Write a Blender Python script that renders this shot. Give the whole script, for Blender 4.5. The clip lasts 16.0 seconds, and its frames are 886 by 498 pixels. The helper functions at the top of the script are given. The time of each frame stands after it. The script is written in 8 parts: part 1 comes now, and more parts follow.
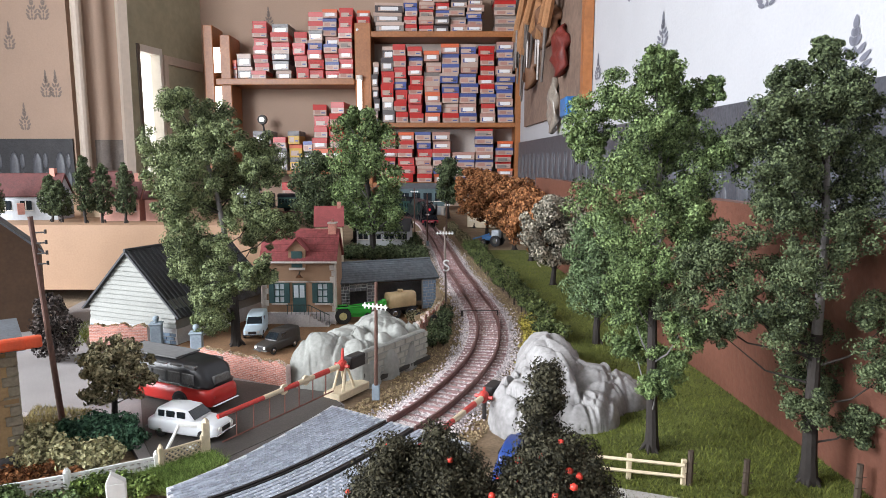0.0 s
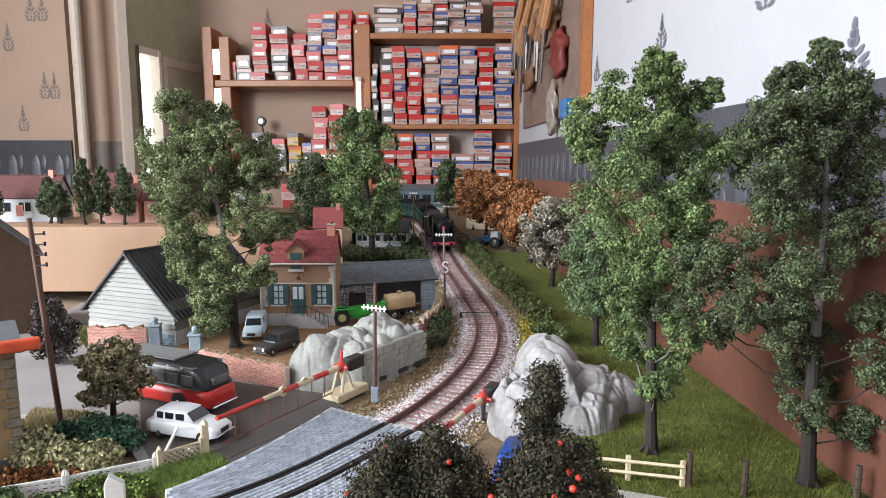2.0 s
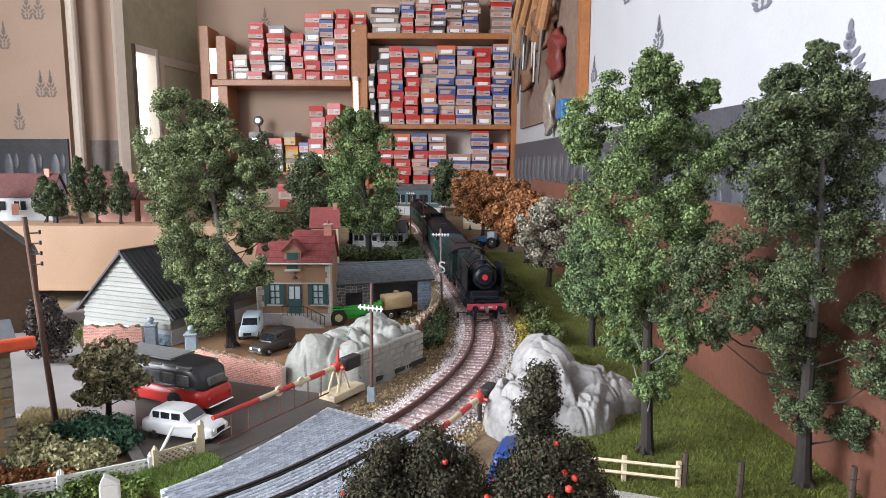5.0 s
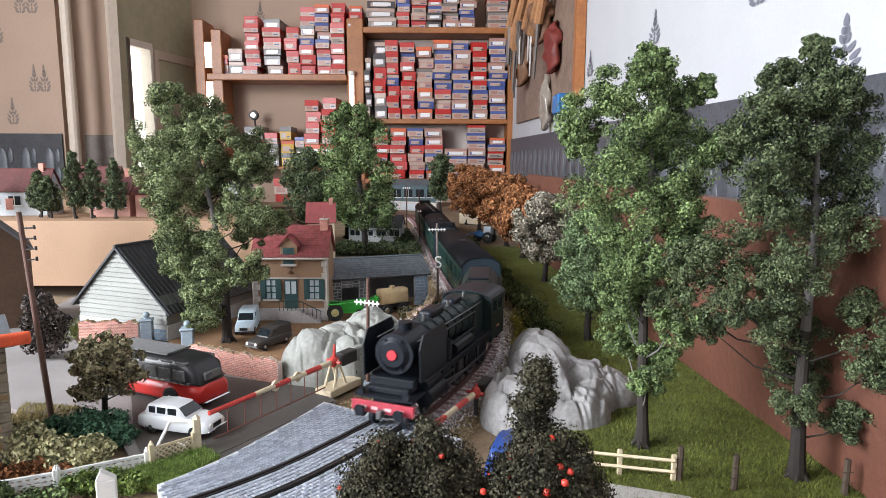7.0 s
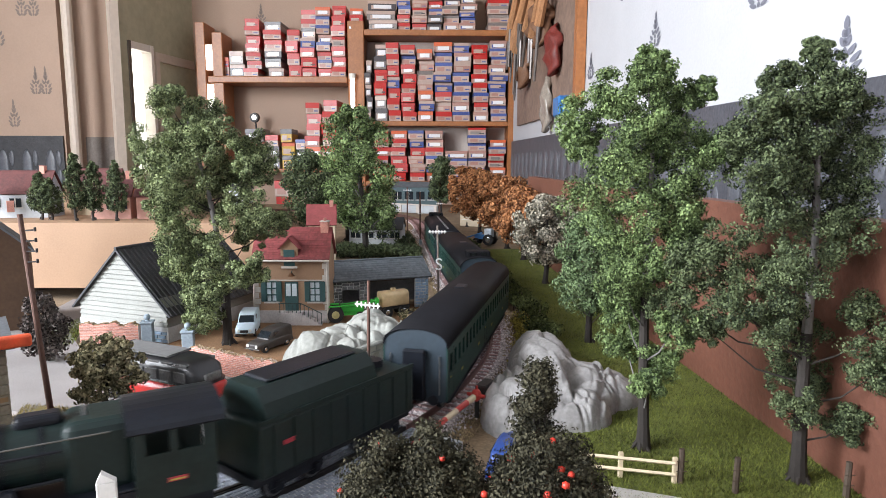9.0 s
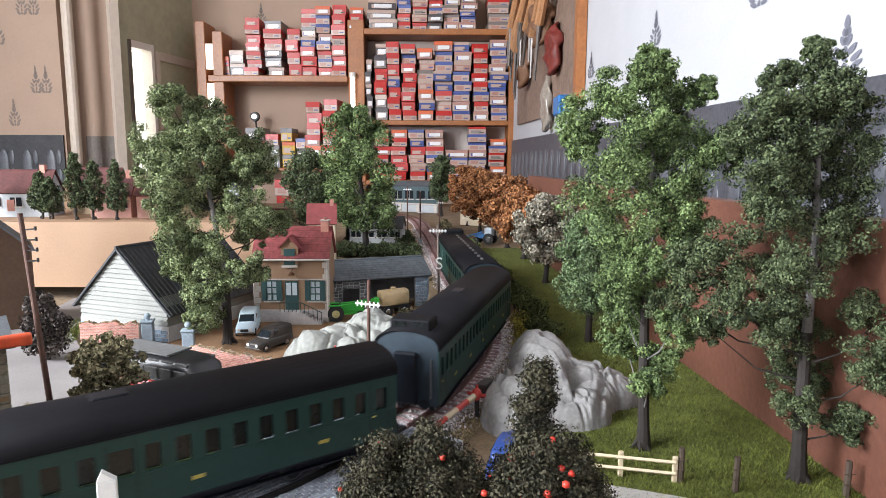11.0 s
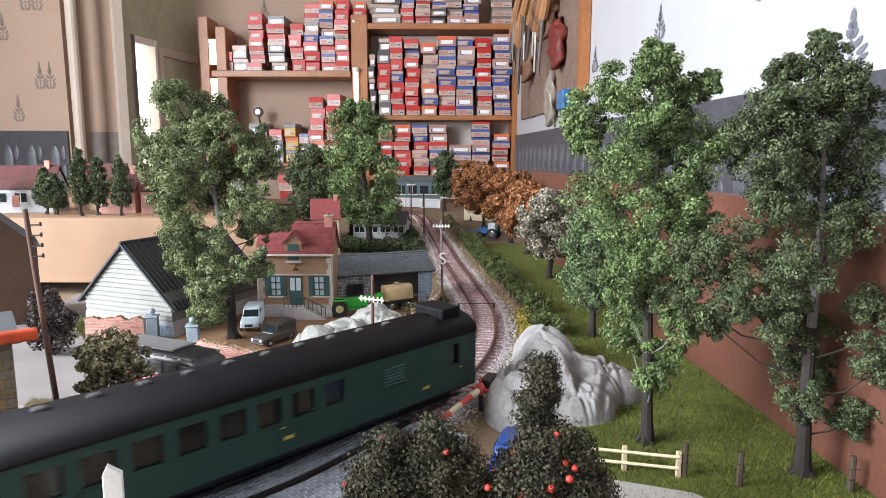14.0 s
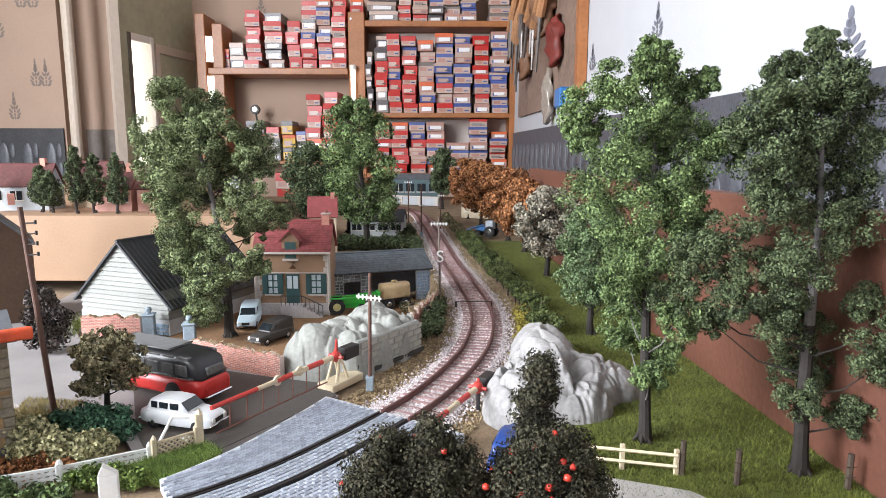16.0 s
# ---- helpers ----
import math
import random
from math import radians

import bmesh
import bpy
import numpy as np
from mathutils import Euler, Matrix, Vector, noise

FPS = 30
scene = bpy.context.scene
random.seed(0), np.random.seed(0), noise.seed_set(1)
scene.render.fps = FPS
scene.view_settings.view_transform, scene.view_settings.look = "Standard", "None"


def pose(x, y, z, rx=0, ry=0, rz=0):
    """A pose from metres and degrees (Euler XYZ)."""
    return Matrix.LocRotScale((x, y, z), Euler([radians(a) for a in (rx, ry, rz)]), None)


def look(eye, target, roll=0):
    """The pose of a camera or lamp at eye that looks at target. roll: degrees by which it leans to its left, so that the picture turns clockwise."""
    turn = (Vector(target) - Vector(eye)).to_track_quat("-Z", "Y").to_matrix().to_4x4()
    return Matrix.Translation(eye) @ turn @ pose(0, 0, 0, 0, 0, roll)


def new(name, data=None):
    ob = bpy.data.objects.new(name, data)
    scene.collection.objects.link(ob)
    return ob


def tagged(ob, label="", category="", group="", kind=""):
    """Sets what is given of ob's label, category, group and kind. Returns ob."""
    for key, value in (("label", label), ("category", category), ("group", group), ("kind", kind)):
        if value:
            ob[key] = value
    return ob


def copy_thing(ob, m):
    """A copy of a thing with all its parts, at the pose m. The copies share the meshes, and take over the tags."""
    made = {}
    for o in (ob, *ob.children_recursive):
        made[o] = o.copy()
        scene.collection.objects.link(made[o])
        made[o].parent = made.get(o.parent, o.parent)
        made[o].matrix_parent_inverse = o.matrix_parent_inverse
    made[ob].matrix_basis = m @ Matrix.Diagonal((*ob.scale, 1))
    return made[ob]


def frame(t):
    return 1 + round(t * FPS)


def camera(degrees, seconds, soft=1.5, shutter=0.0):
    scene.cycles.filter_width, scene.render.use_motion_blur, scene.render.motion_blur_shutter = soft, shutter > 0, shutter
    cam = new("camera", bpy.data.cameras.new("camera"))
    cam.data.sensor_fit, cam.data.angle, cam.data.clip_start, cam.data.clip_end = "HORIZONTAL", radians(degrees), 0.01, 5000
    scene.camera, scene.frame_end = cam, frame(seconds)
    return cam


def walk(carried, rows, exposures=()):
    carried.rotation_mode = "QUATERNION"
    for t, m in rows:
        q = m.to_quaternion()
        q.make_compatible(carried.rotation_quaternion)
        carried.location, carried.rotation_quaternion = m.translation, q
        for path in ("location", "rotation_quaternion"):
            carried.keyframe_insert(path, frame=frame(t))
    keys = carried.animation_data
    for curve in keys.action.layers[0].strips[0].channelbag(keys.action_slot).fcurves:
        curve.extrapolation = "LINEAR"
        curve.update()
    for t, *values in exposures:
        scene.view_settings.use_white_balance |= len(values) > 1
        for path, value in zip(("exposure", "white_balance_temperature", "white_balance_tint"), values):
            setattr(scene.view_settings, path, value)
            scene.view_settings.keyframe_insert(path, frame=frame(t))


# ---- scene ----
cam = camera(70.0, 16.0, soft=0.85, shutter=0.5)
PATH = [
    (0, (0.0, 0.0, 0.135), (0.0, 1.982, -0.137), -0.0),
    (0.5, (0.0, 0.0, 0.135), (0.0, 1.982, -0.139), -0.0),
    (1, (0.0, 0.0, 0.135), (0.0, 1.982, -0.134), -0.1),
    (1.5, (0.0, 0.0, 0.135), (0.0, 1.982, -0.136), -0.1),
    (2, (0.0, 0.0, 0.135), (0.003, 1.982, -0.132), -0.0),
    (2.5, (0.0, 0.0, 0.135), (0.005, 1.982, -0.136), -0.0),
    (3, (0.0, 0.0, 0.135), (0.009, 1.982, -0.133), 0.0),
    (3.5, (0.0, 0.0, 0.135), (0.006, 1.982, -0.133), 0.0),
    (4, (0.0, 0.0, 0.135), (0.007, 1.982, -0.131), 0.1),
    (6.5, (0.0, 0.0, 0.135), (0.022, 1.981, -0.14), 0.2),
    (7, (0.0, 0.0, 0.135), (0.025, 1.98, -0.148), 0.2),
    (7.5, (0.0, 0.0, 0.135), (0.027, 1.98, -0.146), 0.2),
    (8, (0.0, 0.0, 0.135), (0.022, 1.98, -0.143), 0.2),
    (8.5, (0.0, 0.0, 0.135), (0.022, 1.981, -0.144), 0.2),
    (9, (0.0, 0.0, 0.135), (0.023, 1.981, -0.141), 0.2),
    (11.5, (0.0, 0.0, 0.135), (0.022, 1.98, -0.144), 0.2),
    (12, (0.0, 0.0, 0.135), (0.022, 1.98, -0.145), 0.1),
    (12.5, (0.0, 0.0, 0.135), (0.024, 1.979, -0.155), 0.2),
    (13, (0.0, 0.001, 0.135), (0.018, 1.979, -0.157), 0.1),
    (13.5, (0.0, 0.0, 0.135), (0.008, 1.979, -0.156), 0.0),
    (14, (0.0, 0.0, 0.135), (0.011, 1.979, -0.159), 0.1),
    (14.5, (0.0, 0.001, 0.134), (0.007, 1.979, -0.159), 0.1),
    (15, (0.0, 0.001, 0.135), (0.008, 1.979, -0.161), 0.1),
    (15.5, (0.0, 0.001, 0.135), (0.008, 1.979, -0.16), -0.0),
    (16, (0.0, 0.001, 0.135), (0.019, 1.978, -0.166), 0.1),
]
walk(cam, [(t, look(e, g, r)) for t, e, g, r in PATH], [(0.0, 0.0), (6.5, 0.02), (8.0, 0.15), (9.0, 0.2), (13.0, 0.22), (16.0, 0.25)])

# ---------------------------------------------------------------- light
world = bpy.data.worlds.new("sky")
scene.world = world
world.use_nodes = True
_wn = world.node_tree
_sky = _wn.nodes.new("ShaderNodeTexSky")
_sky.sky_type = "NISHITA"
_sky.sun_disc = False
_sky.sun_elevation, _sky.sun_rotation = radians(40), radians(200)
_wn.links.new(_sky.outputs[0], _wn.nodes["Background"].inputs[0])
_wn.nodes["Background"].inputs[1].default_value = 0.07
scene.view_settings.exposure = 0.0


def window_light(name, x, y, z, target, sx, sy, watts, colour):
    lamp = bpy.data.lights.new(name, "AREA")
    lamp.shape, lamp.size, lamp.size_y = "RECTANGLE", sx, sy
    lamp.energy, lamp.color = watts, colour
    ob = new(name, lamp)
    ob.matrix_world = look((x, y, z), target)
    return ob


# daylight of an unseen window at left behind; the south lamp is added weak fill
window_light("window_daylight", -1.47, -0.30, 0.66, (0.1, 0.45, 0.05), 1.1, 1.05, 94, (0.905, 0.94, 1.0))
window_light("south_fill", -0.95, -1.72, 0.75, (-0.2, 0.6, 0.0), 1.3, 1.2, 6, (0.95, 0.95, 1.0))

# ---------------------------------------------------------------- materials
MATS = {}


def mat(name, colour, rough=0.6, metal=0.0, vary=0.25, scale=60.0, bump=0.2, fine=6.0, tint=None, spec=0.5, random_value=0.0, emit=0.0, coords="Object", island=0.0):
    """A procedural surface: two scales of noise in colour and relief. scale is in features per metre."""
    if name in MATS:
        return MATS[name]
    m = bpy.data.materials.new(name)
    m.use_nodes = True
    nt = m.node_tree
    b = nt.nodes["Principled BSDF"]
    b.inputs["Roughness"].default_value = rough
    b.inputs["Metallic"].default_value = metal
    b.inputs["Specular IOR Level"].default_value = spec
    tc = nt.nodes.new("ShaderNodeTexCoord")
    n1 = nt.nodes.new("ShaderNodeTexNoise")
    n1.inputs["Scale"].default_value, n1.inputs["Detail"].default_value = scale, 4
    n2 = nt.nodes.new("ShaderNodeTexNoise")
    n2.inputs["Scale"].default_value, n2.inputs["Detail"].default_value = scale * fine, 3
    nt.links.new(tc.outputs[coords], n1.inputs["Vector"])
    nt.links.new(tc.outputs[coords], n2.inputs["Vector"])
    add = nt.nodes.new("ShaderNodeMath")
    add.operation = "ADD"
    nt.links.new(n1.outputs["Fac"], add.inputs[0])
    nt.links.new(n2.outputs["Fac"], add.inputs[1])
    last = add.outputs[0]
    if random_value or island:
        if island:
            src = nt.nodes.new("ShaderNodeNewGeometry").outputs["Random Per Island"]
        else:
            src = nt.nodes.new("ShaderNodeObjectInfo").outputs["Random"]
        mul = nt.nodes.new("ShaderNodeMath")
        mul.operation = "MULTIPLY_ADD"
        nt.links.new(src, mul.inputs[0])
        mul.inputs[1].default_value = (random_value or island)
        mul.inputs[2].default_value = -0.5 * (random_value or island)
        a2 = nt.nodes.new("ShaderNodeMath")
        a2.operation = "ADD"
        nt.links.new(last, a2.inputs[0])
        nt.links.new(mul.outputs[0], a2.inputs[1])
        last = a2.outputs[0]
    ramp = nt.nodes.new("ShaderNodeMapRange")
    ramp.inputs["From Min"].default_value, ramp.inputs["From Max"].default_value = 0.65, 1.35
    nt.links.new(last, ramp.inputs["Value"])
    mix = nt.nodes.new("ShaderNodeMix")
    mix.data_type = "RGBA"
    c = Vector(colour)
    t = Vector(tint) if tint else c * (1 + vary)
    lo = c * (1 - vary)
    mix.inputs["A"].default_value = (*[max(0, v) for v in lo], 1)
    mix.inputs["B"].default_value = (*[min(1, v) for v in t], 1)
    nt.links.new(ramp.outputs[0], mix.inputs["Factor"])
    nt.links.new(mix.outputs["Result"], b.inputs["Base Color"])
    if bump:
        bp = nt.nodes.new("ShaderNodeBump")
        bp.inputs["Strength"].default_value = bump
        bp.inputs["Distance"].default_value = 0.3 / (scale * fine)
        nt.links.new(n2.outputs["Fac"], bp.inputs["Height"])
        nt.links.new(bp.outputs[0], b.inputs["Normal"])
    if emit:
        b.inputs["Emission Color"].default_value = (*colour, 1)
        b.inputs["Emission Strength"].default_value = emit
    MATS[name] = m
    return m


def glass(name, colour=(0.02, 0.025, 0.03), rough=0.05):
    if name in MATS:
        return MATS[name]
    m = mat(name, colour, rough, vary=0.1, bump=0.0, spec=0.8)
    return m


# ---------------------------------------------------------------- mesh helpers
S = 1 / 87.0


def part(name, bm, material, parent=None, label="", smooth=False):
    """Link a bmesh as one mesh object."""
    me = bpy.data.meshes.new(name)
    bm.normal_update()
    bm.to_mesh(me)
    bm.free()
    for m in (material if isinstance(material, (list, tuple)) else [material]):
        me.materials.append(m)
    if smooth:
        for p in me.polygons:
            p.use_smooth = True
    ob = new(name, me)
    if parent is not None:
        ob.parent = parent
    if label:
        ob["label"] = label
    return ob


def raw(name, verts, faces, material, parent=None, label="", smooth=False):
    me = bpy.data.meshes.new(name)
    me.from_pydata([tuple(v) for v in verts], [], [tuple(f) for f in faces])
    for m in (material if isinstance(material, (list, tuple)) else [material]):
        me.materials.append(m)
    if smooth:
        for p in me.polygons:
            p.use_smooth = True
    ob = new(name, me)
    if parent is not None:
        ob.parent = parent
    if label:
        ob["label"] = label
    return ob


def thing(name, m, label, category, group=""):
    ob = new(name)
    ob.empty_display_size = 0.01
    ob.matrix_world = m
    return tagged(ob, label, category, group)


def box(bm, x0, x1, y0, y1, z0, z1, bevel=0.0, seg=1, mi=0):
    r = bmesh.ops.create_cube(bm, size=1.0, matrix=Matrix.Translation(((x0 + x1) / 2, (y0 + y1) / 2, (z0 + z1) / 2)) @ Matrix.Diagonal((abs(x1 - x0), abs(y1 - y0), abs(z1 - z0), 1)))
    vs = r["verts"]
    fs = list({f for v in vs for f in v.link_faces})
    for f in fs:
        f.material_index = mi
    if bevel:
        es = list({e for v in vs for e in v.link_edges})
        bmesh.ops.bevel(bm, geom=es, offset=bevel, segments=seg, affect="EDGES", profile=0.5)
    return vs


def B(x0, x1, y0, y1, z0, z1, bevel=0.0, seg=1):
    bm = bmesh.new()
    box(bm, x0, x1, y0, y1, z0, z1, bevel, seg)
    return bm


def cyl(bm, p0, p1, r0, r1=None, seg=12, caps=True):
    p0, p1 = Vector(p0), Vector(p1)
    d = p1 - p0
    q = d.to_track_quat("Z", "Y").to_matrix().to_4x4()
    r = bmesh.ops.create_cone(bm, cap_ends=caps, segments=seg, radius1=r0, radius2=r0 if r1 is None else r1, depth=d.length, matrix=Matrix.Translation((p0 + p1) / 2) @ q)
    return r["verts"]


def C(p0, p1, r0, r1=None, seg=12):
    bm = bmesh.new()
    cyl(bm, p0, p1, r0, r1, seg)
    return bm


def ball(bm, p, r, sub=2, sx=1, sy=1, sz=1):
    return bmesh.ops.create_icosphere(bm, subdivisions=sub, radius=1, matrix=Matrix.Translation(p) @ Matrix.Diagonal((r * sx, r * sy, r * sz, 1)))["verts"]


def prism(bm, profile, y0, y1):
    """A closed profile in x and z, drawn out from y0 to y1."""
    a = [bm.verts.new((x, y0, z)) for x, z in profile]
    b = [bm.verts.new((x, y1, z)) for x, z in profile]
    n = len(profile)
    bm.faces.new(a)
    bm.faces.new(b[::-1])
    for i in range(n):
        bm.faces.new((a[i], b[i], b[(i + 1) % n], a[(i + 1) % n]))
    bmesh.ops.recalc_face_normals(bm, faces=bm.faces[:])


def at_xy(x, y, z=0.0, rz=0.0):
    return pose(x, y, z, 0, 0, rz)

# ---------------------------------------------------------------- track line
LINE = [(-2.0, 0.10), (-1.2, 0.10), (-0.75, 0.10), (-0.52, 0.106), (-0.33, 0.125), (-0.22, 0.153), (-0.17, 0.174), (-0.137, 0.1925), (-0.105, 0.2120), (-0.0875, 0.2240), (-0.0725, 0.2372), (-0.062, 0.2480), (-0.0512, 0.2612), (-0.0395, 0.2772), (-0.0290, 0.2920), (-0.0188, 0.3075), (-0.0073, 0.3275), (0.0030, 0.3500), (0.0133, 0.3760), (0.0255, 0.4156),
        (0.0335, 0.4613), (0.0372, 0.5105), (0.0358, 0.5626), (0.0300, 0.6250), (0.0222, 0.7015), (0.0132, 0.7900), (0.0052, 0.900), (-0.0026, 1.004), (-0.0125, 1.12), (-0.0228, 1.217), (-0.0380, 1.370), (-0.064, 1.48), (-0.125, 1.59), (-0.22, 1.66), (-0.40, 1.69), (-0.70, 1.69), (-1.2, 1.69), (-2.0, 1.69)]


def smooth_line(points, step=0.002):
    out = []
    p = [np.array(q, float) for q in points]
    p = [2 * p[0] - p[1]] + p + [2 * p[-1] - p[-2]]
    for i in range(1, len(p) - 2):
        n = max(2, int(np.linalg.norm(p[i + 1] - p[i]) / step))
        for k in range(n):
            t = k / n
            out.append(0.5 * (2 * p[i] + (p[i + 1] - p[i - 1]) * t + (2 * p[i - 1] - 5 * p[i] + 4 * p[i + 1] - p[i + 2]) * t * t + (3 * p[i] - p[i - 1] - 3 * p[i + 1] + p[i + 2]) * t ** 3))
    out.append(p[-2])
    out = np.array(out)
    for _ in range(12):
        out[1:-1] = (out[:-2] + 2 * out[1:-1] + out[2:]) / 4
    return out


TRACK = smooth_line(LINE)
ARC = np.concatenate([[0], np.cumsum(np.linalg.norm(np.diff(TRACK, axis=0), axis=1))]) - 1.25


def on_track(s, side=0.0):
    """The place at arc length s, and the unit direction towards greater s."""
    x, y = np.interp(s, ARC, TRACK[:, 0]), np.interp(s, ARC, TRACK[:, 1])
    e = 0.004
    dx = np.interp(s + e, ARC, TRACK[:, 0]) - np.interp(s - e, ARC, TRACK[:, 0])
    dy = np.interp(s + e, ARC, TRACK[:, 1]) - np.interp(s - e, ARC, TRACK[:, 1])
    n = math.hypot(dx, dy)
    dx, dy = dx / n, dy / n
    return x + dy * side, y - dx * side, dx, dy


RAIL_TOP = 0.005
S0, S1 = 0.35, 2.6

# ---------------------------------------------------------------- surfaces of the room
M_PAPER = mat("wallpaper", (0.47, 0.475, 0.50), 0.75, vary=0.05, scale=14, fine=22, bump=0.55, coords="Object")
# dim warm light at the room's back is put into this paper's colour
M_PAPER_BACK = mat("wallpaper_dim", (0.40, 0.285, 0.215), 0.8, vary=0.06, scale=9, fine=30, bump=0.3)
M_MOTIF = mat("motif_ink", (0.15, 0.155, 0.19), 0.6, vary=0.15, scale=60)
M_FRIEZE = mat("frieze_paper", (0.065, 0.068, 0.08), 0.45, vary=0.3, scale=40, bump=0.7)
# the west wall's dimness is put into this darker copy of the frieze
M_FRIEZE_WEST = mat("frieze_shaded_copy", (0.034, 0.034, 0.038), 0.6, vary=0.35, scale=40, bump=0.6)
# paler copy for the piece in the bay
M_FRIEZE_BAY = mat("frieze_paler", (0.17, 0.14, 0.12), 0.6, vary=0.2, scale=40, bump=0.5)
M_FRIEZE_RELIEF = mat("frieze_relief", (0.10, 0.105, 0.12), 0.4, vary=0.25, scale=50, bump=0.6)
M_BROWN = mat("brown_board", (0.125, 0.048, 0.030), 0.6, vary=0.18, scale=18, fine=16, bump=0.5)
M_TAN = mat("tan_hardboard", (0.35, 0.215, 0.13), 0.6, vary=0.1, scale=30, fine=20, bump=0.25)
M_PINE = mat("varnished_pine", (0.33, 0.125, 0.042), 0.4, vary=0.25, scale=16, fine=9, bump=0.1)
M_WHITE = mat("white_gloss", (0.72, 0.68, 0.62), 0.45, vary=0.05, scale=12)
M_FLOOR = mat("floor_boards", (0.22, 0.13, 0.07), 0.5, vary=0.25, scale=8)
# unseen walls, and the ceiling below, are toned dark to cut bounced light
M_PLAIN = mat("unseen_wall_dark", (0.22, 0.18, 0.155), 0.85, vary=0.06, scale=10)
M_PIPE = mat("cream_gloss", (0.56, 0.47, 0.39), 0.5, vary=0.08, scale=12)
M_BAY = mat("olive_distemper", (0.42, 0.40, 0.28), 0.85, vary=0.15, scale=7)
M_CEIL = mat("unseen_ceiling_dark", (0.30, 0.27, 0.235), 0.85, vary=0.04, scale=8)
M_DAY = mat("daylight_pane", (1.0, 0.97, 0.9), 0.5, vary=0.0, bump=0, emit=2.2)


def structure(name, bm, material, label):
    return tagged(part(name, bm, material), label, "", "", "structure")


def wall_between(name, p, q, z0, z1, thick, material, label):
    """An upright wall; its visible face runs from p to q, its body lies to the right of that way."""
    p, q = Vector((*p, 0)), Vector((*q, 0))
    d = (q - p).normalized()
    n = Vector((d.y, -d.x, 0)) * thick
    bm = bmesh.new()
    lo = [p, q, q + n, p + n]
    a = [bm.verts.new(v + Vector((0, 0, z0))) for v in lo]
    b = [bm.verts.new(v + Vector((0, 0, z1))) for v in lo]
    bm.faces.new(a[::-1])
    bm.faces.new(b)
    for i in range(4):
        bm.faces.new((a[i], a[(i + 1) % 4], b[(i + 1) % 4], b[i]))
    bmesh.ops.recalc_face_normals(bm, faces=bm.faces[:])
    return structure(name, bm, material, label)


FLOOR_Z, CEIL_Z = -0.85, 1.65
structure("floor", B(-2.4, 1.0, -1.9, 2.6, FLOOR_Z - 0.1, FLOOR_Z), M_FLOOR, "brown boarded floor of the hobby room")
structure("ceiling", B(-2.4, 1.0, -1.9, 2.6, CEIL_Z, CEIL_Z + 0.1), M_CEIL, "unseen plain ceiling, kept dark to curb bounced light")


def right_wall_x(y):
    return 0.349 - 0.05 * y


wall_between("wall_east", (right_wall_x(2.3), 2.3), (right_wall_x(-1.9), -1.9), FLOOR_Z, CEIL_Z, -0.08, M_PAPER, "textured white wallpaper with small grey motifs")
wall_between("wall_north", (-0.80, 2.17), (0.5, 2.17), FLOOR_Z, CEIL_Z, -0.08, M_PAPER_BACK, "pinkish wallpaper behind the shelves, toned for the dim warm room")
wall_between("wall_west_front", (-1.6, 1.72), (-0.985, 1.72), FLOOR_Z, CEIL_Z, -0.08, M_PAPER_BACK, "beige wallpaper with grey motifs, toned for the dim warm room")
wall_between("wall_bay", (-1.0, 1.803), (-0.887, 1.803), FLOOR_Z, CEIL_Z, -0.06, M_PAPER_BACK, "beige wall of the window bay")
structure("trim", C((-0.953, 1.705, FLOOR_Z), (-0.949, 1.705, CEIL_Z), 0.013), M_PIPE, "cream painted pipe leaning along the corner")
structure("trim_b", C((-0.874, 1.772, FLOOR_Z), (-0.859, 1.772, CEIL_Z), 0.016, None, 4), M_PIPE, "cream painted architrave of the window bay")
# bay side wall with a tall window and a niche
wall_between("wall_window_low", (-0.885, 1.80), (-0.80, 2.17), FLOOR_Z, 0.10, -0.06, M_BAY, "beige wall under the window")
wall_between("wall_window_high", (-0.885, 1.80), (-0.80, 2.17), 0.47, CEIL_Z, -0.06, M_BAY, "pale wall over the window")
wall_between("wall_window_pier", (-0.885, 1.80), (-0.872, 1.857), 0.10, 0.47, -0.06, M_BAY, "beige pier beside the window")
wall_between("wall_window_pier_b", (-0.848, 1.96), (-0.80, 2.17), 0.10, 0.47, -0.06, M_BAY, "beige pier beside the shelves")
wall_between("wall_left", (-1.5, 0.30), (-1.5, 1.718), FLOOR_Z, CEIL_Z, -0.08, M_PLAIN, "unseen plain wall")
wall_between("wall_left_low", (-1.5, -0.90), (-1.5, 0.297), FLOOR_Z, 0.08, -0.08, M_PLAIN, "unseen plain wall under the side window")
wall_between("wall_left_high", (-1.5, -0.90), (-1.5, 0.297), 1.25, CEIL_Z, -0.08, M_PLAIN, "unseen plain wall over the side window")
wall_between("wall_left_back", (-1.5, -1.69), (-1.5, -0.903), FLOOR_Z, CEIL_Z, -0.08, M_PLAIN, "unseen plain wall beside the side window")
# unseen wall behind the viewpoint, with an opening for the added south fill lamp
wall_between("wall_south_low", (1.0, -1.7), (-2.4, -1.7), FLOOR_Z, 0.1, -0.1, M_PLAIN, "unseen plain wall under the window")
wall_between("wall_south_high", (1.0, -1.7), (-2.4, -1.7), 1.4, CEIL_Z, -0.1, M_PLAIN, "unseen plain wall over the window")
wall_between("wall_south_a", (1.0, -1.7), (-0.25, -1.7), 0.1, 1.4, -0.1, M_PLAIN, "unseen plain wall beside the window")
wall_between("wall_south_b", (-1.45, -1.7), (-2.4, -1.7), 0.1, 1.4, -0.1, M_PLAIN, "unseen plain wall beside the window")

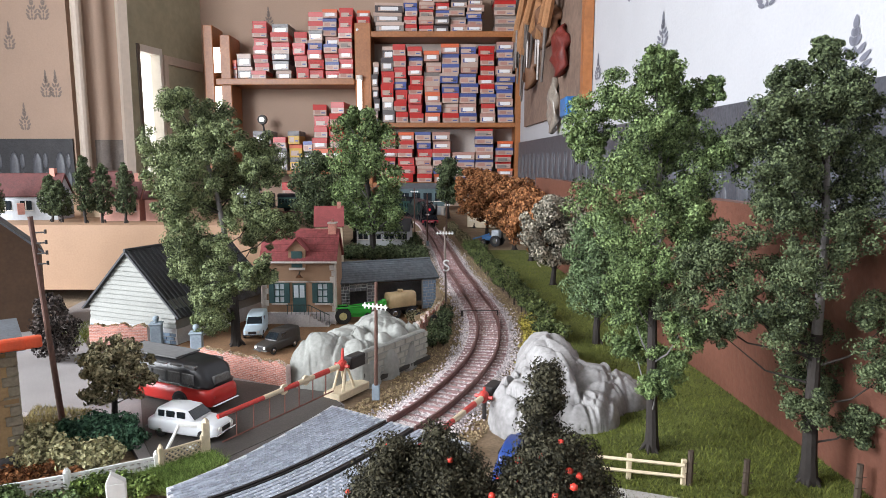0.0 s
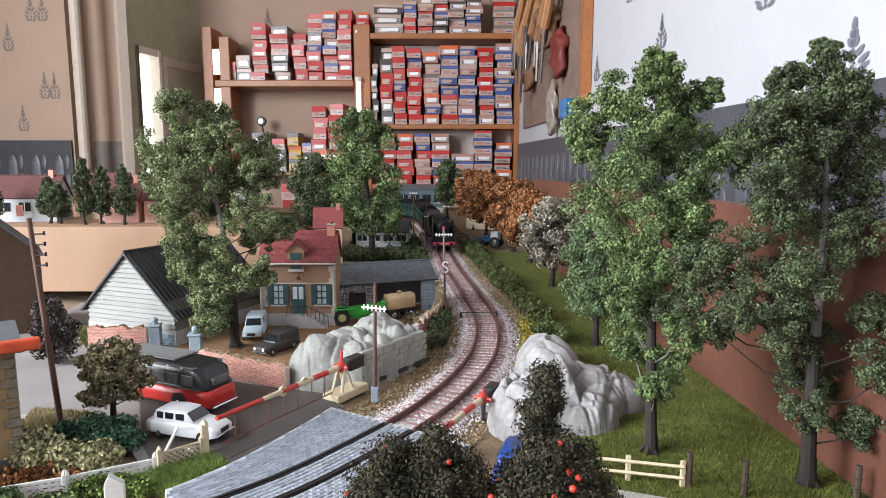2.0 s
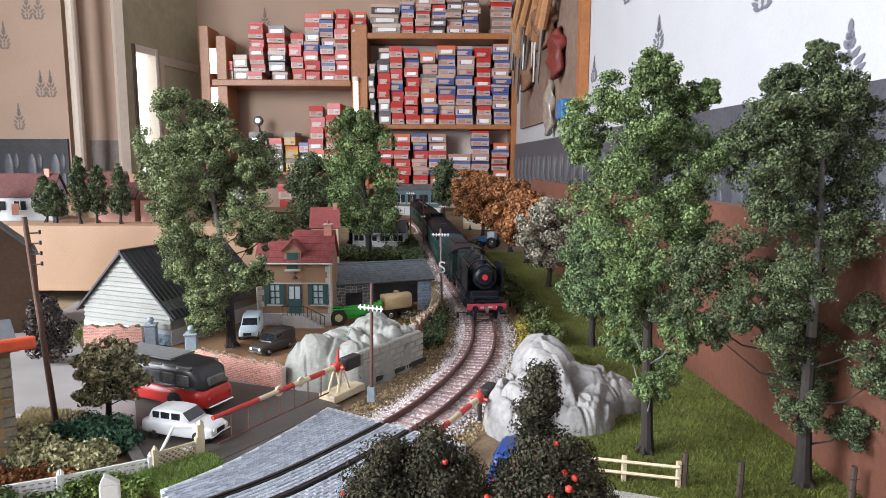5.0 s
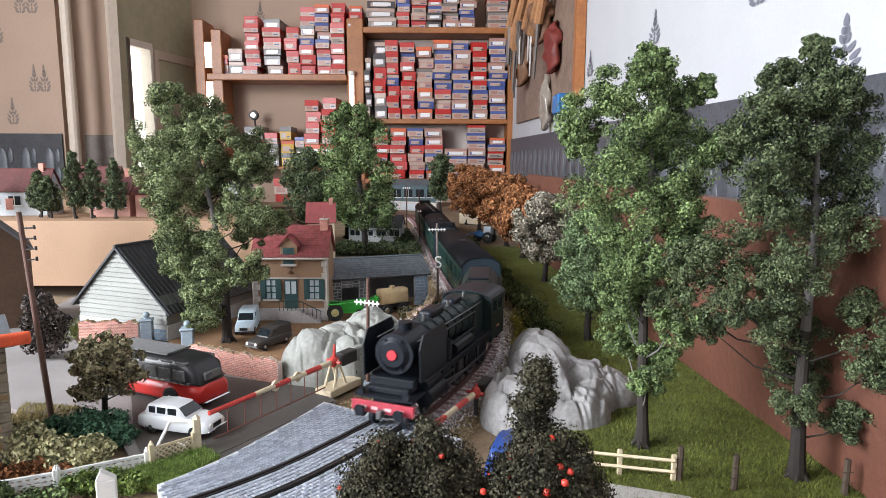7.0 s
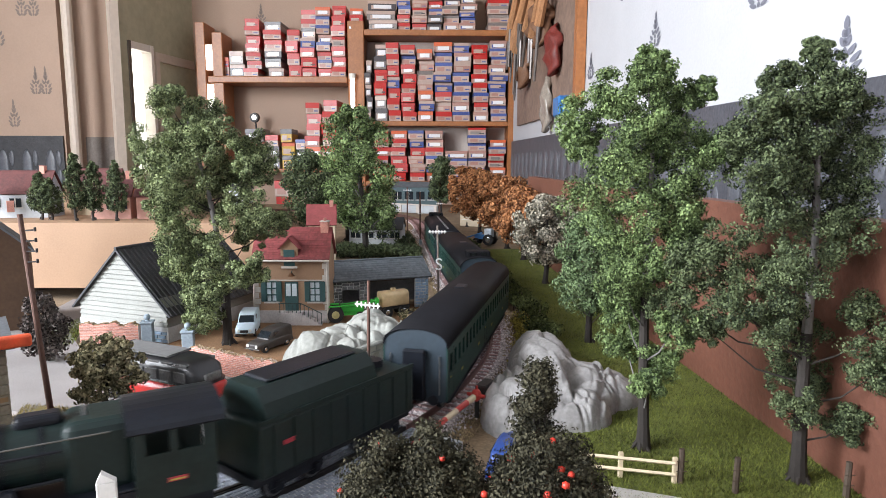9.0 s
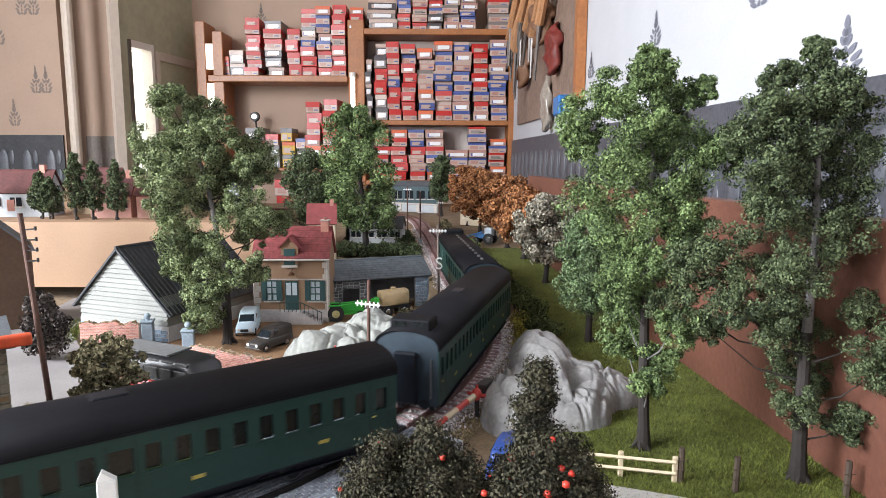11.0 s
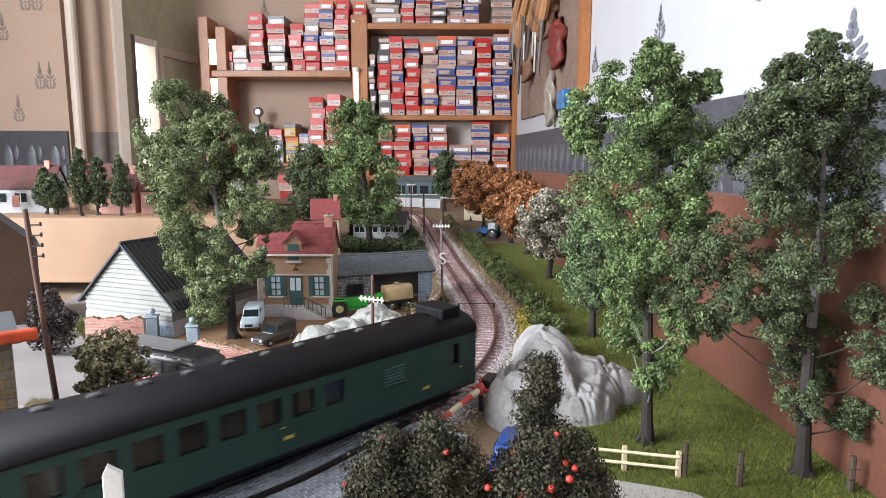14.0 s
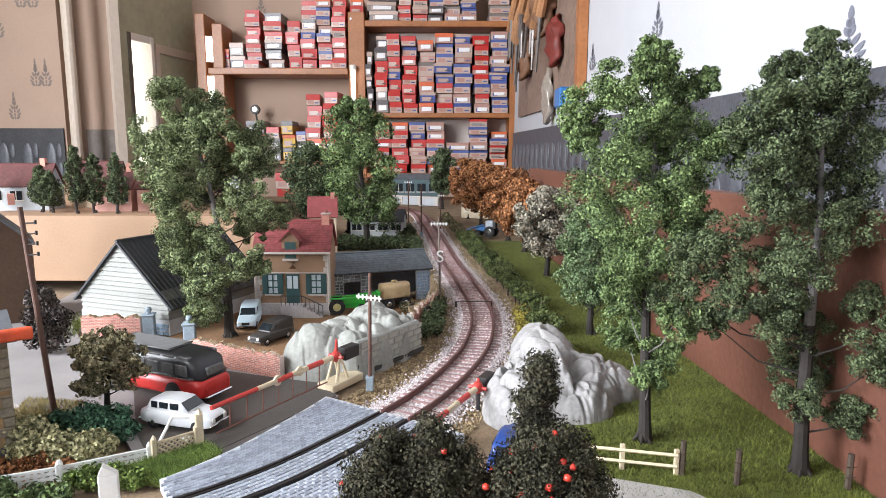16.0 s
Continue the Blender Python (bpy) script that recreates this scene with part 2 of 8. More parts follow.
# window in the bay
win = thing("window_1", pose(0, 0, 0), "tall white casement window, overexposed by daylight", "window")
win["kind"] = "structure"


def bay(u, off=0.0):
    """Along the bay's side wall from its near end, 0 to 1."""
    return (-0.885 + 0.085 * u + 0.975 * off, 1.80 + 0.37 * u - 0.224 * off)


def bay_box(u0, u1, o0, o1, z0, z1):
    bm = bmesh.new()
    lo = [bay(u0, o0), bay(u1, o0), bay(u1, o1), bay(u0, o1)]
    a = [bm.verts.new((*v, z0)) for v in lo]
    b = [bm.verts.new((*v, z1)) for v in lo]
    bm.faces.new(a[::-1]), bm.faces.new(b)
    for i in range(4):
        bm.faces.new((a[i], a[(i + 1) % 4], b[(i + 1) % 4], b[i]))
    bmesh.ops.recalc_face_normals(bm, faces=bm.faces[:])
    return bm


part("pane", bay_box(0.16, 0.43, -0.035, -0.030, 0.1, 0.47), M_DAY, win)
part("frame", bay_box(0.155, 0.185, -0.028, 0.004, 0.1, 0.47), mat("dark_frame", (0.09, 0.07, 0.055), 0.5), win)
part("frame", bay_box(0.405, 0.435, -0.028, 0.006, 0.1, 0.47), M_WHITE, win)
part("frame", bay_box(0.185, 0.405, -0.028, 0.004, 0.45, 0.47), M_WHITE, win)
part("frame", bay_box(0.455, 0.50, -0.01, 0.007, 0.1, 0.455), M_PIPE, win)
part("niche_trim", bay_box(0.50, 0.97, -0.01, 0.007, 0.430, 0.455), M_PIPE, win)
part("sill", bay_box(0.14, 0.45, -0.028, 0.03, 0.08, 0.098), M_WHITE, win)

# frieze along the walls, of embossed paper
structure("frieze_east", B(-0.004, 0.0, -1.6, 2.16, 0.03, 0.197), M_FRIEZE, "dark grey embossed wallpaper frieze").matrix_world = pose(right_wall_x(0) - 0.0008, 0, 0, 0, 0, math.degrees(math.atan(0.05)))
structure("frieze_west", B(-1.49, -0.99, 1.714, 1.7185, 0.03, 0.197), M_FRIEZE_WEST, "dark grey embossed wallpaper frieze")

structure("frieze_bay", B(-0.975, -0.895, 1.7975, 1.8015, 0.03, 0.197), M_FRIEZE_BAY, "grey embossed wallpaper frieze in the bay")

# ---------------------------------------------------------------- the layout's boards
M_EARTH = mat("scenic_earth", (0.24, 0.17, 0.105), 0.95, vary=0.35, scale=45, fine=14, bump=0.9)
M_GRASS = mat("grass_mat", (0.095, 0.12, 0.024), 0.95, vary=0.4, scale=40, fine=25, bump=1.0, tint=(0.17, 0.195, 0.038))
M_ROAD = mat("asphalt", (0.27, 0.25, 0.245), 0.85, vary=0.2, scale=30, fine=40, bump=0.3)
M_ROAD_DARK = mat("dark_asphalt", (0.085, 0.075, 0.068), 0.7, vary=0.3, scale=30, fine=40, bump=0.35)


def sheet(name, pts, z, material, label, thick=0.004):
    bm = bmesh.new()
    a = [bm.verts.new((x, y, z)) for x, y in pts]
    b = [bm.verts.new((x, y, z - thick)) for x, y in pts]
    bm.faces.new(a)
    bm.faces.new(b[::-1])
    n = len(pts)
    for i in range(n):
        bm.faces.new((a[i], b[i], b[(i + 1) % n], a[(i + 1) % n]))
    bmesh.ops.recalc_face_normals(bm, faces=bm.faces[:])
    return structure(name, bm, material, label)


sheet("ground", [(-1.3, 0.02), (0.185, 0.02), (0.14, 0.95), (0.26, 1.0), (0.24, 2.0), (-1.3, 2.0)], -0.002, M_EARTH, "earth-coloured base of the model railway", 0.03)
sheet("lawn_east", [(0.058, 0.10), (0.181, 0.10), (0.138, 0.97), (0.07, 0.97), (0.077, 0.80), (0.088, 0.60), (0.088, 0.48), (0.07, 0.40), (0.055, 0.30)], 0.0004, M_GRASS, "bright green grass mat along the wall")
sheet("lawn_west", [(-0.24, 0.49), (-0.165, 0.54), (-0.155, 0.605), (-0.33, 0.605)], 0.0006, M_GRASS, "green grass below the tan board")
for i in range(4):
    structure("leg", B(*[(-1.2, -1.15), (0.1, 0.15), (-1.2, -1.15), (0.1, 0.15)][i], *[(0.1, 0.15), (0.1, 0.15), (1.8, 1.85), (1.8, 1.85)][i], FLOOR_Z, -0.033), M_PINE, "pine leg of the layout table")
# brown board along the east edge
wall_between("backboard_east", (0.1405, 0.965), (0.1835, 0.02), -0.03, 0.112, -0.012, M_BROWN, "reddish brown board closing the layout")
# upper level with its tan fascia
structure("fascia", B(-1.3, -0.152, 0.610, 0.618, 0.011, 0.0745), M_TAN, "tan hardboard fascia below the upper village")
sheet("upper_deck", [(-1.3, 0.6185), (-0.165, 0.6185), (-0.30, 0.95), (-0.46, 1.60), (-1.3, 1.60)], 0.0745, M_TAN, "tan board carrying the upper village", 0.0085)

# ---------------------------------------------------------------- track bed and rails
M_RAIL = mat("rusty_rail", (0.16, 0.08, 0.072), 0.55, 0.3, vary=0.3, scale=120, bump=0.2)
M_RAIL_DARK = mat("dark_rail", (0.05, 0.045, 0.045), 0.4, 0.5, vary=0.3, scale=120, bump=0.2)
M_SLEEPER = mat("sleeper", (0.32, 0.20, 0.195), 0.8, vary=0.3, scale=200, bump=0.5, random_value=0.5)
M_BALLAST = mat("ballast", (0.60, 0.54, 0.54), 0.9, vary=0.4, scale=300, bump=0.4, island=0.9)
M_GRAVEL = mat("sandy_gravel", (0.34, 0.26, 0.15), 0.95, vary=0.4, scale=300, bump=0.4, island=0.9)
M_SETT = mat("granite_sett", (0.26, 0.285, 0.335), 0.75, vary=0.3, scale=250, bump=0.5, random_value=0.5)
M_SETT_JOINED = mat("granite_sett_joined", (0.26, 0.285, 0.335), 0.75, vary=0.3, scale=250, bump=0.5, island=0.5)
M_JOINT = mat("sett_joint", (0.50, 0.51, 0.53), 0.9, vary=0.2, scale=200)
CROSS0, CROSS1 = 0.676, 0.790


def slab_edge(s):
    """How far the paved crossing reaches to the village side of the line, at arc length s."""
    return -0.0275 - 0.0180 * min(1.0, max(0.0, (s - CROSS0) / (CROSS1 - CROSS0)))


def strip(s0, s1, a, b, z0, z1, step=0.006):
    """A band along the track from side a to side b, with an upper face and flanks."""
    vs, fs = [], []
    for s in np.arange(s0, s1 + step / 2, step):
        xa, ya, _, _ = on_track(s, a)
        xb, yb, _, _ = on_track(s, b)
        k = len(vs)
        vs += [(xa, ya, z0), (xa, ya, z1), (xb, yb, z1), (xb, yb, z0)]
        if k:
            for i in range(3):
                fs.append((k - 4 + i, k - 3 + i, k + 1 + i, k + i))
    n = len(vs)
    fs += [(3, 2, 1, 0), (n - 4, n - 3, n - 2, n - 1)]
    return vs, fs


track = thing("track", pose(0, 0, 0), "single railway track with rusty rails on wooden sleepers", "railway track")
track["kind"] = "structure"
for sd in (-1, 1):
    vs, fs = strip(0.79, S1, sd * 0.0085 - 0.0006, sd * 0.0085 + 0.0006, 0.0022, RAIL_TOP)
    raw("rail", vs, fs, M_RAIL, track, "rusty brown steel rail")
    vs, fs = strip(S0, 0.7895, sd * 0.0085 - 0.0006, sd * 0.0085 + 0.0006, 0.0022, RAIL_TOP)
    raw("rail", vs, fs, M_RAIL_DARK, track, "dark rail set in the crossing")
    vs, fs = strip(S0, S1, sd * 0.0085 - 0.0011, sd * 0.0085 + 0.0011, 0.0021, 0.0028)
    raw("rail_foot", vs, fs, M_RAIL, track)
_sl = B(-0.0013, 0.0013, -0.0155, 0.0155, -0.0008, 0.0022, 0.0003)
sleeper = part("sleeper", _sl, M_SLEEPER, track)
_rs = random.Random(4)
_s = CROSS1 + 0.002
_first = True
while _s < 1.95:
    x, y, dx, dy = on_track(_s)
    m = pose(x, y, _rs.uniform(-0.0002, 0.0001), 0, 0, math.degrees(math.atan2(dy, dx)) + _rs.uniform(-1, 1))
    if _first:
        sleeper.matrix_basis = m
        _first = False
    else:
        o = new("sleeper", sleeper.data)
        o.parent = track
        o.matrix_basis = m
    _s += 0.0067 if _s > CROSS1 + 0.02 else 0.0078

_x, _y, _dx, _dy = on_track(1.042)
_rod = thing("point_rod", pose(_x, _y, 0, 0, 0, math.degrees(math.atan2(_dy, _dx)) - 90), "thin black rod lying across the track", "rod")
part("rod", C((-0.019, 0, 0.0053), (0.011, 0, 0.0053), 0.0004, None, 8), M_RAIL_DARK, _rod)
part("lever", B(-0.021, -0.019, -0.0008, 0.0008, 0.0, 0.0056, 0.0002), M_RAIL_DARK, _rod)
part("end_block", B(0.0108, 0.0120, -0.0006, 0.0006, 0.0, 0.0056, 0.0002), M_RAIL_DARK, _rod)

# ballast shoulder below the grains
vs, fs = strip(CROSS1, 1.95, -0.0165, 0.0175, -0.004, 0.0005)
tagged(raw("track_bed", vs, fs, M_BALLAST), "grey stone ballast bed", "", "", "structure")


def grains(name, spots, size, material, label, seed):
    """Many small four-sided stones, one object."""
    r = np.random.RandomState(seed)
    n = len(spots)
    base = np.array([(1, 1, 1), (-1, -1, 1), (-1, 1, -1), (1, -1, -1)], float) * 0.62
    a = r.normal(size=(n, 4))
    a /= np.linalg.norm(a, axis=1)[:, None]
    w, x, y, z = a.T
    rot = np.stack([1 - 2 * (y * y + z * z), 2 * (x * y - z * w), 2 * (x * z + y * w), 2 * (x * y + z * w), 1 - 2 * (x * x + z * z), 2 * (y * z - x * w), 2 * (x * z - y * w), 2 * (y * z + x * w), 1 - 2 * (x * x + y * y)], 1).reshape(n, 3, 3)
    sc = size * r.uniform(0.55, 1.25, n)
    v = np.einsum("nij,kj->nki", rot, base) * sc[:, None, None] + np.asarray(spots)[:, None, :]
    idx = np.arange(n)[:, None, None] * 4 + np.array([(0, 1, 2), (0, 3, 1), (0, 2, 3), (1, 3, 2)])[None]
    return tagged(raw(name, v.reshape(-1, 3).tolist(), idx.reshape(-1, 3).tolist(), material), label, "", "", "stuff")


_r = np.random.RandomState(2)
spots, sand = [], []
for _ in range(26000):
    s = CROSS1 + 0.002 + (1.75 - CROSS1) * _r.uniform() ** 2.1
    side = _r.uniform(-0.0165, 0.0175) if _r.uniform() < 0.72 else _r.choice((-1, 1)) * (0.0165 + abs(_r.normal(0, 0.0045)))
    x, y, _, _ = on_track(s, side)
    edge = max(0, abs(side) - 0.015) / 0.007
    spots.append((x, y, 0.0004 + (0.0009 if abs(side) < 0.0155 else 0.0011) - 0.0020 * min(1.0, edge) + _r.uniform(-0.0003, 0.0003)))
grains("ballast_stones", spots, 0.00085, M_BALLAST, "loose grey and pinkish ballast stones", 5)
for _ in range(9000):
    s = CROSS1 - 0.012 + (1.5 - CROSS1) * _r.uniform() ** 2.0
    side = -_r.uniform(0.016, 0.045 if s < 0.95 else 0.03) if _r.uniform() < 0.6 else _r.uniform(0.018, 0.036)
    x, y, _, _ = on_track(s, side)
    sand.append((x, y, -0.0013 + _r.uniform(-0.0003, 0.0004)))
grains("sandy_gravel", sand, 0.0008, M_GRAVEL, "sandy yellow gravel beside the ballast", 6)

# ---------------------------------------------------------------- roads
ROAD = [(-0.118, 0.245), (-0.055, 0.338), (-0.068, 0.358), (-0.096, 0.366), (-0.158, 0.397), (-0.178, 0.430), (-0.212, 0.452), (-0.262, 0.452), (-0.290, 0.49), (-0.300, 0.606), (-0.352, 0.606), (-0.335, 0.50), (-0.40, 0.43), (-0.70, 0.42), (-0.70, 0.34), (-0.26, 0.34), (-0.20, 0.318), (-0.15, 0.288)]
sheet("road", ROAD, 0.0008, M_ROAD, "pale grey dusty village road")
sheet("road_apron", [(-0.116, 0.248), (-0.056, 0.337), (-0.069, 0.357), (-0.096, 0.3655), (-0.150, 0.385), (-0.172, 0.345), (-0.145, 0.291)], 0.0014, M_ROAD_DARK, "dark asphalt before the level crossing", 0.0005)
sheet("yard", [(-0.095, 0.368), (-0.155, 0.398), (-0.176, 0.432), (-0.20, 0.46), (-0.20, 0.53), (-0.15, 0.56), (-0.02, 0.59), (-0.004, 0.56), (-0.02, 0.43), (-0.04, 0.38)], 0.0002, mat("yard_earth", (0.23, 0.125, 0.06), 0.95, vary=0.35, scale=60, fine=14, bump=1.0), "reddish brown earth of the farm yard")
sheet("pavement", [(0.066, 0.249), (0.102, 0.236), (0.125, 0.205), (0.115, 0.12), (0.05, 0.12), (0.055, 0.23)], 0.0012, mat("pale_slab", (0.45, 0.43, 0.42), 0.85, vary=0.1, scale=60, fine=20, bump=0.3), "pale grey concrete path")
# foundations of the setts, then the setts
crossing = thing("level_crossing", pose(0, 0, 0), "level crossing paved with grey granite setts", "level crossing")
crossing["kind"] = "structure"
for a, b in ((0, -0.0105), (-0.0068, 0.0068), (0.0105, 0.040)):
    vs, fs = [], []
    for s in np.linspace(CROSS0 - 0.0012, CROSS1 + 0.0005, 40):
        xa, ya, _, _ = on_track(s, (slab_edge(s) - 0.0012) if a == 0 else a)
        xb, yb, _, _ = on_track(s, b)
        k = len(vs)
        vs += [(xa, ya, -0.001), (xa, ya, 0.0040), (xb, yb, 0.0040), (xb, yb, -0.001)]
        if k:
            fs += [(k - 4 + i, k - 3 + i, k + 1 + i, k + i) for i in range(3)]
    n = len(vs)
    fs += [(3, 2, 1, 0), (n - 4, n - 3, n - 2, n - 1)]
    raw("joint_bed", vs, fs, M_JOINT, crossing)
for sd in (-1, 1):
    vs, fs = strip(CROSS0 - 0.02, CROSS1, sd * 0.0068 - 0.0003, sd * 0.0068 + 0.0003, 0.0, 0.0047)
    raw("check_rail", vs, fs, M_RAIL_DARK, crossing)
_sv = [(-0.00165, -0.00105, 0), (0.00165, -0.00105, 0), (0.00165, 0.00105, 0), (-0.00165, 0.00105, 0), (-0.00145, -0.00085, 0.00055), (0.00145, -0.00085, 0.00055), (0.00145, 0.00085, 0.00055), (-0.00145, 0.00085, 0.00055)]
_sf = [(4, 5, 6, 7), (0, 1, 5, 4), (1, 2, 6, 5), (2, 3, 7, 6), (3, 0, 4, 7)]
_me = bpy.data.meshes.new("sett")
_me.from_pydata(_sv, [], _sf)
_me.materials.append(M_SETT)
jv, jf = [], []
_r = random.Random(9)
count = 0
for a, b in ((-0.0468, -0.0105), (-0.0064, 0.0064), (0.0105, 0.040)):
    rows = int((b - a) / 0.00225)
    for i in range(rows):
        side = a + (i + 0.5) * (b - a) / rows
        s = CROSS0 + (0.0018 if i % 2 else 0)
        while s < CROSS1 - 0.002:
            if side < slab_edge(s):
                s += 0.0036
                continue
            x, y, dx, dy = on_track(s, side)
            m = pose(x, y, 0.0038 + _r.uniform(-0.0001, 0.00015), _r.uniform(-3, 3), _r.uniform(-3, 3), math.degrees(math.atan2(dy, dx)) + _r.uniform(-2, 2))
            if a < -0.02 and s > 0.70 and count < 300:
                o = new("sett", _me)
                o.parent = crossing
                o.matrix_basis = m
                count += 1
            else:
                k = len(jv)
                jv += [m @ Vector(v) for v in _sv]
                jf += [tuple(k + q for q in f) for f in _sf]
            s += 0.0036
tagged(raw("sett_field", jv, jf, M_SETT_JOINED, crossing), "", "", "", "stuff")

# ---------------------------------------------------------------- barriers
M_CREAM = mat("cream_plastic", (0.62, 0.52, 0.36), 0.55, vary=0.12, scale=150)
M_RED = mat("signal_red", (0.5, 0.045, 0.035), 0.45, vary=0.2, scale=150)
M_BLACK = mat("black_plastic", (0.025, 0.022, 0.022), 0.5, vary=0.3, scale=150)
M_RUST = mat("rusty_wire", (0.16, 0.06, 0.045), 0.7, vary=0.3, scale=150)


def barrier(p, q, label, skirt=True, h=0.0185):
    """A crossing barrier; the arm runs from the pivot p to q, both in plan, at pivot height."""
    d = Vector((q[0] - p[0], q[1] - p[1]))
    L = d.length
    ob = thing("crossing_barrier", at_xy(p[0], p[1], 0, math.degrees(math.atan2(d.y, d.x))), label, "barrier", "crossing barriers")
    if skirt:
        part("base", B(-0.018, 0.010, -0.006, 0.006, 0.0, 0.0045, 0.0005), M_CREAM, ob, "cream plinth")
    else:
        part("post", C((-0.001, 0, 0), (-0.001, 0, h), 0.0012, None, 8), M_BLACK, ob)
    for sy in (-1, 1) if skirt else ():
        for sx in (-1, 1):
            bm = bmesh.new()
            cyl(bm, (sx * 0.005 - 0.001, sy * 0.0035, 0.0045), (-0.001, sy * 0.0022, h + 0.001), 0.0009, 0.0008, 6)
            part("leg", bm, M_CREAM, ob)
    bm = bmesh.new()
    ball(bm, (0, 0, h), 0.0035, 2, 1, 0.8, 1)
    cyl(bm, (0, 0, h), (-0.001, 0, h + (0.010 if skirt else 0.005)), 0.0012, 0.0006, 8)
    cyl(bm, (0, -0.005, h), (0, 0.005, h), 0.001, None, 8)
    part("pivot", bm, M_RED, ob, "red cast pivot with a spike")
    part("counterweight", B(-0.018, -0.005, -0.0032, 0.0032, h - 0.004, h + 0.0035, 0.0006), M_BLACK, ob, "black counterweight box")
    cuts = [0.0035, 0.012, 0.024, 0.036, 0.047, 0.06, L]
    for i in range(len(cuts) - 1):
        r = 0.0017 - 0.0006 * i / 6
        part("arm_section", C((cuts[i], 0, h), (cuts[i + 1], 0, h), r, r - 0.0001, 10), M_CREAM if i % 2 == 0 else M_RED, ob, "painted band of the arm")
    if skirt:
        k = 0.014
        while k < L - 0.004:
            part("hanger", C((k, 0, h), (k + 0.0005, 0, 0.0055), 0.00035, None, 5), M_RUST, ob)
            k += 0.0105
        part("skirt_rail", C((0.008, 0, 0.0055), (L - 0.002, 0, 0.0055), 0.00045, None, 6), M_RUST, ob)
        for k in (0.030, 0.046):
            bm = bmesh.new()
            cyl(bm, (k, -0.0006, h), (k, 0.0006, h), 0.0028, None, 10)
            part("lamp_disc", bm, M_CREAM, ob)
    return ob


barrier((-0.0585, 0.354), (-0.104, 0.279), "red and cream lowered crossing barrier with hanging skirt")
barrier((0.0215, 0.320), (-0.016, 0.249), "red and cream crossing barrier beside the pale rock", False, 0.0125)

# ---------------------------------------------------------------- buildings
M_RENDER = mat("ochre_render", (0.31, 0.19, 0.115), 0.85, vary=0.15, scale=70, fine=18, bump=0.4)
M_QUOIN = mat("pale_quoin", (0.52, 0.47, 0.42), 0.8, vary=0.15, scale=100)
M_TILE = mat("red_tile_roof", (0.23, 0.05, 0.05), 0.65, vary=0.25, scale=120, bump=0.3)
M_SLATE = mat("slate_roof", (0.105, 0.12, 0.135), 0.6, vary=0.25, scale=100, bump=0.3, island=0.5)
M_SHUTTER = mat("green_shutter", (0.028, 0.075, 0.075), 0.55, vary=0.2, scale=120)
M_PANE = mat("pale_pane", (0.55, 0.62, 0.66), 0.2, vary=0.15, scale=90, bump=0)
M_PANE_DARK = glass("dark_pane")
M_STONE = mat("dark_stone", (0.17, 0.17, 0.18), 0.85, vary=0.35, scale=120, bump=0.6, random_value=0.8)
M_MORTAR = mat("pale_mortar", (0.5, 0.5, 0.5), 0.9, vary=0.15, scale=120)
M_BLUE_STONE = mat("blue_stone", (0.28, 0.38, 0.50), 0.8, vary=0.25, scale=100, bump=0.4)
M_CLAP = mat("grey_clapboard", (0.25, 0.255, 0.235), 0.75, vary=0.12, scale=60, fine=10, bump=0.3, random_value=0.3)
M_DARKROOF = mat("charcoal_roof", (0.035, 0.037, 0.042), 0.55, vary=0.3, scale=90, bump=0.3)
M_PLINTH = mat("plinth_block", (0.42, 0.39, 0.38), 0.85, vary=0.2, scale=120)
M_IRON = mat("dark_green_iron", (0.03, 0.05, 0.045), 0.5, vary=0.2, scale=150)
M_BRICK = mat("pink_brick", (0.48, 0.215, 0.165), 0.8, vary=0.3, scale=150, bump=0.4, random_value=0.6)
M_BRICK_JOINED = mat("pink_brick_joined", (0.48, 0.215, 0.165), 0.8, vary=0.3, scale=150, bump=0.4, island=0.6)
M_BRICK_MORTAR = mat("brick_mortar", (0.62, 0.50, 0.45), 0.9, vary=0.15, scale=120)


def slab(p, q, r, s, thick):
    """A flat roof slope through four points in order, thickened downwards."""
    bm = bmesh.new()
    pts = [Vector(v) for v in (p, q, r, s)]
    n = (pts[1] - pts[0]).cross(pts[2] - pts[0]).normalized()
    if n.z < 0:
        n = -n
    a = [bm.verts.new(v) for v in pts]
    b = [bm.verts.new(v - n * thick) for v in pts]
    bm.faces.new(a), bm.faces.new(b[::-1])
    for i in range(4):
        bm.faces.new((a[i], b[i], b[(i + 1) % 4], a[(i + 1) % 4]))
    bmesh.ops.recalc_face_normals(bm, faces=bm.faces[:])
    return bm


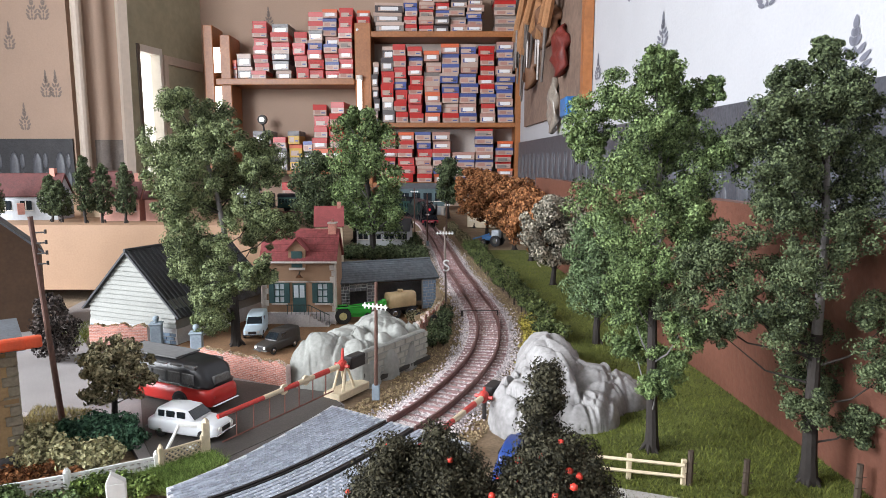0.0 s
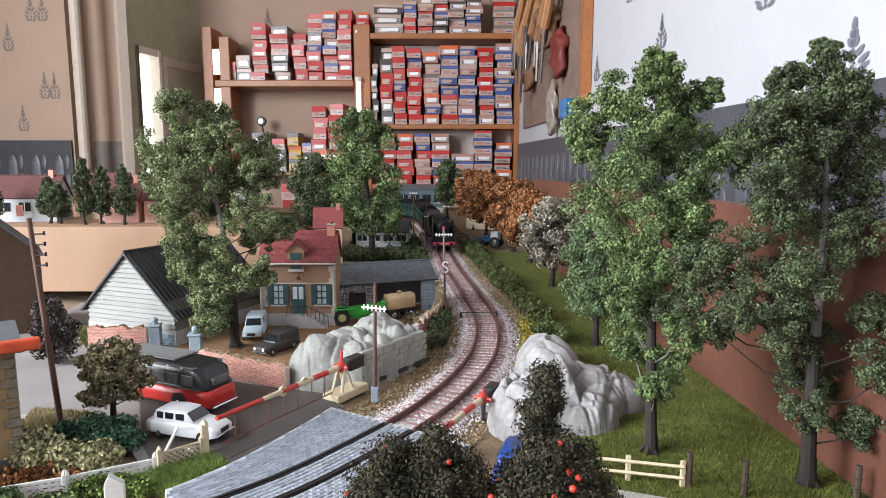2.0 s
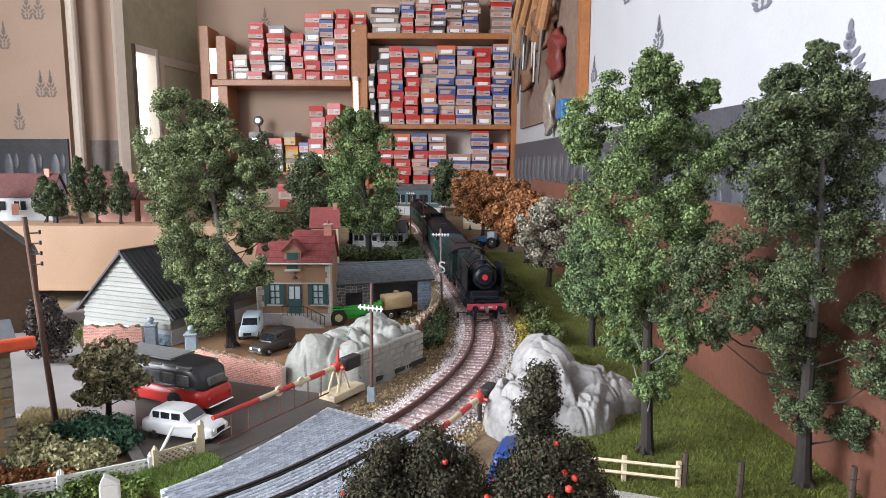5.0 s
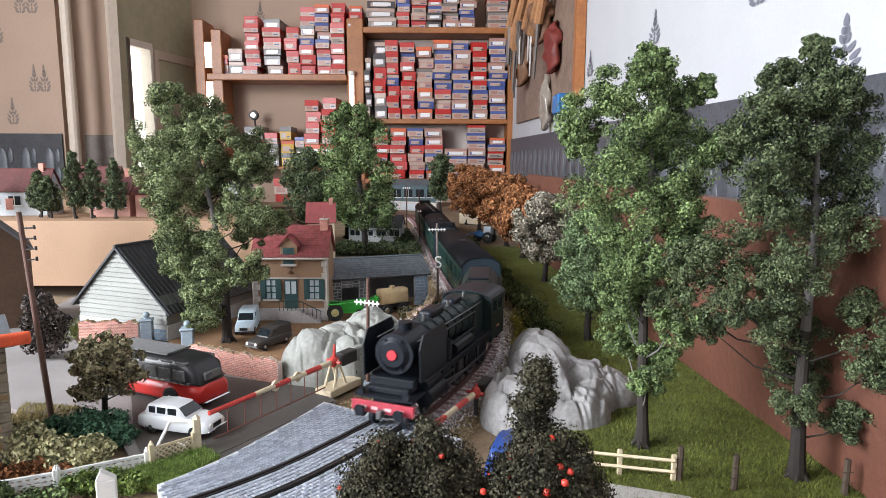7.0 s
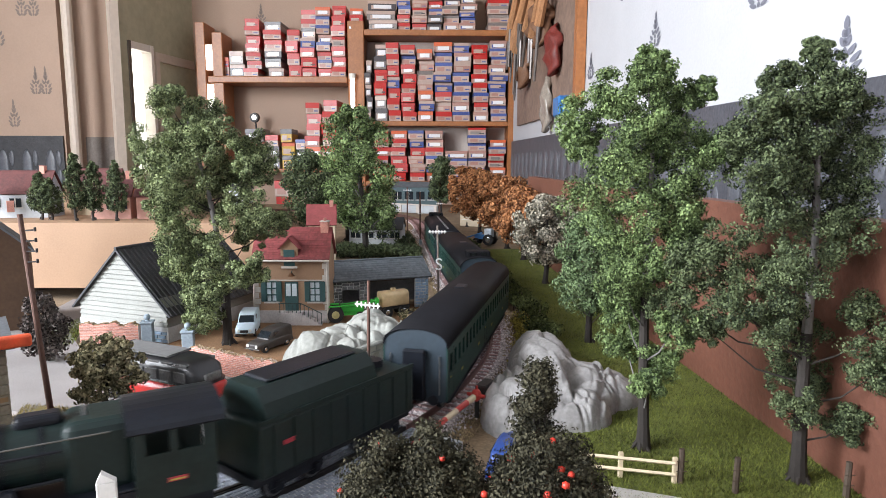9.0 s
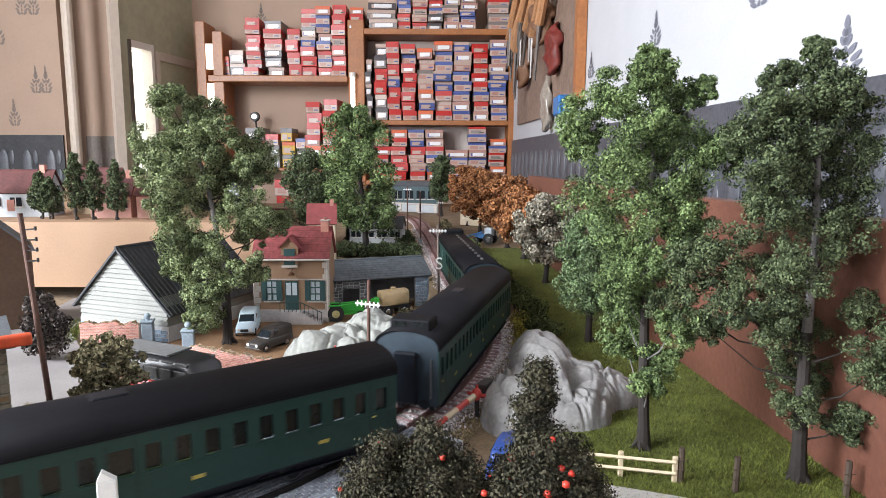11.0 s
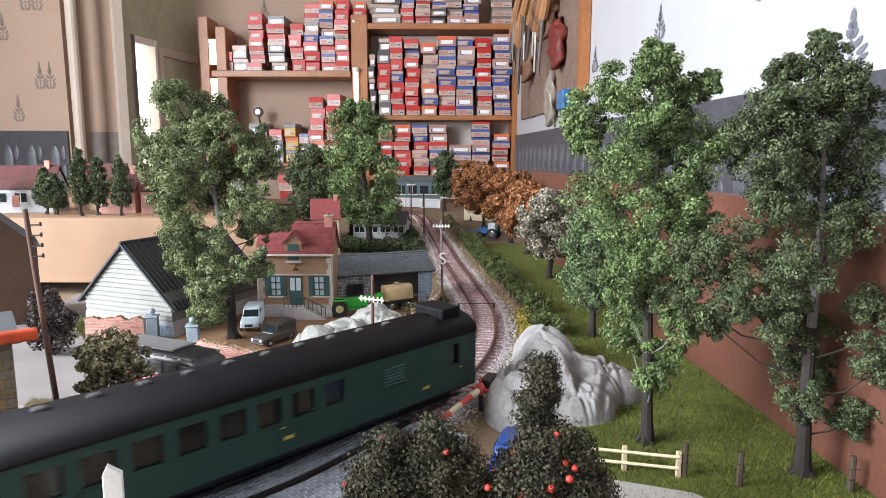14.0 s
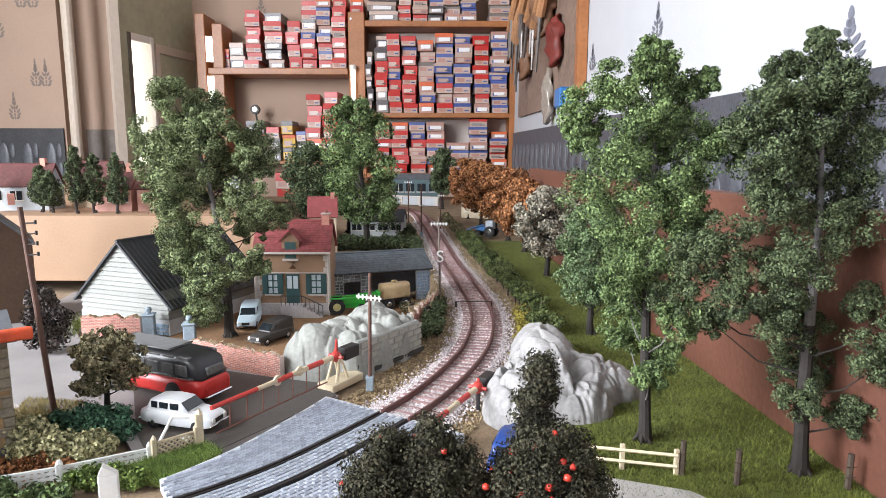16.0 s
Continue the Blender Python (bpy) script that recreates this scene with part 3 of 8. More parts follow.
def shingles(p, q, r, s, rows, cols, lift, material, parent, name="slate_covering"):
    """Overlapping courses laid on the slope p-q (eave) to s-r (ridge), joined into one part."""
    p, q, r, s = (Vector(v) for v in (p, q, r, s))
    n = (q - p).cross(s - p).normalized()
    if n.z < 0:
        n = -n
    vs, fs = [], []
    rr = random.Random(rows * 31 + cols)
    for i in range(rows):
        t0, t1 = i / rows, min(1, (i + 1.25) / rows)
        for j in range(-1, cols):
            o = 0.5 if i % 2 else 0.0
            u0, u1 = max(0, (j + o + 0.03) / cols), min(1, (j + o + 0.97) / cols)
            if u1 - u0 < 0.2 / cols:
                continue
            l0 = lift * rr.uniform(0.8, 1.3)
            a, b = p.lerp(q, u0).lerp(s.lerp(r, u0), t0), p.lerp(q, u1).lerp(s.lerp(r, u1), t0)
            c, d = p.lerp(q, u1).lerp(s.lerp(r, u1), t1), p.lerp(q, u0).lerp(s.lerp(r, u0), t1)
            k = len(vs)
            vs += [a + n * l0, b + n * l0, c + n * lift * 0.3, d + n * lift * 0.3, a, b]
            fs += [(k, k + 1, k + 2, k + 3), (k + 4, k + 5, k + 1, k)]
    return tagged(raw(name, vs, fs, material, parent), "", "", "", "stuff")


def brickwork(parent, w, h, bl, bh, y, joined, single, name, skip=None, limit=0, top=None, depth=0.0005, seed=1):
    """Courses of bricks on the face y of a wall, x from -w/2 to w/2; bricks stand proud of the face."""
    vs, fs = [], []
    rr = random.Random(seed)
    nrow, made = int(h / bh), 0
    bm = B(-bl * 0.43, bl * 0.43, -depth, 0.0003, -bh * 0.37, bh * 0.37)
    me = bpy.data.meshes.new(name)
    bm.to_mesh(me)
    cv = [v.co.copy() for v in bm.verts]
    cf = [[v.index for v in f.verts] for f in bm.faces]
    bm.free()
    me.materials.append(single)
    for i in range(nrow):
        x = -w / 2 + bl * (0.5 if i % 2 else 0.0)
        while x < w / 2 + bl * 0.1:
            z = (i + 0.5) * bh
            x0, x1 = max(x - bl / 2, -w / 2), min(x + bl / 2, w / 2)
            if x1 - x0 > bl * 0.25 and not (skip and skip(x, z)) and not (top and z > top(x)):
                k = (x1 - x0) / bl
                m = Matrix.Translation(((x0 + x1) / 2, y + rr.uniform(-0.0001, 0.0001), z)) @ Matrix.Diagonal((k, 1, 1, 1))
                if made < limit:
                    o = new(name, me)
                    o.parent = parent
                    o.matrix_basis = m
                    made += 1
                else:
                    b = len(vs)
                    vs += [m @ v for v in cv]
                    fs += [[b + q for q in f] for f in cf]
            x += bl
    if vs:
        tagged(raw(name + "work", vs, fs, joined, parent), "", "", "", "stuff")


def window_part(ob, x, z, w, h, y, shutters=True, rows=3, cols=2):
    win = part("window", B(x - w / 2, x + w / 2, y - 0.0004, y + 0.001, z, z + h), M_PANE, ob, "paned window with pale curtains")
    t = 0.00045
    for i in range(cols + 1):
        u = x - w / 2 + w * i / cols
        part("glazing_bar", B(u - t, u + t, y - 0.0010, y - 0.0003, z, z + h), M_SHUTTER if shutters else M_WHITE, win)
    for i in range(rows + 1):
        u = z + h * i / rows
        part("glazing_bar", B(x - w / 2 - t, x + w / 2 + t, y - 0.0012, y - 0.0003, u - t, u + t), M_SHUTTER if shutters else M_WHITE, win)
    if shutters:
        for sd in (-1, 1):
            c = x + sd * (w / 2 + w * 0.27)
            sh = part("shutter", B(c - w * 0.24, c + w * 0.24, y - 0.0014, y - 0.0002, z - 0.0003, z + h + 0.0003, 0.0002), M_SHUTTER, ob, "dark green wooden shutter")


def station_house():
    """Small house with a red roof and a dormer."""
    ob = thing("house", pose(-0.120, 0.519, 0, 0, 0, 0), "ochre rendered house with red tiled roof and green shutters", "house")
    w, d, h, ridge = 0.0605, 0.034, 0.056, 0.079
    bm = bmesh.new()
    prof = [(0, 0), (d, 0), (d, h), (d / 2, ridge - 0.002), (0, h)]
    a = [bm.verts.new((-w / 2, y, z)) for y, z in prof]
    b = [bm.verts.new((w / 2, y, z)) for y, z in prof]
    bm.faces.new(a), bm.faces.new(b[::-1])
    for i in range(5):
        bm.faces.new((a[i], b[i], b[(i + 1) % 5], a[(i + 1) % 5]))
    bmesh.ops.recalc_face_normals(bm, faces=bm.faces[:])
    part("wall", bm, M_RENDER, ob)
    part("plinth", B(-w / 2 - 0.0006, w / 2 + 0.0006, -0.001, 0.02, 0, 0.0105, 0.0003), M_PLINTH, ob, "grey block plinth")
    for sd in (-1, 1):
        for i in range(9):
            k = 0.0045 if i % 2 else 0.003
            x0 = sd * w / 2
            part("quoin", B(min(x0 + sd * 0.0005, x0 - sd * k), max(x0 + sd * 0.0005, x0 - sd * k), -0.0007, 0.004, 0.011 + i * 0.005, 0.0156 + i * 0.005), M_QUOIN, ob)
    roof = part("roof", slab((-w / 2 - 0.002, -0.003, h - 0.002), (w / 2 + 0.002, -0.003, h - 0.002), (w / 2 + 0.002, d / 2, ridge), (-w / 2 - 0.002, d / 2, ridge), 0.0012), M_TILE, ob)
    part("roof", slab((-w / 2 - 0.002, d + 0.003, h - 0.002), (w / 2 + 0.002, d + 0.003, h - 0.002), (w / 2 + 0.002, d / 2, ridge), (-w / 2 - 0.002, d / 2, ridge), 0.0012), M_TILE, ob)
    shingles((-w / 2 - 0.002, -0.003, h - 0.002), (w / 2 + 0.002, -0.003, h - 0.002), (w / 2 + 0.002, d / 2, ridge), (-w / 2 - 0.002, d / 2, ridge), 14, 34, 0.0004, mat("red_tiles", (0.23, 0.05, 0.05), 0.65, vary=0.25, scale=150, island=0.5), roof, "tile_covering")
    part("gutter", C((-w / 2 - 0.002, -0.0036, h - 0.003), (w / 2 + 0.002, -0.0036, h - 0.003), 0.0009, None, 8), M_QUOIN, ob, "pale gutter")
    part("downpipe", C((-w / 2 - 0.0006, -0.0018, 0), (-w / 2 - 0.0006, -0.0018, h - 0.003), 0.0007, None, 8), M_QUOIN, ob)
    part("downpipe", C((w / 2 - 0.0002, -0.0018, 0), (w / 2 - 0.0002, -0.0018, h - 0.003), 0.0007, None, 8), M_QUOIN, ob)
    ch = part("chimney", B(w / 2 - 0.0075, w / 2 - 0.001, d / 2 - 0.004, d / 2 + 0.004, ridge - 0.006, ridge + 0.0045, 0.0003), M_BRICK, ob, "brick chimney stack")
    part("chimney_cap", B(w / 2 - 0.008, w / 2 - 0.0005, d / 2 - 0.0045, d / 2 + 0.0045, ridge + 0.0046, ridge + 0.0055), M_QUOIN, ch)
    for k in (-0.0018, 0.0018):
        part("chimney_pot", C((w / 2 - 0.0042, d / 2 + k, ridge + 0.0055), (w / 2 - 0.0042, d / 2 + k, ridge + 0.0078), 0.0011, 0.0009, 8), M_BRICK, ch)
    # dormer
    do = part("dormer", B(-0.008, 0.006, -0.0012, 0.012, h - 0.009, h + 0.0095), M_RENDER, ob, "ochre dormer with a green shuttered opening")
    part("dormer_roof", slab((-0.0105, -0.003, h + 0.007), (-0.0105, 0.014, h + 0.007), (-0.001, 0.014, h + 0.0165), (-0.001, -0.003, h + 0.0165), 0.001), M_TILE, do)
    part("dormer_roof", slab((0.0085, -0.003, h + 0.007), (0.0085, 0.014, h + 0.007), (-0.001, 0.014, h + 0.0165), (-0.001, -0.003, h + 0.0165), 0.001), M_TILE, do)
    bm = bmesh.new()
    prism(bm, [(-0.008, h + 0.0095), (0.006, h + 0.0095), (-0.001, h + 0.0158)], -0.0012, 0.002)
    part("dormer_gable", bm, M_RENDER, do)
    part("shutter", B(-0.0055, 0.0035, -0.0018, -0.0009, h - 0.0075, h + 0.006), M_SHUTTER, do)
    part("sill", B(-0.0075, 0.0055, -0.0024, -0.001, h - 0.0095, h - 0.0078), M_QUOIN, do)
    window_part(ob, -0.0165, 0.0185, 0.0085, 0.0165, 0.0)
    window_part(ob, 0.0195, 0.0185, 0.0085, 0.0165, 0.0)
    door = part("door", B(-0.0055, 0.0055, -0.0008, 0.001, 0.0105, 0.035), M_SHUTTER, ob, "green door with a glazed upper half")
    for k in (-0.0025, 0.0025):
        part("pane", B(k - 0.0019, k + 0.0019, -0.0013, -0.0006, 0.023, 0.0335), M_PANE, door)
    part("sill", B(-0.023, -0.010, -0.002, 0, 0.017, 0.0183), M_QUOIN, ob)
    part("sill", B(0.013, 0.026, -0.002, 0, 0.017, 0.0183), M_QUOIN, ob)
    part("lintel", B(-0.031, 0.031, -0.0006, 0.0, 0.0357, 0.0367), M_QUOIN, ob)
    # lantern on the front
    ln = part("wall_lamp", C((0.001, -0.004, 0.0405), (0.001, -0.004, 0.043), 0.003, 0.001, 10), mat("copper_lamp", (0.12, 0.05, 0.02), 0.4, 0.6), ob, "dark copper lantern over the door")
    part("bracket", C((0.001, 0.0, 0.045), (0.001, -0.004, 0.043), 0.0004, None, 5), M_IRON, ln)
    # landing and steps
    st = part("landing", B(-0.009, 0.010, -0.010, -0.0012, 0, 0.0105, 0.0003), M_PLINTH, ob, "grey stone landing")
    for i in range(5):
        part("step", B(0.010 + i * 0.0032, 0.0132 + i * 0.0032, -0.010, -0.0012, 0, 0.0088 - i * 0.0018), M_PLINTH, st)
    for k in range(6):
        part("baluster", C((-0.008 + k * 0.0034, -0.0095, 0.0105), (-0.008 + k * 0.0034, -0.0095, 0.0185), 0.0003, None, 5), M_IRON, st)
    part("handrail", C((-0.009, -0.0095, 0.0185), (0.0095, -0.0095, 0.0185), 0.0004, None, 5), M_IRON, st)
    part("handrail", C((0.0095, -0.0095, 0.0185), (0.0265, -0.0095, 0.010), 0.0004, None, 5), M_IRON, st)
    for k in range(5):
        part("baluster", C((0.012 + k * 0.0035, -0.0095, 0.0075 - k * 0.0019), (0.012 + k * 0.0035, -0.0095, 0.0172 - k * 0.00175), 0.0003, None, 5), M_IRON, st)


def barn():
    """Clapboard barn, gable towards the road."""
    ob = thing("barn", pose(-0.2385, 0.475, 0, 0, 0, -21.5), "pale grey clapboard barn with charcoal roof on blue stone base", "barn")
    w, d, h, ridge = 0.087, 0.105, 0.027, 0.068
    bm = bmesh.new()
    prism(bm, [(-w / 2, 0), (w / 2, 0), (w / 2, h), (0, ridge), (-w / 2, h)], 0, d)
    part("wall", bm, M_CLAP, ob)
    n = 15
    for i in range(n):
        z0 = 0.012 + i * (ridge - 0.012) / n
        z1 = z0 + (ridge - 0.012) / n

        def half(z):
            return w / 2 if z <= h else max(0.0, w / 2 * (ridge - z) / (ridge - h))
        bm = bmesh.new()
        a, b = half(z0), half(min(z1, ridge - 0.0005))
        pts = [(-a, z0), (a, z0), (b, z1), (-b, z1)]
        f = [bm.verts.new((x, -0.0019 if k < 2 else -0.0003, z)) for k, (x, z) in enumerate(pts)]
        g = [bm.verts.new((x, 0.0006, z)) for x, z in pts]
        bm.faces.new(f), bm.faces.new(g[::-1])
        for k in range(4):
            bm.faces.new((f[k], g[k], g[(k + 1) % 4], f[(k + 1) % 4]))
        bmesh.ops.recalc_face_normals(bm, faces=bm.faces[:])
        part("plank", bm, M_CLAP, ob)
    base = part("stone_base", B(-w / 2 - 0.0008, w / 2 + 0.0008, -0.0014, d, 0, 0.0118), M_MORTAR, ob, "blue-grey stone footing")
    brickwork(base, w, 0.0115, 0.0078, 0.0029, -0.0014, M_BLUE_STONE, M_BLUE_STONE, "stone", limit=60)
    o = 0.004
    for sd in (-1, 1):
        e = (sd * (w / 2 + 0.006), h - 0.006)
        r = part("roof", slab((e[0], -o, e[1]), (e[0], d + o, e[1]), (0, d + o, ridge + 0.001), (0, -o, ridge + 0.001), 0.0015), M_DARKROOF, ob, "charcoal corrugated roof slope")
        for k in range(26):
            y = -o + (d + 2 * o) * (k + 0.5) / 26
            part("batten", C((e[0], y, e[1] + 0.0003), (0, y, ridge + 0.0013), 0.0006, None, 5), M_DARKROOF, r)
    part("ridge", C((0, -o, ridge + 0.0012), (0, d + o, ridge + 0.0012), 0.0012, None, 8), M_DARKROOF, ob)


def open_shed():
    """Long open-fronted stone shed with a slate roof."""
    ob = thing("shed", pose(-0.0495, 0.5635, 0, 0, 0, 20), "low open stone shed with blue-grey slate roof", "shed")
    w, d, h = 0.091, 0.036, 0.030
    part("back_wall", B(-w / 2, w / 2, d - 0.002, d, 0, h + 0.006), M_STONE, ob)
    for sd in (-1, 1):
        part("side_wall", B(min(sd * w / 2, sd * (w / 2 - 0.002)), max(sd * w / 2, sd * (w / 2 - 0.002)), 0, d - 0.002, 0, h), M_STONE, ob)
    for x0, x1, z0, z1 in ((-w / 2, -w / 2 + 0.010, 0, h), (-w / 2 + 0.010, -w / 2 + 0.026, 0.021, h), (-w / 2 + 0.026, -w / 2 + 0.034, 0, h), (w / 2 - 0.013, w / 2, 0, h)):
        f = part("pier", B(x0, x1, 0, 0.003, z0, z1), M_MORTAR, ob, "dark coursed stone with pale joints")
        c = (x0 + x1) / 2
        rr = random.Random(int((x0 + 1) * 1000))
        z = z0 + 0.0003
        while z < z1 - 0.002:
            hh = rr.uniform(0.0024, 0.0034)
            x = x0
            while x < x1 - 0.001:
                ww = min(rr.uniform(0.003, 0.007), x1 - x)
                st = part("stone", B(x + 0.0003, x + ww - 0.0003, -0.0005, 0.0002, z, min(z + hh - 0.0006, z1), 0.0002), M_BLUE_STONE if x0 > 0 else M_STONE, f)
                x += ww
            z += hh
    part("lintel", B(-w / 2 + 0.034, w / 2 - 0.013, 0, 0.0025, h - 0.003, h), mat("old_beam", (0.10, 0.07, 0.05), 0.8), ob, "weathered timber lintel")
    r = part("roof", slab((-w / 2 - 0.002, -0.004, h - 0.0005), (w / 2 + 0.002, -0.004, h - 0.0005), (w / 2 + 0.002, d * 0.62, h + 0.0135), (-w / 2 - 0.002, d * 0.62, h + 0.0135), 0.0012), M_SLATE, ob, "blue-grey slate roof")
    part("roof", slab((-w / 2 - 0.002, d + 0.003, h + 0.002), (w / 2 + 0.002, d + 0.003, h + 0.002), (w / 2 + 0.002, d * 0.62, h + 0.0135), (-w / 2 - 0.002, d * 0.62, h + 0.0135), 0.0012), M_SLATE, ob)
    shingles((-w / 2 - 0.002, -0.004, h - 0.0005), (w / 2 + 0.002, -0.004, h - 0.0005), (w / 2 + 0.002, d * 0.62, h + 0.0135), (-w / 2 - 0.002, d * 0.62, h + 0.0135), 9, 40, 0.0004, M_SLATE, r)
    part("ridge", C((-w / 2 - 0.002, d * 0.62, h + 0.0138), (w / 2 + 0.002, d * 0.62, h + 0.0138), 0.0011, None, 8), M_SLATE, ob)


station_house()
barn()
open_shed()


def simple_house(name, x, y, z, w, d, h, ridge, rz, wall, roof, label, windows=2, axis="x", lit=M_PANE_DARK):
    ob = thing(name, pose(x, y, z, 0, 0, rz), label, "house", "background houses")
    bm = bmesh.new()
    if axis == "x":
        prof = [(0, 0), (d, 0), (d, h), (d / 2, ridge), (0, h)]
        a = [bm.verts.new((-w / 2, p, q)) for p, q in prof]
        b = [bm.verts.new((w / 2, p, q)) for p, q in prof]
        bm.faces.new(a), bm.faces.new(b[::-1])
        for i in range(5):
            bm.faces.new((a[i], b[i], b[(i + 1) % 5], a[(i + 1) % 5]))
        bmesh.ops.recalc_face_normals(bm, faces=bm.faces[:])
        part("wall", bm, wall, ob)
        for y0 in (-0.002, d + 0.002):
            part("roof", slab((-w / 2 - 0.002, y0, h - 0.001), (w / 2 + 0.002, y0, h - 0.001), (w / 2 + 0.002, d / 2, ridge + 0.001), (-w / 2 - 0.002, d / 2, ridge + 0.001), 0.0012), roof, ob)
    else:
        prism(bm, [(-w / 2, 0), (w / 2, 0), (w / 2, h), (0, ridge), (-w / 2, h)], 0, d)
        part("wall", bm, wall, ob)
        for sd in (-1, 1):
            part("roof", slab((sd * (w / 2 + 0.002), -0.002, h - 0.002), (sd * (w / 2 + 0.002), d + 0.002, h - 0.002), (0, d + 0.002, ridge + 0.001), (0, -0.002, ridge + 0.001), 0.0014), roof, ob)
    for i in range(windows):
        u = -w / 2 + w * (i + 0.5) / windows
        wn = part("window", B(u - w * 0.09, u + w * 0.09, -0.0008, 0.0005, h * 0.42, h * 0.78), lit, ob)
        part("frame", B(u - w * 0.11, u + w * 0.11, -0.0005, 0.0004, h * 0.38, h * 0.41), M_WHITE, wn)
        part("frame", B(u - 0.0004, u + 0.0004, -0.0012, -0.0006, h * 0.42, h * 0.78), M_WHITE, wn)
    part("chimney", B(w * 0.3, w * 0.3 + 0.005, d / 2 - 0.003, d / 2 + 0.003, ridge - 0.003, ridge + 0.006), M_BRICK, ob)
    return ob


# the village's shade is put into this darker tile and the greyed white walls
M_SHADETILE = mat("shade_tile", (0.085, 0.022, 0.020), 0.75, vary=0.35, scale=70, bump=0.4)
M_PINKWALL = mat("pink_render", (0.55, 0.30, 0.25), 0.85, vary=0.12, scale=60)
M_WHITEWALL = mat("white_render", (0.42, 0.44, 0.46), 0.85, vary=0.12, scale=60)
M_CREAMWALL = mat("cream_render", (0.6, 0.5, 0.36), 0.85, vary=0.12, scale=60)
M_BROWNWALL = mat("dark_brown_render", (0.085, 0.048, 0.028), 0.9, vary=0.2, scale=60)
DECK = 0.0745
simple_house("house", -0.335, 0.655, DECK, 0.040, 0.03, 0.024, 0.043, 3, M_PINKWALL, M_SHADETILE, "pink rendered village house with red roof", 3)
simple_house("house", -0.290, 0.655, DECK, 0.036, 0.03, 0.024, 0.045, 3, M_PINKWALL, M_SHADETILE, "pink village house with white gate posts", 2)
simple_house("house", -0.438, 0.665, DECK, 0.062, 0.035, 0.026, 0.048, 5, M_WHITEWALL, M_SHADETILE, "white village house with dark red roof", 3)
simple_house("house", -0.50, 0.66, DECK, 0.03, 0.035, 0.022, 0.042, 0, M_WHITEWALL, M_SHADETILE, "white cottage with red roof on the upper board", 2)
simple_house("house", -0.376, 0.70, DECK, 0.050, 0.03, 0.026, 0.050, 0, M_CREAMWALL, M_SHADETILE, "cream village house with red roof toned dark", 2)
simple_house("house", -0.277, 0.88, DECK, 0.030, 0.03, 0.022, 0.028, 0, M_WHITEWALL, M_DARKROOF, "small pale grey house with two windows", 2)
simple_house("house", -0.1450, 0.80, 0.0, 0.034, 0.04, 0.055, 0.078, 8, M_CREAMWALL, M_TILE, "cream house with red roof behind the trees", 2)
simple_house("house", -0.098, 1.02, 0.0, 0.085, 0.05, 0.026, 0.042, -4, M_WHITEWALL, M_DARKROOF, "white house with dark roof beyond a hedge", 4)
simple_house("house", 0.078, 1.31, 0.0, 0.062, 0.04, 0.034, 0.052, -30, M_CREAMWALL, mat("brown_roof", (0.16, 0.07, 0.04), 0.8), "cream boarded house behind autumn trees", 3, "x", M_CREAM)
simple_house("house", -0.347, 0.482, 0.0, 0.064, 0.06, 0.066, 0.0955, 35, M_BROWNWALL, M_SLATE, "dark brown gabled house beside the road", 0, "y")
simple_house("signal_box", -0.06, 1.80, 0.0, 0.13, 0.05, 0.062, 0.075, 0, mat("teal_boards", (0.07, 0.11, 0.12), 0.6), M_SLATE, "flat teal grey railway building at the far end", 4)


_fp = thing("parapet_wall", pose(-0.07, 1.655, 0, 0, 0, -30), "pale concrete parapet wall behind the far curve", "wall")
part("panel", B(-0.085, 0.085, 0, 0.006, 0, 0.020, 0.0008), M_WHITEWALL, _fp)
part("coping", B(-0.087, 0.087, -0.002, 0.008, 0.0202, 0.0235, 0.0006), M_QUOIN, _fp)
for _k in (-0.08, -0.027, 0.027, 0.08):
    part("pilaster", B(_k - 0.004, _k + 0.004, -0.0025, 0, 0, 0.020), M_QUOIN, _fp)


def corner_building():
    """Tan rendered corner with quoins and a red ornamental eave."""
    ob = thing("building", pose(-0.1875, 0.268, 0, 0, 0, 37), "tan rendered building corner with grey quoin stones", "house")
    part("wall", B(-0.09, -0.001, 0.0, 0.045, 0, 0.0555), mat("tan_render", (0.36, 0.24, 0.12), 0.85, vary=0.2, scale=60, fine=14, bump=0.4), ob)
    part("plinth", B(-0.09, 0.0006, -0.0012, 0.046, 0, 0.006), M_STONE, ob)
    for i in range(11):
        k = 0.0055 if i % 2 else 0.0035
        part("quoin", B(-k, 0.0008, -0.0009, 0.004 + (0.002 if i % 2 == 0 else 0), 0.0062 + i * 0.0045, 0.0104 + i * 0.0045, 0.0003), mat("quoin_grey", (0.22, 0.19, 0.14), 0.85, vary=0.3, scale=120), ob)
    for k in (-0.012, -0.030, -0.05):
        part("batten", B(k - 0.0006, k + 0.0006, -0.0010, 0, 0.006, 0.055), mat("tan_batten", (0.25, 0.16, 0.08), 0.85), ob)
    part("string_course", B(-0.09, 0.0, -0.0012, 0, 0.030, 0.032), mat("tan_batten", (0.25, 0.16, 0.08)), ob)
    part("roof", slab((-0.095, -0.006, 0.0555), (0.004, -0.006, 0.0555), (0.004, 0.05, 0.0575), (-0.095, 0.05, 0.0575), 0.0012), M_SLATE, ob)
    m = mat("orange_red", (0.62, 0.09, 0.03), 0.5, vary=0.15, scale=120)
    ev = part("eave_board", B(-0.095, 0.010, -0.0105, -0.0065, 0.0555, 0.0608, 0.0010, 2), m, ob, "orange-red ornamental eave board")
    for k in range(12):
        part("stud", C((-0.088 + k * 0.0085, -0.0120, 0.0582), (-0.088 + k * 0.0085, -0.0100, 0.0582), 0.0017, 0.0011, 10), m, ev)


corner_building()

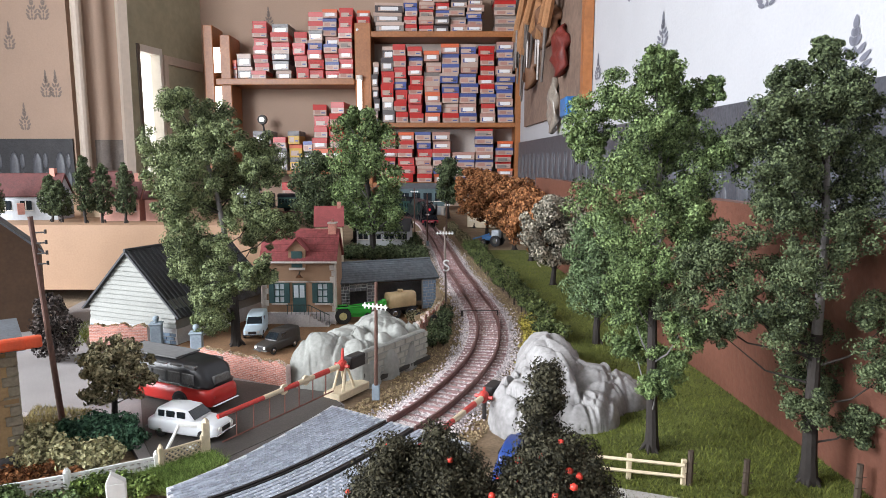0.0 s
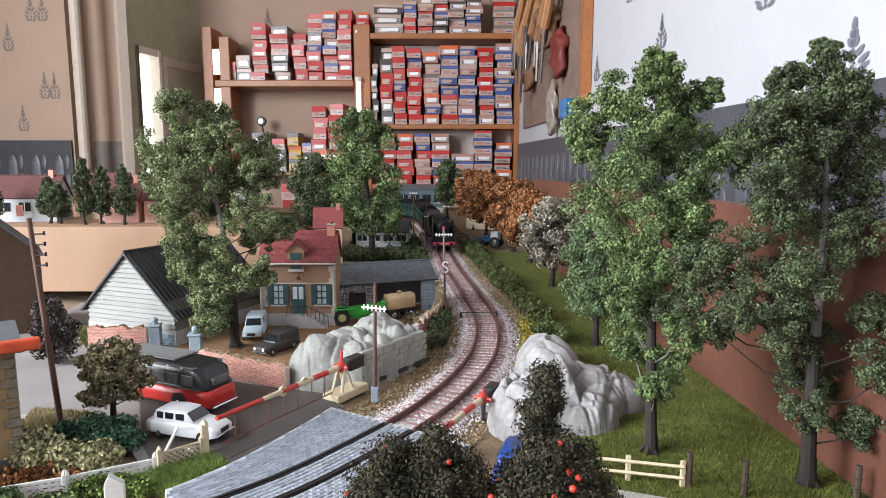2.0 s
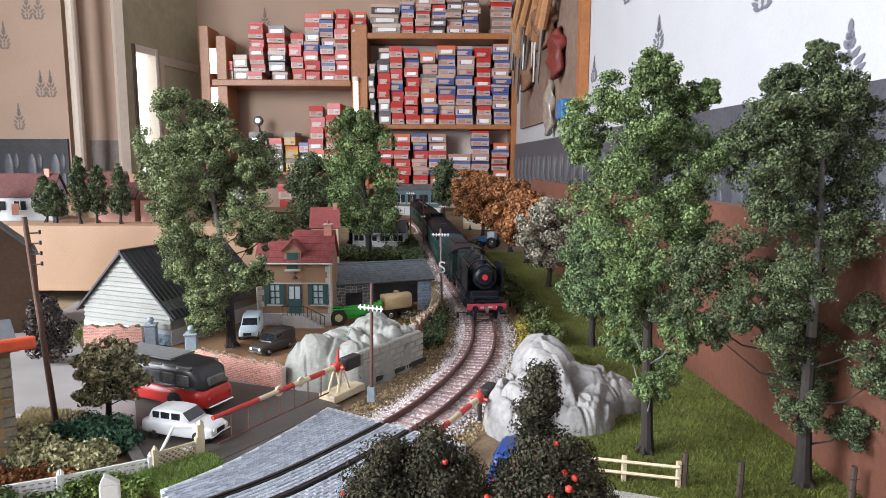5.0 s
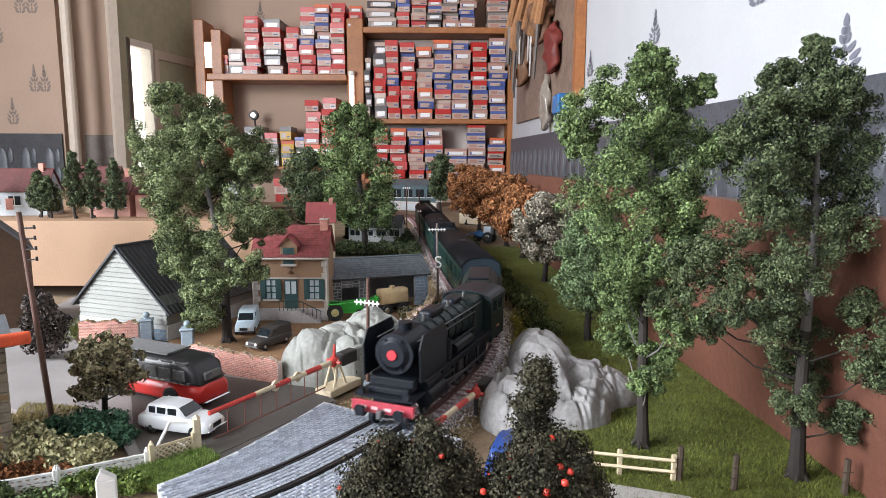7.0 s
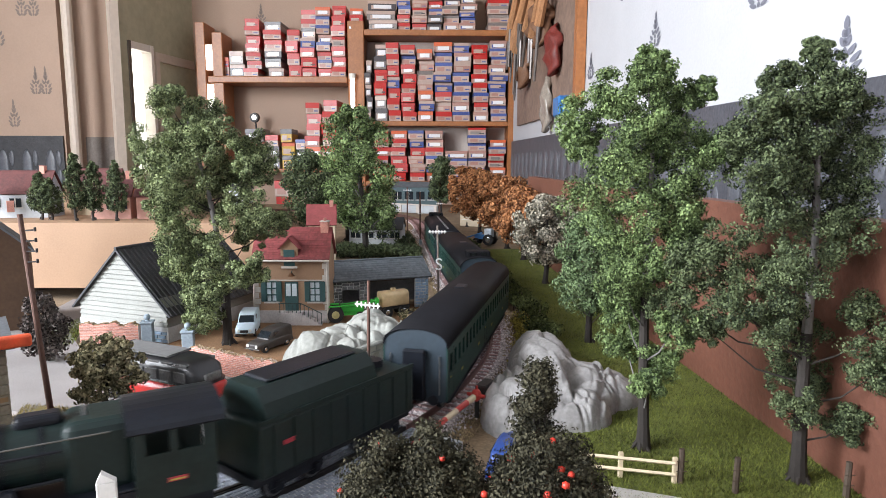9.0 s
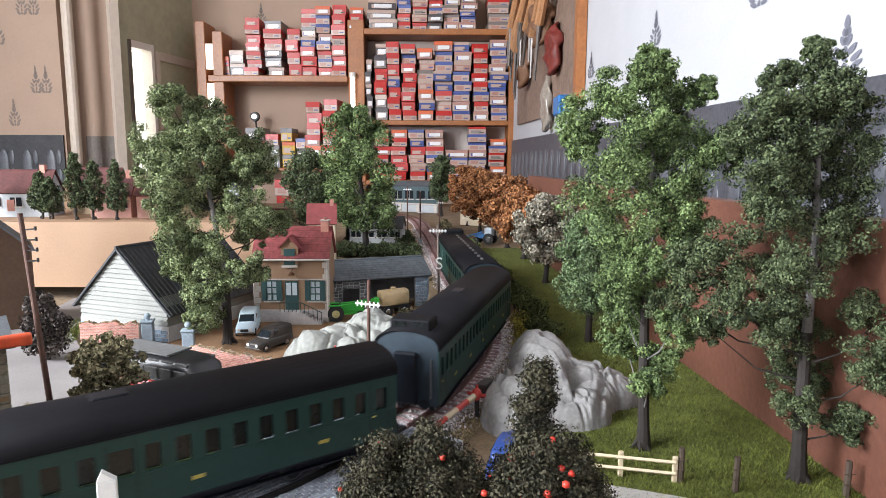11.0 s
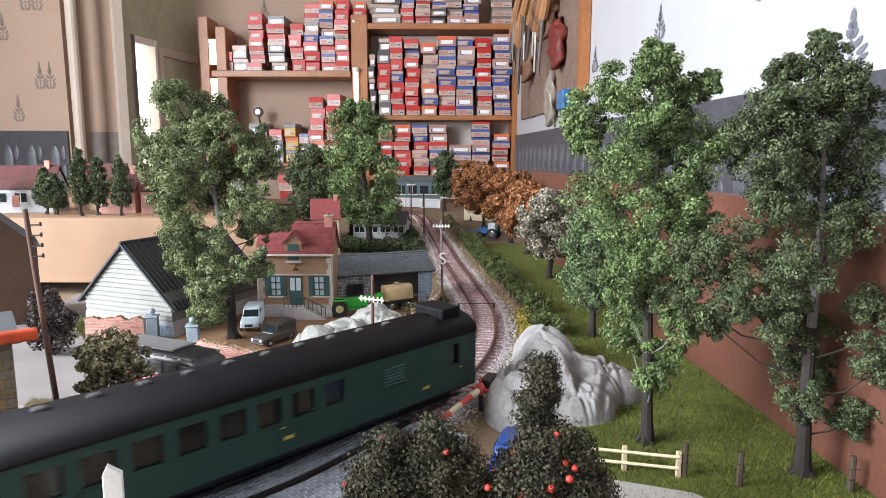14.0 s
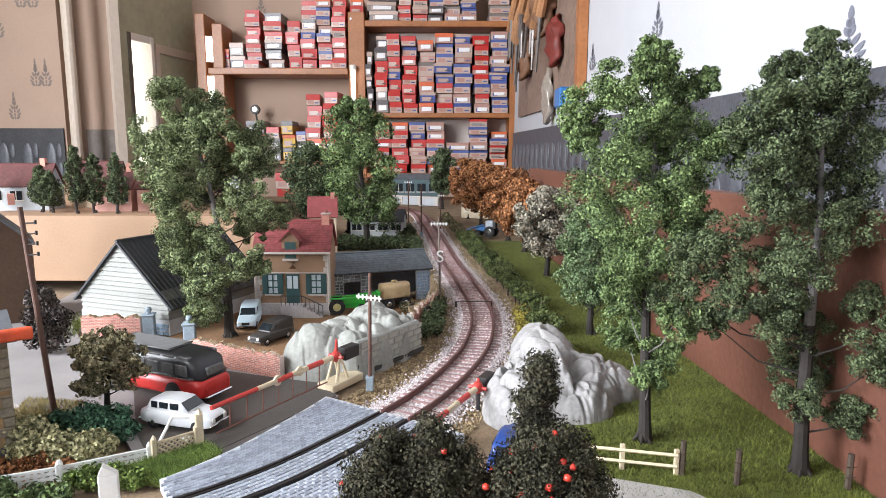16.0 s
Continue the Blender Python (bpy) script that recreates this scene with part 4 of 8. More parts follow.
# ---------------------------------------------------------------- rocks
M_ROCK = mat("grey_rock", (0.30, 0.305, 0.28), 0.8, vary=0.2, scale=40, fine=9, bump=0.35)
M_ROCK_PALE = mat("pale_rock", (0.31, 0.30, 0.295), 0.8, vary=0.25, scale=50, fine=8, bump=0.4)


def rock_lump(lumps, n=110, seed=1, facet=0.5, cell=75.0, cliff=5.0):
    """A cast rock: rounded lumps (x, y, rx, ry, height) broken into tilted facets with creases between them."""
    xs = [l[0] - l[2] for l in lumps] + [l[0] + l[2] for l in lumps]
    ys = [l[1] - l[3] for l in lumps] + [l[1] + l[3] for l in lumps]
    x0, x1, y0, y1 = min(xs) - 0.004, max(xs) + 0.004, min(ys) - 0.004, max(ys) + 0.004
    vs, fs, hs = [], [], []
    for j in range(n + 1):
        for i in range(n + 1):
            x, y = x0 + (x1 - x0) * i / n, y0 + (y1 - y0) * j / n
            h = -0.003
            q = Vector((x * 60 + seed, y * 60, seed))
            wx, wy = 0.0035 * noise.noise(q), 0.0035 * noise.noise(q + Vector((7, 3, 1)))
            for lx, ly, rx, ry, lh in lumps:
                r = ((x + wx - lx) / rx) ** 2 + ((y + wy - ly) / ry) ** 2
                if r < 1:
                    h = max(h, lh * (1 - r ** (cliff / 2)) ** 0.5 * (0.80 + 0.20 * (1 - r)))
            if h > 0:
                fade = min(1.0, h / 0.008)
                for scale, k in ((cell, facet), (cell * 2.3, facet * 0.55)):
                    c = Vector((x * scale + seed * 3.1 + 60 * wx, (y * 0.7 + x * 0.35) * scale + 60 * wy, 0.37 * seed))
                    ds, ps = noise.voronoi(c)
                    g = noise.cell_vector(ps[0] * 7.3)
                    dv = c - ps[0]
                    h += fade * k / scale * (0.9 * (dv.x * (g.x - 0.5) + dv.y * (g.y - 0.5)) * 2.0 + 0.55 * (g.z - 0.5) - 0.35 * max(0.0, 0.12 - (ds[1] - ds[0])) / 0.12)
                h = max(h + 0.0003 * noise.noise(Vector((x * 300, y * 300, seed))), 0.0)
            vs.append((x + wx, y + wy, h))
            hs.append(h)
    for j in range(n):
        for i in range(n):
            a = j * (n + 1) + i
            q = (a, a + 1, a + n + 2, a + n + 1)
            if max(hs[k] for k in q) > -0.0029:
                fs.append(q)
    return vs, fs


vs, fs = rock_lump([(-0.074, 0.390, 0.024, 0.027, 0.0265), (-0.060, 0.408, 0.027, 0.030, 0.0265), (-0.043, 0.430, 0.026, 0.034, 0.031), (-0.0535, 0.384, 0.015, 0.016, 0.0255), (-0.042, 0.399, 0.014, 0.015, 0.0285), (-0.031, 0.415, 0.013, 0.014, 0.029), (-0.024, 0.428, 0.011, 0.013, 0.026)], 120, 3, 0.26, 40, 3.6)
tagged(raw("rock_outcrop", vs, fs, M_ROCK, None, "", True), "pale grey cast rock outcrop beside the track", "rock")
# retaining wall of blocks on the rock's flank, along the track
rw = thing("retaining_wall", pose(-0.0285, 0.3985, 0, 0, 0, 55), "pale grey block retaining wall under the rock", "wall")
part("core", B(-0.034, 0.030, 0.0, 0.005, 0, 0.0215, 0.001), M_ROCK, rw)
part("footing", B(-0.036, 0.032, -0.0018, 0.008, 0, 0.0025), mat("dark_footing", (0.05, 0.045, 0.04), 0.9), rw, "dark footing strip")
M_BLOCK = mat("grey_block", (0.40, 0.39, 0.34), 0.85, vary=0.15, scale=80, random_value=0.5)
brickwork(rw, 0.062, 0.0217, 0.0105, 0.0041, 0.0002, M_BLOCK, M_BLOCK, "block", limit=60)
ar = part("arch_mouth", C((-0.0345, 0.0035, 0.006), (-0.030, 0.0035, 0.006), 0.0045, None, 16), M_BLACK, rw, "dark round culvert mouth")

vs, fs = rock_lump([(0.043, 0.318, 0.019, 0.024, 0.0215), (0.057, 0.345, 0.022, 0.034, 0.0245), (0.068, 0.385, 0.022, 0.050, 0.0235), (0.082, 0.352, 0.026, 0.034, 0.020), (0.100, 0.350, 0.018, 0.022, 0.014), (0.069, 0.318, 0.024, 0.018, 0.015)], 130, 11, 0.40, 42, 4.0)
tagged(raw("rock_outcrop", vs, fs, M_ROCK_PALE, None, "", True), "whitish cast rock outcrop on the grass", "rock")


# ---------------------------------------------------------------- brick walls and gate posts
def brick_wall(p, q, h, label, ragged=0.002, limit=120, seed=1, thick=0.004):
    d = Vector((q[0] - p[0], q[1] - p[1]))
    w = d.length
    ob = thing("brick_wall", at_xy((p[0] + q[0]) / 2, (p[1] + q[1]) / 2, 0, math.degrees(math.atan2(d.y, d.x))), label, "wall", "brick garden walls")

    def top(x):
        return h - ragged + ragged * 1.6 * noise.noise(Vector((x * 150, seed, 0)))
    vs, fs = [], []
    n = 24
    for i in range(n + 1):
        x = -w / 2 + w * i / n
        z = top(x) - 0.0003
        k = len(vs)
        vs += [(x, 0, -0.001), (x, 0, z), (x, thick, z), (x, thick, -0.001)]
        if k:
            fs += [(k - 4 + j, k - 3 + j, k + 1 + j, k + j) for j in range(3)]
    m = len(vs)
    fs += [(3, 2, 1, 0), (m - 4, m - 3, m - 2, m - 1)]
    raw("core", vs, fs, M_BRICK_MORTAR, ob)
    brickwork(ob, w, h + 0.002, 0.0029, 0.00115, 0.0, M_BRICK_JOINED, M_BRICK, "brick", limit=limit, top=top, depth=0.00022, seed=seed)
    # debris and moss on the broken top
    rr = np.random.RandomState(seed)
    sp = [(x, thick * rr.uniform(0, 1), top(x) + rr.uniform(-0.0003, 0.0003)) for x in rr.uniform(-w / 2, w / 2, 260)]
    g = grains("coping_rubble", sp, 0.0008, mat("rubble", (0.34, 0.25, 0.15), 0.95, vary=0.3, scale=200, island=0.7), "", seed)
    g.parent = ob
    return ob


brick_wall((-0.264, 0.459), (-0.219, 0.456), 0.0165, "weathered pink brick wall with crumbling top", seed=1)
brick_wall((-0.161, 0.401), (-0.094, 0.3655), 0.0170, "pink brick wall along the farm yard", seed=2)
brick_wall((-0.018, 0.478), (0.0005, 0.560), 0.015, "broken red brick wall behind the rock", 0.004, 100, 3)
M_POST = mat("blue_grey_post", (0.27, 0.33, 0.38), 0.75, vary=0.2, scale=120)


def gate_post(x, y):
    ob = thing("gate_post", at_xy(x, y, 0, 12), "blue-grey stone gate post with a ball finial", "gate post", "gate posts")
    part("shaft", B(-0.0038, 0.0038, -0.0038, 0.0038, 0, 0.017, 0.0004), M_POST, ob)
    part("cap", B(-0.0046, 0.0046, -0.0046, 0.0046, 0.017, 0.0186, 0.0006), M_POST, ob)
    bm = bmesh.new()
    cyl(bm, (0, 0, 0.0186), (0, 0, 0.0196), 0.0018, 0.0012, 10)
    ball(bm, (0, 0, 0.0214), 0.0024, 2)
    part("finial", bm, M_POST, ob, smooth=True)


gate_post(-0.2105, 0.4525)
gate_post(-0.1715, 0.4280)

# ---------------------------------------------------------------- poles
M_POLE = mat("brown_pole", (0.11, 0.055, 0.04), 0.7, vary=0.3, scale=90, bump=0.3)
M_INSUL = mat("white_insulator", (0.85, 0.85, 0.84), 0.4, vary=0.05, scale=150)


def pole(p, q, r, label, arms, foot=True, colour=None, rz=0.0):
    ob = thing("telegraph_pole", at_xy(p[0], p[1], p[2]), label, "pole", "telegraph poles")
    q = (q[0] - p[0], q[1] - p[1], q[2] - p[2])
    part("mast", C((0, 0, 0), q, r, r * 0.8, 10), colour or M_POLE, ob)
    if foot:
        part("foot", B(-0.0021, 0.0021, -0.0021, 0.0021, 0, 0.0085, 0.0003), M_POST, ob, "blue-grey concrete foot")
    for f, half, n in arms:
        c = Vector(q) * f
        bm = bmesh.new()
        box(bm, -half, half, -r - 0.0006, -r + 0.0003, -0.0004, 0.0004)
        a = part("crossarm", bm, M_INSUL, ob, "white crossarm with insulators")
        a.matrix_basis = Matrix.Translation(c) @ pose(0, 0, 0, 0, 0, rz)
        for i in range(n):
            x = -half + 2 * half * (i + 0.5) / n
            if abs(x) < r:
                continue
            bm = bmesh.new()
            cyl(bm, (x, -r, 0.0002), (x, -r, 0.0016), 0.00055, 0.0004, 8)
            cyl(bm, (x, -r, -0.0018), (x, -r, -0.0004), 0.0003, 0.0006, 8)
            part("insulator", bm, M_INSUL, a)
    return ob


pole((-0.0385, 0.3485, 0), (-0.0375, 0.3485, 0.0685), 0.0011, "brown telegraph pole with white insulators beside the track", [(0.80, 0.008, 6)], rz=-25)
sp = pole((0.003, 0.604, 0), (0.0015, 0.604, 0.0735), 0.0011, "grey brown track-side pole with white crossarm and letter sign", [(0.92, 0.0085, 6)], False, mat("grey_pole", (0.25, 0.2, 0.17), 0.7))
_tx = bpy.data.curves.new("letter", "FONT")
_tx.body, _tx.size, _tx.align_x, _tx.align_y, _tx.extrude = "S", 0.0165, "CENTER", "CENTER", 0.0003
_tm = bpy.data.objects.new("letter_tmp", _tx)
scene.collection.objects.link(_tm)
_dg = bpy.context.evaluated_depsgraph_get()
_lm = bpy.data.meshes.new_from_object(_tm.evaluated_get(_dg))
bpy.data.objects.remove(_tm)
_lm.materials.clear()
_lm.materials.append(M_INSUL)
_lo = new("letter", _lm)
_lo.parent, _lo.matrix_basis = sp, pose(0, -0.0024, 0.0357, 90, 0, 0)
_lo["label"] = "white letter S"
pole((-0.196, 0.311, 0), (-0.2035, 0.311, 0.1085), 0.0015, "tall brown wooden pole with a climbing bracket", [], False)
_lp = thing("pole_bracket", pose(0, 0, 0), "thin dark metal rung bracket fixed to the pole", "bracket")
for i in range(4):
    z = 0.085 + i * 0.0052
    part("rung", C((-0.2005, 0.3095, z), (-0.1955, 0.3095, z + 0.0003), 0.0004, None, 6), M_BLACK, _lp)
    part("insulator", C((-0.1957, 0.3095, z - 0.0004), (-0.1957, 0.3095, z + 0.0016), 0.0006, None, 6), M_BLACK, _lp)
pole((-0.025, 1.02, 0), (-0.0255, 1.02, 0.085), 0.0014, "distant telegraph pole with white plate", [(0.6, 0.004, 2)], True)
pole((-0.055, 1.22, 0), (-0.055, 1.22, 0.085), 0.0015, "distant dark telegraph pole", [(0.93, 0.008, 4)], False)
pole((0.0065, 1.12, 0), (0.0065, 1.12, 0.062), 0.0013, "signal mast with white twin lamp box", [(0.97, 0.006, 4)], False)

# ---------------------------------------------------------------- fences
M_FENCE = mat("white_fence", (0.78, 0.78, 0.76), 0.55, vary=0.06, scale=150)


def picket_run(p, q, h, material, label, lattice=False, posts=2):
    d = Vector((q[0] - p[0], q[1] - p[1]))
    L = d.length
    ob = thing("fence", at_xy(p[0], p[1], 0, math.degrees(math.atan2(d.y, d.x))), label, "fence", "garden fences")
    t = 0.00045
    if lattice:
        n = int(L / 0.0026)
        for s in (-1, 1):
            for k in range(-4, n + 4):
                x0, x1, z0, z1 = k * 0.0026, k * 0.0026 + s * h, 0.001, h
                if x1 < x0:
                    x0, x1, z0, z1 = x1, x0, z1, z0
                a, b = max(0, x0), min(L, x1)
                if b - a < 0.0008:
                    continue
                za, zb = z0 + (z1 - z0) * (a - x0) / (x1 - x0), z0 + (z1 - z0) * (b - x0) / (x1 - x0)
                part("lath", C((a, s * 0.0003, za), (b, s * 0.0003, zb), 0.00042, None, 4), material, ob)
        for z in (0.001, h):
            part("rail", B(0, L, -t, t, z - t, z + t), material, ob)
    else:
        n = int(L / 0.0026)
        for k in range(n + 1):
            x = L * k / n
            part("picket", B(x - 0.0006, x + 0.0006, -t, t, 0, h), material, ob)
        for z in (h * 0.3, h * 0.62, h * 0.94):
            part("rail", B(0, L, -t * 1.3, t * 1.3, z - 0.0006, z + 0.0006), material, ob)
    for k in range(posts):
        x = L * k / max(1, posts - 1)
        pp = part("post", B(x - 0.0011, x + 0.0011, -0.0011, 0.0011, 0, h * 1.25, 0.0003), material, ob)
        bm = bmesh.new()
        cyl(bm, (x, 0, h * 1.25), (x, 0, h * 1.25 + 0.0016), 0.0012, 0.0003, 4)
        part("finial", bm, material, pp)
    return ob


picket_run((-0.190, 0.2335), (-0.1565, 0.2475), 0.0062, M_FENCE, "white lattice garden fence", False, 2)
picket_run((-0.1560, 0.2478), (-0.1265, 0.2640), 0.0062, M_FENCE, "white lattice garden fence before the shrubs", False, 2)
picket_run((-0.1245, 0.2640), (-0.1105, 0.2765), 0.0085, M_CREAM, "cream lattice wicket gate beside the crossing", True, 2)
ep = thing("gate_post", at_xy(-0.1095, 0.2778, 0, 30), "cream barrier rest post", "post")
part("shaft", B(-0.0016, 0.0016, -0.0016, 0.0016, 0, 0.0165, 0.0003), M_CREAM, ep)
part("cap", C((0, 0, 0.0165), (0, 0, 0.0185), 0.0019, 0.0004, 4), M_CREAM, ep)
br = thing("brace", pose(0, 0, 0), "white curved bracket behind the wicket gate", "bracket")
part("strut", C((-0.1275, 0.2675, 0.0), (-0.121, 0.276, 0.0155), 0.0008, None, 6), M_FENCE, br)
part("strut", C((-0.121, 0.276, 0.0155), (-0.1135, 0.278, 0.0145), 0.0008, None, 6), M_FENCE, br)
bm = bmesh.new()
ball(bm, (-0.1185, 0.2835, 0.0012), 0.003, 2, 1, 1, 0.75)
tagged(part("dome", bm, M_FENCE, None, "", True), "small white domed bollard on the verge", "bollard")
wp = thing("white_post", at_xy(-0.0935, 0.170, 0, 20), "white pointed marker post beside the track", "post")
part("shaft", B(-0.0026, 0.0026, -0.0012, 0.0012, 0, 0.0445, 0.0003), M_FENCE, wp)
bm = bmesh.new()
prism(bm, [(-0.0026, 0.0446), (0.0026, 0.0446), (-0.0012, 0.0475)], -0.0012, 0.0012)
part("tip", bm, M_FENCE, wp)
rf = thing("fence", pose(0, 0, 0), "cream two-rail paddock fence on the grass", "fence", "garden fences")
for u in (0.0, 0.42, 1.0):
    x, y = 0.064 + 0.037 * u, 0.2592 - 0.0088 * u
    part("post", B(x - 0.0010, x + 0.0010, y - 0.0008, y + 0.0008, 0, 0.0118, 0.0002), M_CREAM, rf)
for z in (0.0045, 0.0095):
    part("rail", C((0.064, 0.2582, z), (0.101, 0.2494, z), 0.0008, None, 4), M_CREAM, rf)
M_STAKE = mat("brown_stake", (0.07, 0.05, 0.035), 0.85, vary=0.3, scale=100)
for i, (x, y) in enumerate(((0.1035, 0.2505), (0.1232, 0.2425), (0.1665, 0.2385))):
    st = thing("fence_stake", at_xy(x, y), "rough brown fence stake with wire", "fence stake", "wire fence stakes")
    part("stake", C((0, 0, -0.001), (0.0002, 0, 0.0155), 0.0014, 0.0012, 7), M_STAKE, st)
    for z in (0.006, 0.0105):
        part("wire_tie", C((-0.0022, -0.0012, z), (0.0022, -0.0012, z), 0.0002, None, 5), M_STAKE, st)
# stakes along the hedge
for i in range(15):
    u = i / 14
    x, y, _, _ = on_track(0.98 + 0.45 * u, 0.046 + 0.004 * math.sin(i * 2.1))
    st = thing("fence_stake", at_xy(x, y), "small grey stake in the track-side hedge", "fence stake", "hedge stakes")
    part("stake", C((0, 0, 0), (0.0004, 0, 0.0125), 0.0007, 0.0006, 6), mat("grey_stake", (0.17, 0.15, 0.10), 0.85), st)


# ---------------------------------------------------------------- road vehicles
M_CHROME = mat("chrome", (0.6, 0.6, 0.6), 0.2, 0.9, vary=0.05)
M_TYRE = mat("tyre", (0.02, 0.02, 0.02), 0.8, vary=0.2, scale=150)
M_HEAD = mat("lamp_glass", (0.8, 0.8, 0.75), 0.15, vary=0.02)


def loft(sections, smooth_bevel=0.0):
    """A closed skin through like-numbered rings of points."""
    bm = bmesh.new()
    rings = [[bm.verts.new(p) for p in sec] for sec in sections]
    n = len(rings[0])
    for a, b in zip(rings[:-1], rings[1:]):
        for i in range(n):
            bm.faces.new((a[i], a[(i + 1) % n], b[(i + 1) % n], b[i]))
    bm.faces.new(rings[0][::-1]), bm.faces.new(rings[-1])
    bmesh.ops.recalc_face_normals(bm, faces=bm.faces[:])
    return bm


def ring(x, w, z0, z1, r=0.3, n=4, tuck=0.0):
    """A rounded section across the vehicle at x: half-width w, from z0 up to z1."""
    pts = []
    rr = min(r * w, (z1 - z0) * 0.5)
    for cx, cz, a0 in ((w - rr, z1 - rr, 0), (-w + rr, z1 - rr, 90), (-w + rr * 0.5, z0 + rr * 0.5, 180), (w - rr * 0.5, z0 + rr * 0.5, 270)):
        k = 1.0 if cz > (z0 + z1) / 2 else 0.5
        for i in range(n):
            a = radians(a0 + 90 * i / (n - 1))
            y, z = cx + rr * k * math.cos(a), cz + rr * k * math.sin(a)
            f = 1 - tuck * max(0, (z - z0) / (z1 - z0))
            pts.append((x, y * f, z))
    return pts


def wheel(parent, x, y, r, w, hub=M_CHROME, name="wheel"):
    sd = 1 if y > 0 else -1
    wh = part(name, C((x, y - w / 2, r), (x, y + w / 2, r), r, None, 18), M_TYRE, parent, "black rubber tyre")
    part("hub", C((x, y + sd * (w / 2 - 0.0002), r), (x, y + sd * (w / 2 + 0.0003), r), r * 0.55, r * 0.4, 12), hub, wh)
    return wh


def saloon(name, m, body, label, scale=1.0, glassy=None, van=False, roofc=None):
    """A small car of the fifties. Front towards +x."""
    ob = thing(name, m, label, "car", "parked cars")
    k = 0.0115 * scale
    g = glassy or M_PANE_DARK
    lower = [(-2.05, 0.62, 0.42, 0.78), (-1.98, 0.72, 0.30, 0.88), (-1.5, 0.78, 0.25, 0.95), (-0.6, 0.80, 0.24, 0.97), (0.5, 0.80, 0.24, 0.97), (1.0, 0.77, 0.25, 0.93), (1.7, 0.72, 0.28, 0.88), (1.98, 0.66, 0.34, 0.80), (2.05, 0.58, 0.42, 0.72)]
    part("body", loft([ring(x * k, w * k, a * k, b * k, 0.22) for x, w, a, b in lower]), body, ob, smooth=True)
    top = [(-1.70, 0.64, 0.9, 1.08), (-1.46, 0.69, 0.9, 1.42), (-0.5, 0.71, 0.9, 1.50), (0.25, 0.69, 0.9, 1.46), (0.78, 0.67, 0.9, 1.02)]
    if van:
        top = [(-2.0, 0.70, 0.8, 1.55), (-1.9, 0.74, 0.8, 1.68), (-0.4, 0.75, 0.8, 1.72), (0.3, 0.72, 0.8, 1.60), (0.85, 0.68, 0.85, 1.0)]
    part("cabin", loft([ring(x * k, w * k, a * k, b * k, 0.2, 4, 0.1) for x, w, a, b in top]), roofc or body, ob, smooth=True)
    zb, zt = (1.03, 1.36) if not van else (1.1, 1.5)
    for sd in (-1, 1):
        for x0, x1 in (((-1.36, -0.98), (-0.88, -0.36), (-0.26, 0.24)) if not van else ((-0.35, 0.25),)):
            part("side_window", B(x0 * k, x1 * k, min(sd * 0.60 * k, sd * 0.695 * k), max(sd * 0.60 * k, sd * 0.695 * k), zb * k, zt * k, 0.0003), g, ob)
    ws = bmesh.new()
    f = [(0.30, 1.40), (0.72, 1.05)] if not van else [(0.36, 1.52), (0.80, 1.08)]
    vsx = [(f[0][0] + 0.03, -0.54, f[0][1]), (f[0][0] + 0.03, 0.54, f[0][1]), (f[1][0] + 0.06, 0.60, f[1][1]), (f[1][0] + 0.06, -0.60, f[1][1])]
    a = [ws.verts.new(Vector(v) * k) for v in vsx]
    b = [ws.verts.new((Vector(v) - Vector((0.1, 0, 0.08))) * k) for v in vsx]
    ws.faces.new(a), ws.faces.new(b[::-1])
    for i in range(4):
        ws.faces.new((a[i], b[i], b[(i + 1) % 4], a[(i + 1) % 4]))
    bmesh.ops.recalc_face_normals(ws, faces=ws.faces[:])
    part("windscreen", ws, g, ob)
    part("rear_window", B((-1.60 if not van else -2.03) * k, (-1.48 if not van else -1.95) * k, -0.45 * k, 0.45 * k, zb * k, (zt - 0.05) * k), g, ob)
    for x in (-1.22, 1.28):
        for sd in (-1, 1):
            wheel(ob, x * k, sd * 0.70 * k, 0.31 * k, 0.16 * k)
    for sd in (-1, 1):
        part("headlight", C((1.98 * k, sd * 0.45 * k, 0.66 * k), (2.08 * k, sd * 0.45 * k, 0.66 * k), 0.12 * k, None, 12), M_HEAD, ob)
        part("tail_light", B(-2.08 * k, -2.0 * k, (sd * 0.52 - 0.06) * k, (sd * 0.52 + 0.06) * k, 0.5 * k, 0.7 * k), M_RED, ob)
    part("bumper", B(2.02 * k, 2.12 * k, -0.74 * k, 0.74 * k, 0.36 * k, 0.46 * k, 0.0003), M_CHROME, ob)
    part("bumper", B(-2.14 * k, -2.04 * k, -0.74 * k, 0.74 * k, 0.36 * k, 0.46 * k, 0.0003), M_CHROME, ob)
    part("grille", B(2.0 * k, 2.07 * k, -0.3 * k, 0.3 * k, 0.5 * k, 0.72 * k), M_BLACK, ob)
    part("number_plate", B(2.12 * k, 2.135 * k, -0.2 * k, 0.2 * k, 0.37 * k, 0.46 * k), M_BLACK, ob)
    return ob


M_CARWHITE = mat("car_white", (0.74, 0.76, 0.78), 0.35, vary=0.03, scale=60, bump=0)
saloon("car", pose(-0.1250, 0.2990, 0.0015, 0, 0, -17), M_CARWHITE, "white fifties saloon waiting at the barrier", 0.86)
saloon("car", pose(-0.1480, 0.488, 0.0003, 0, 0, -82), mat("car_pale_blue", (0.55, 0.66, 0.72), 0.4, vary=0.05), "pale blue estate car parked in the yard", 0.84, None, True)
saloon("car", pose(-0.1200, 0.446, 0.0003, 0, 0, -118), mat("car_dark", (0.045, 0.04, 0.036), 0.45, vary=0.2), "dark grey van parked in the farm yard", 0.76, None, True)
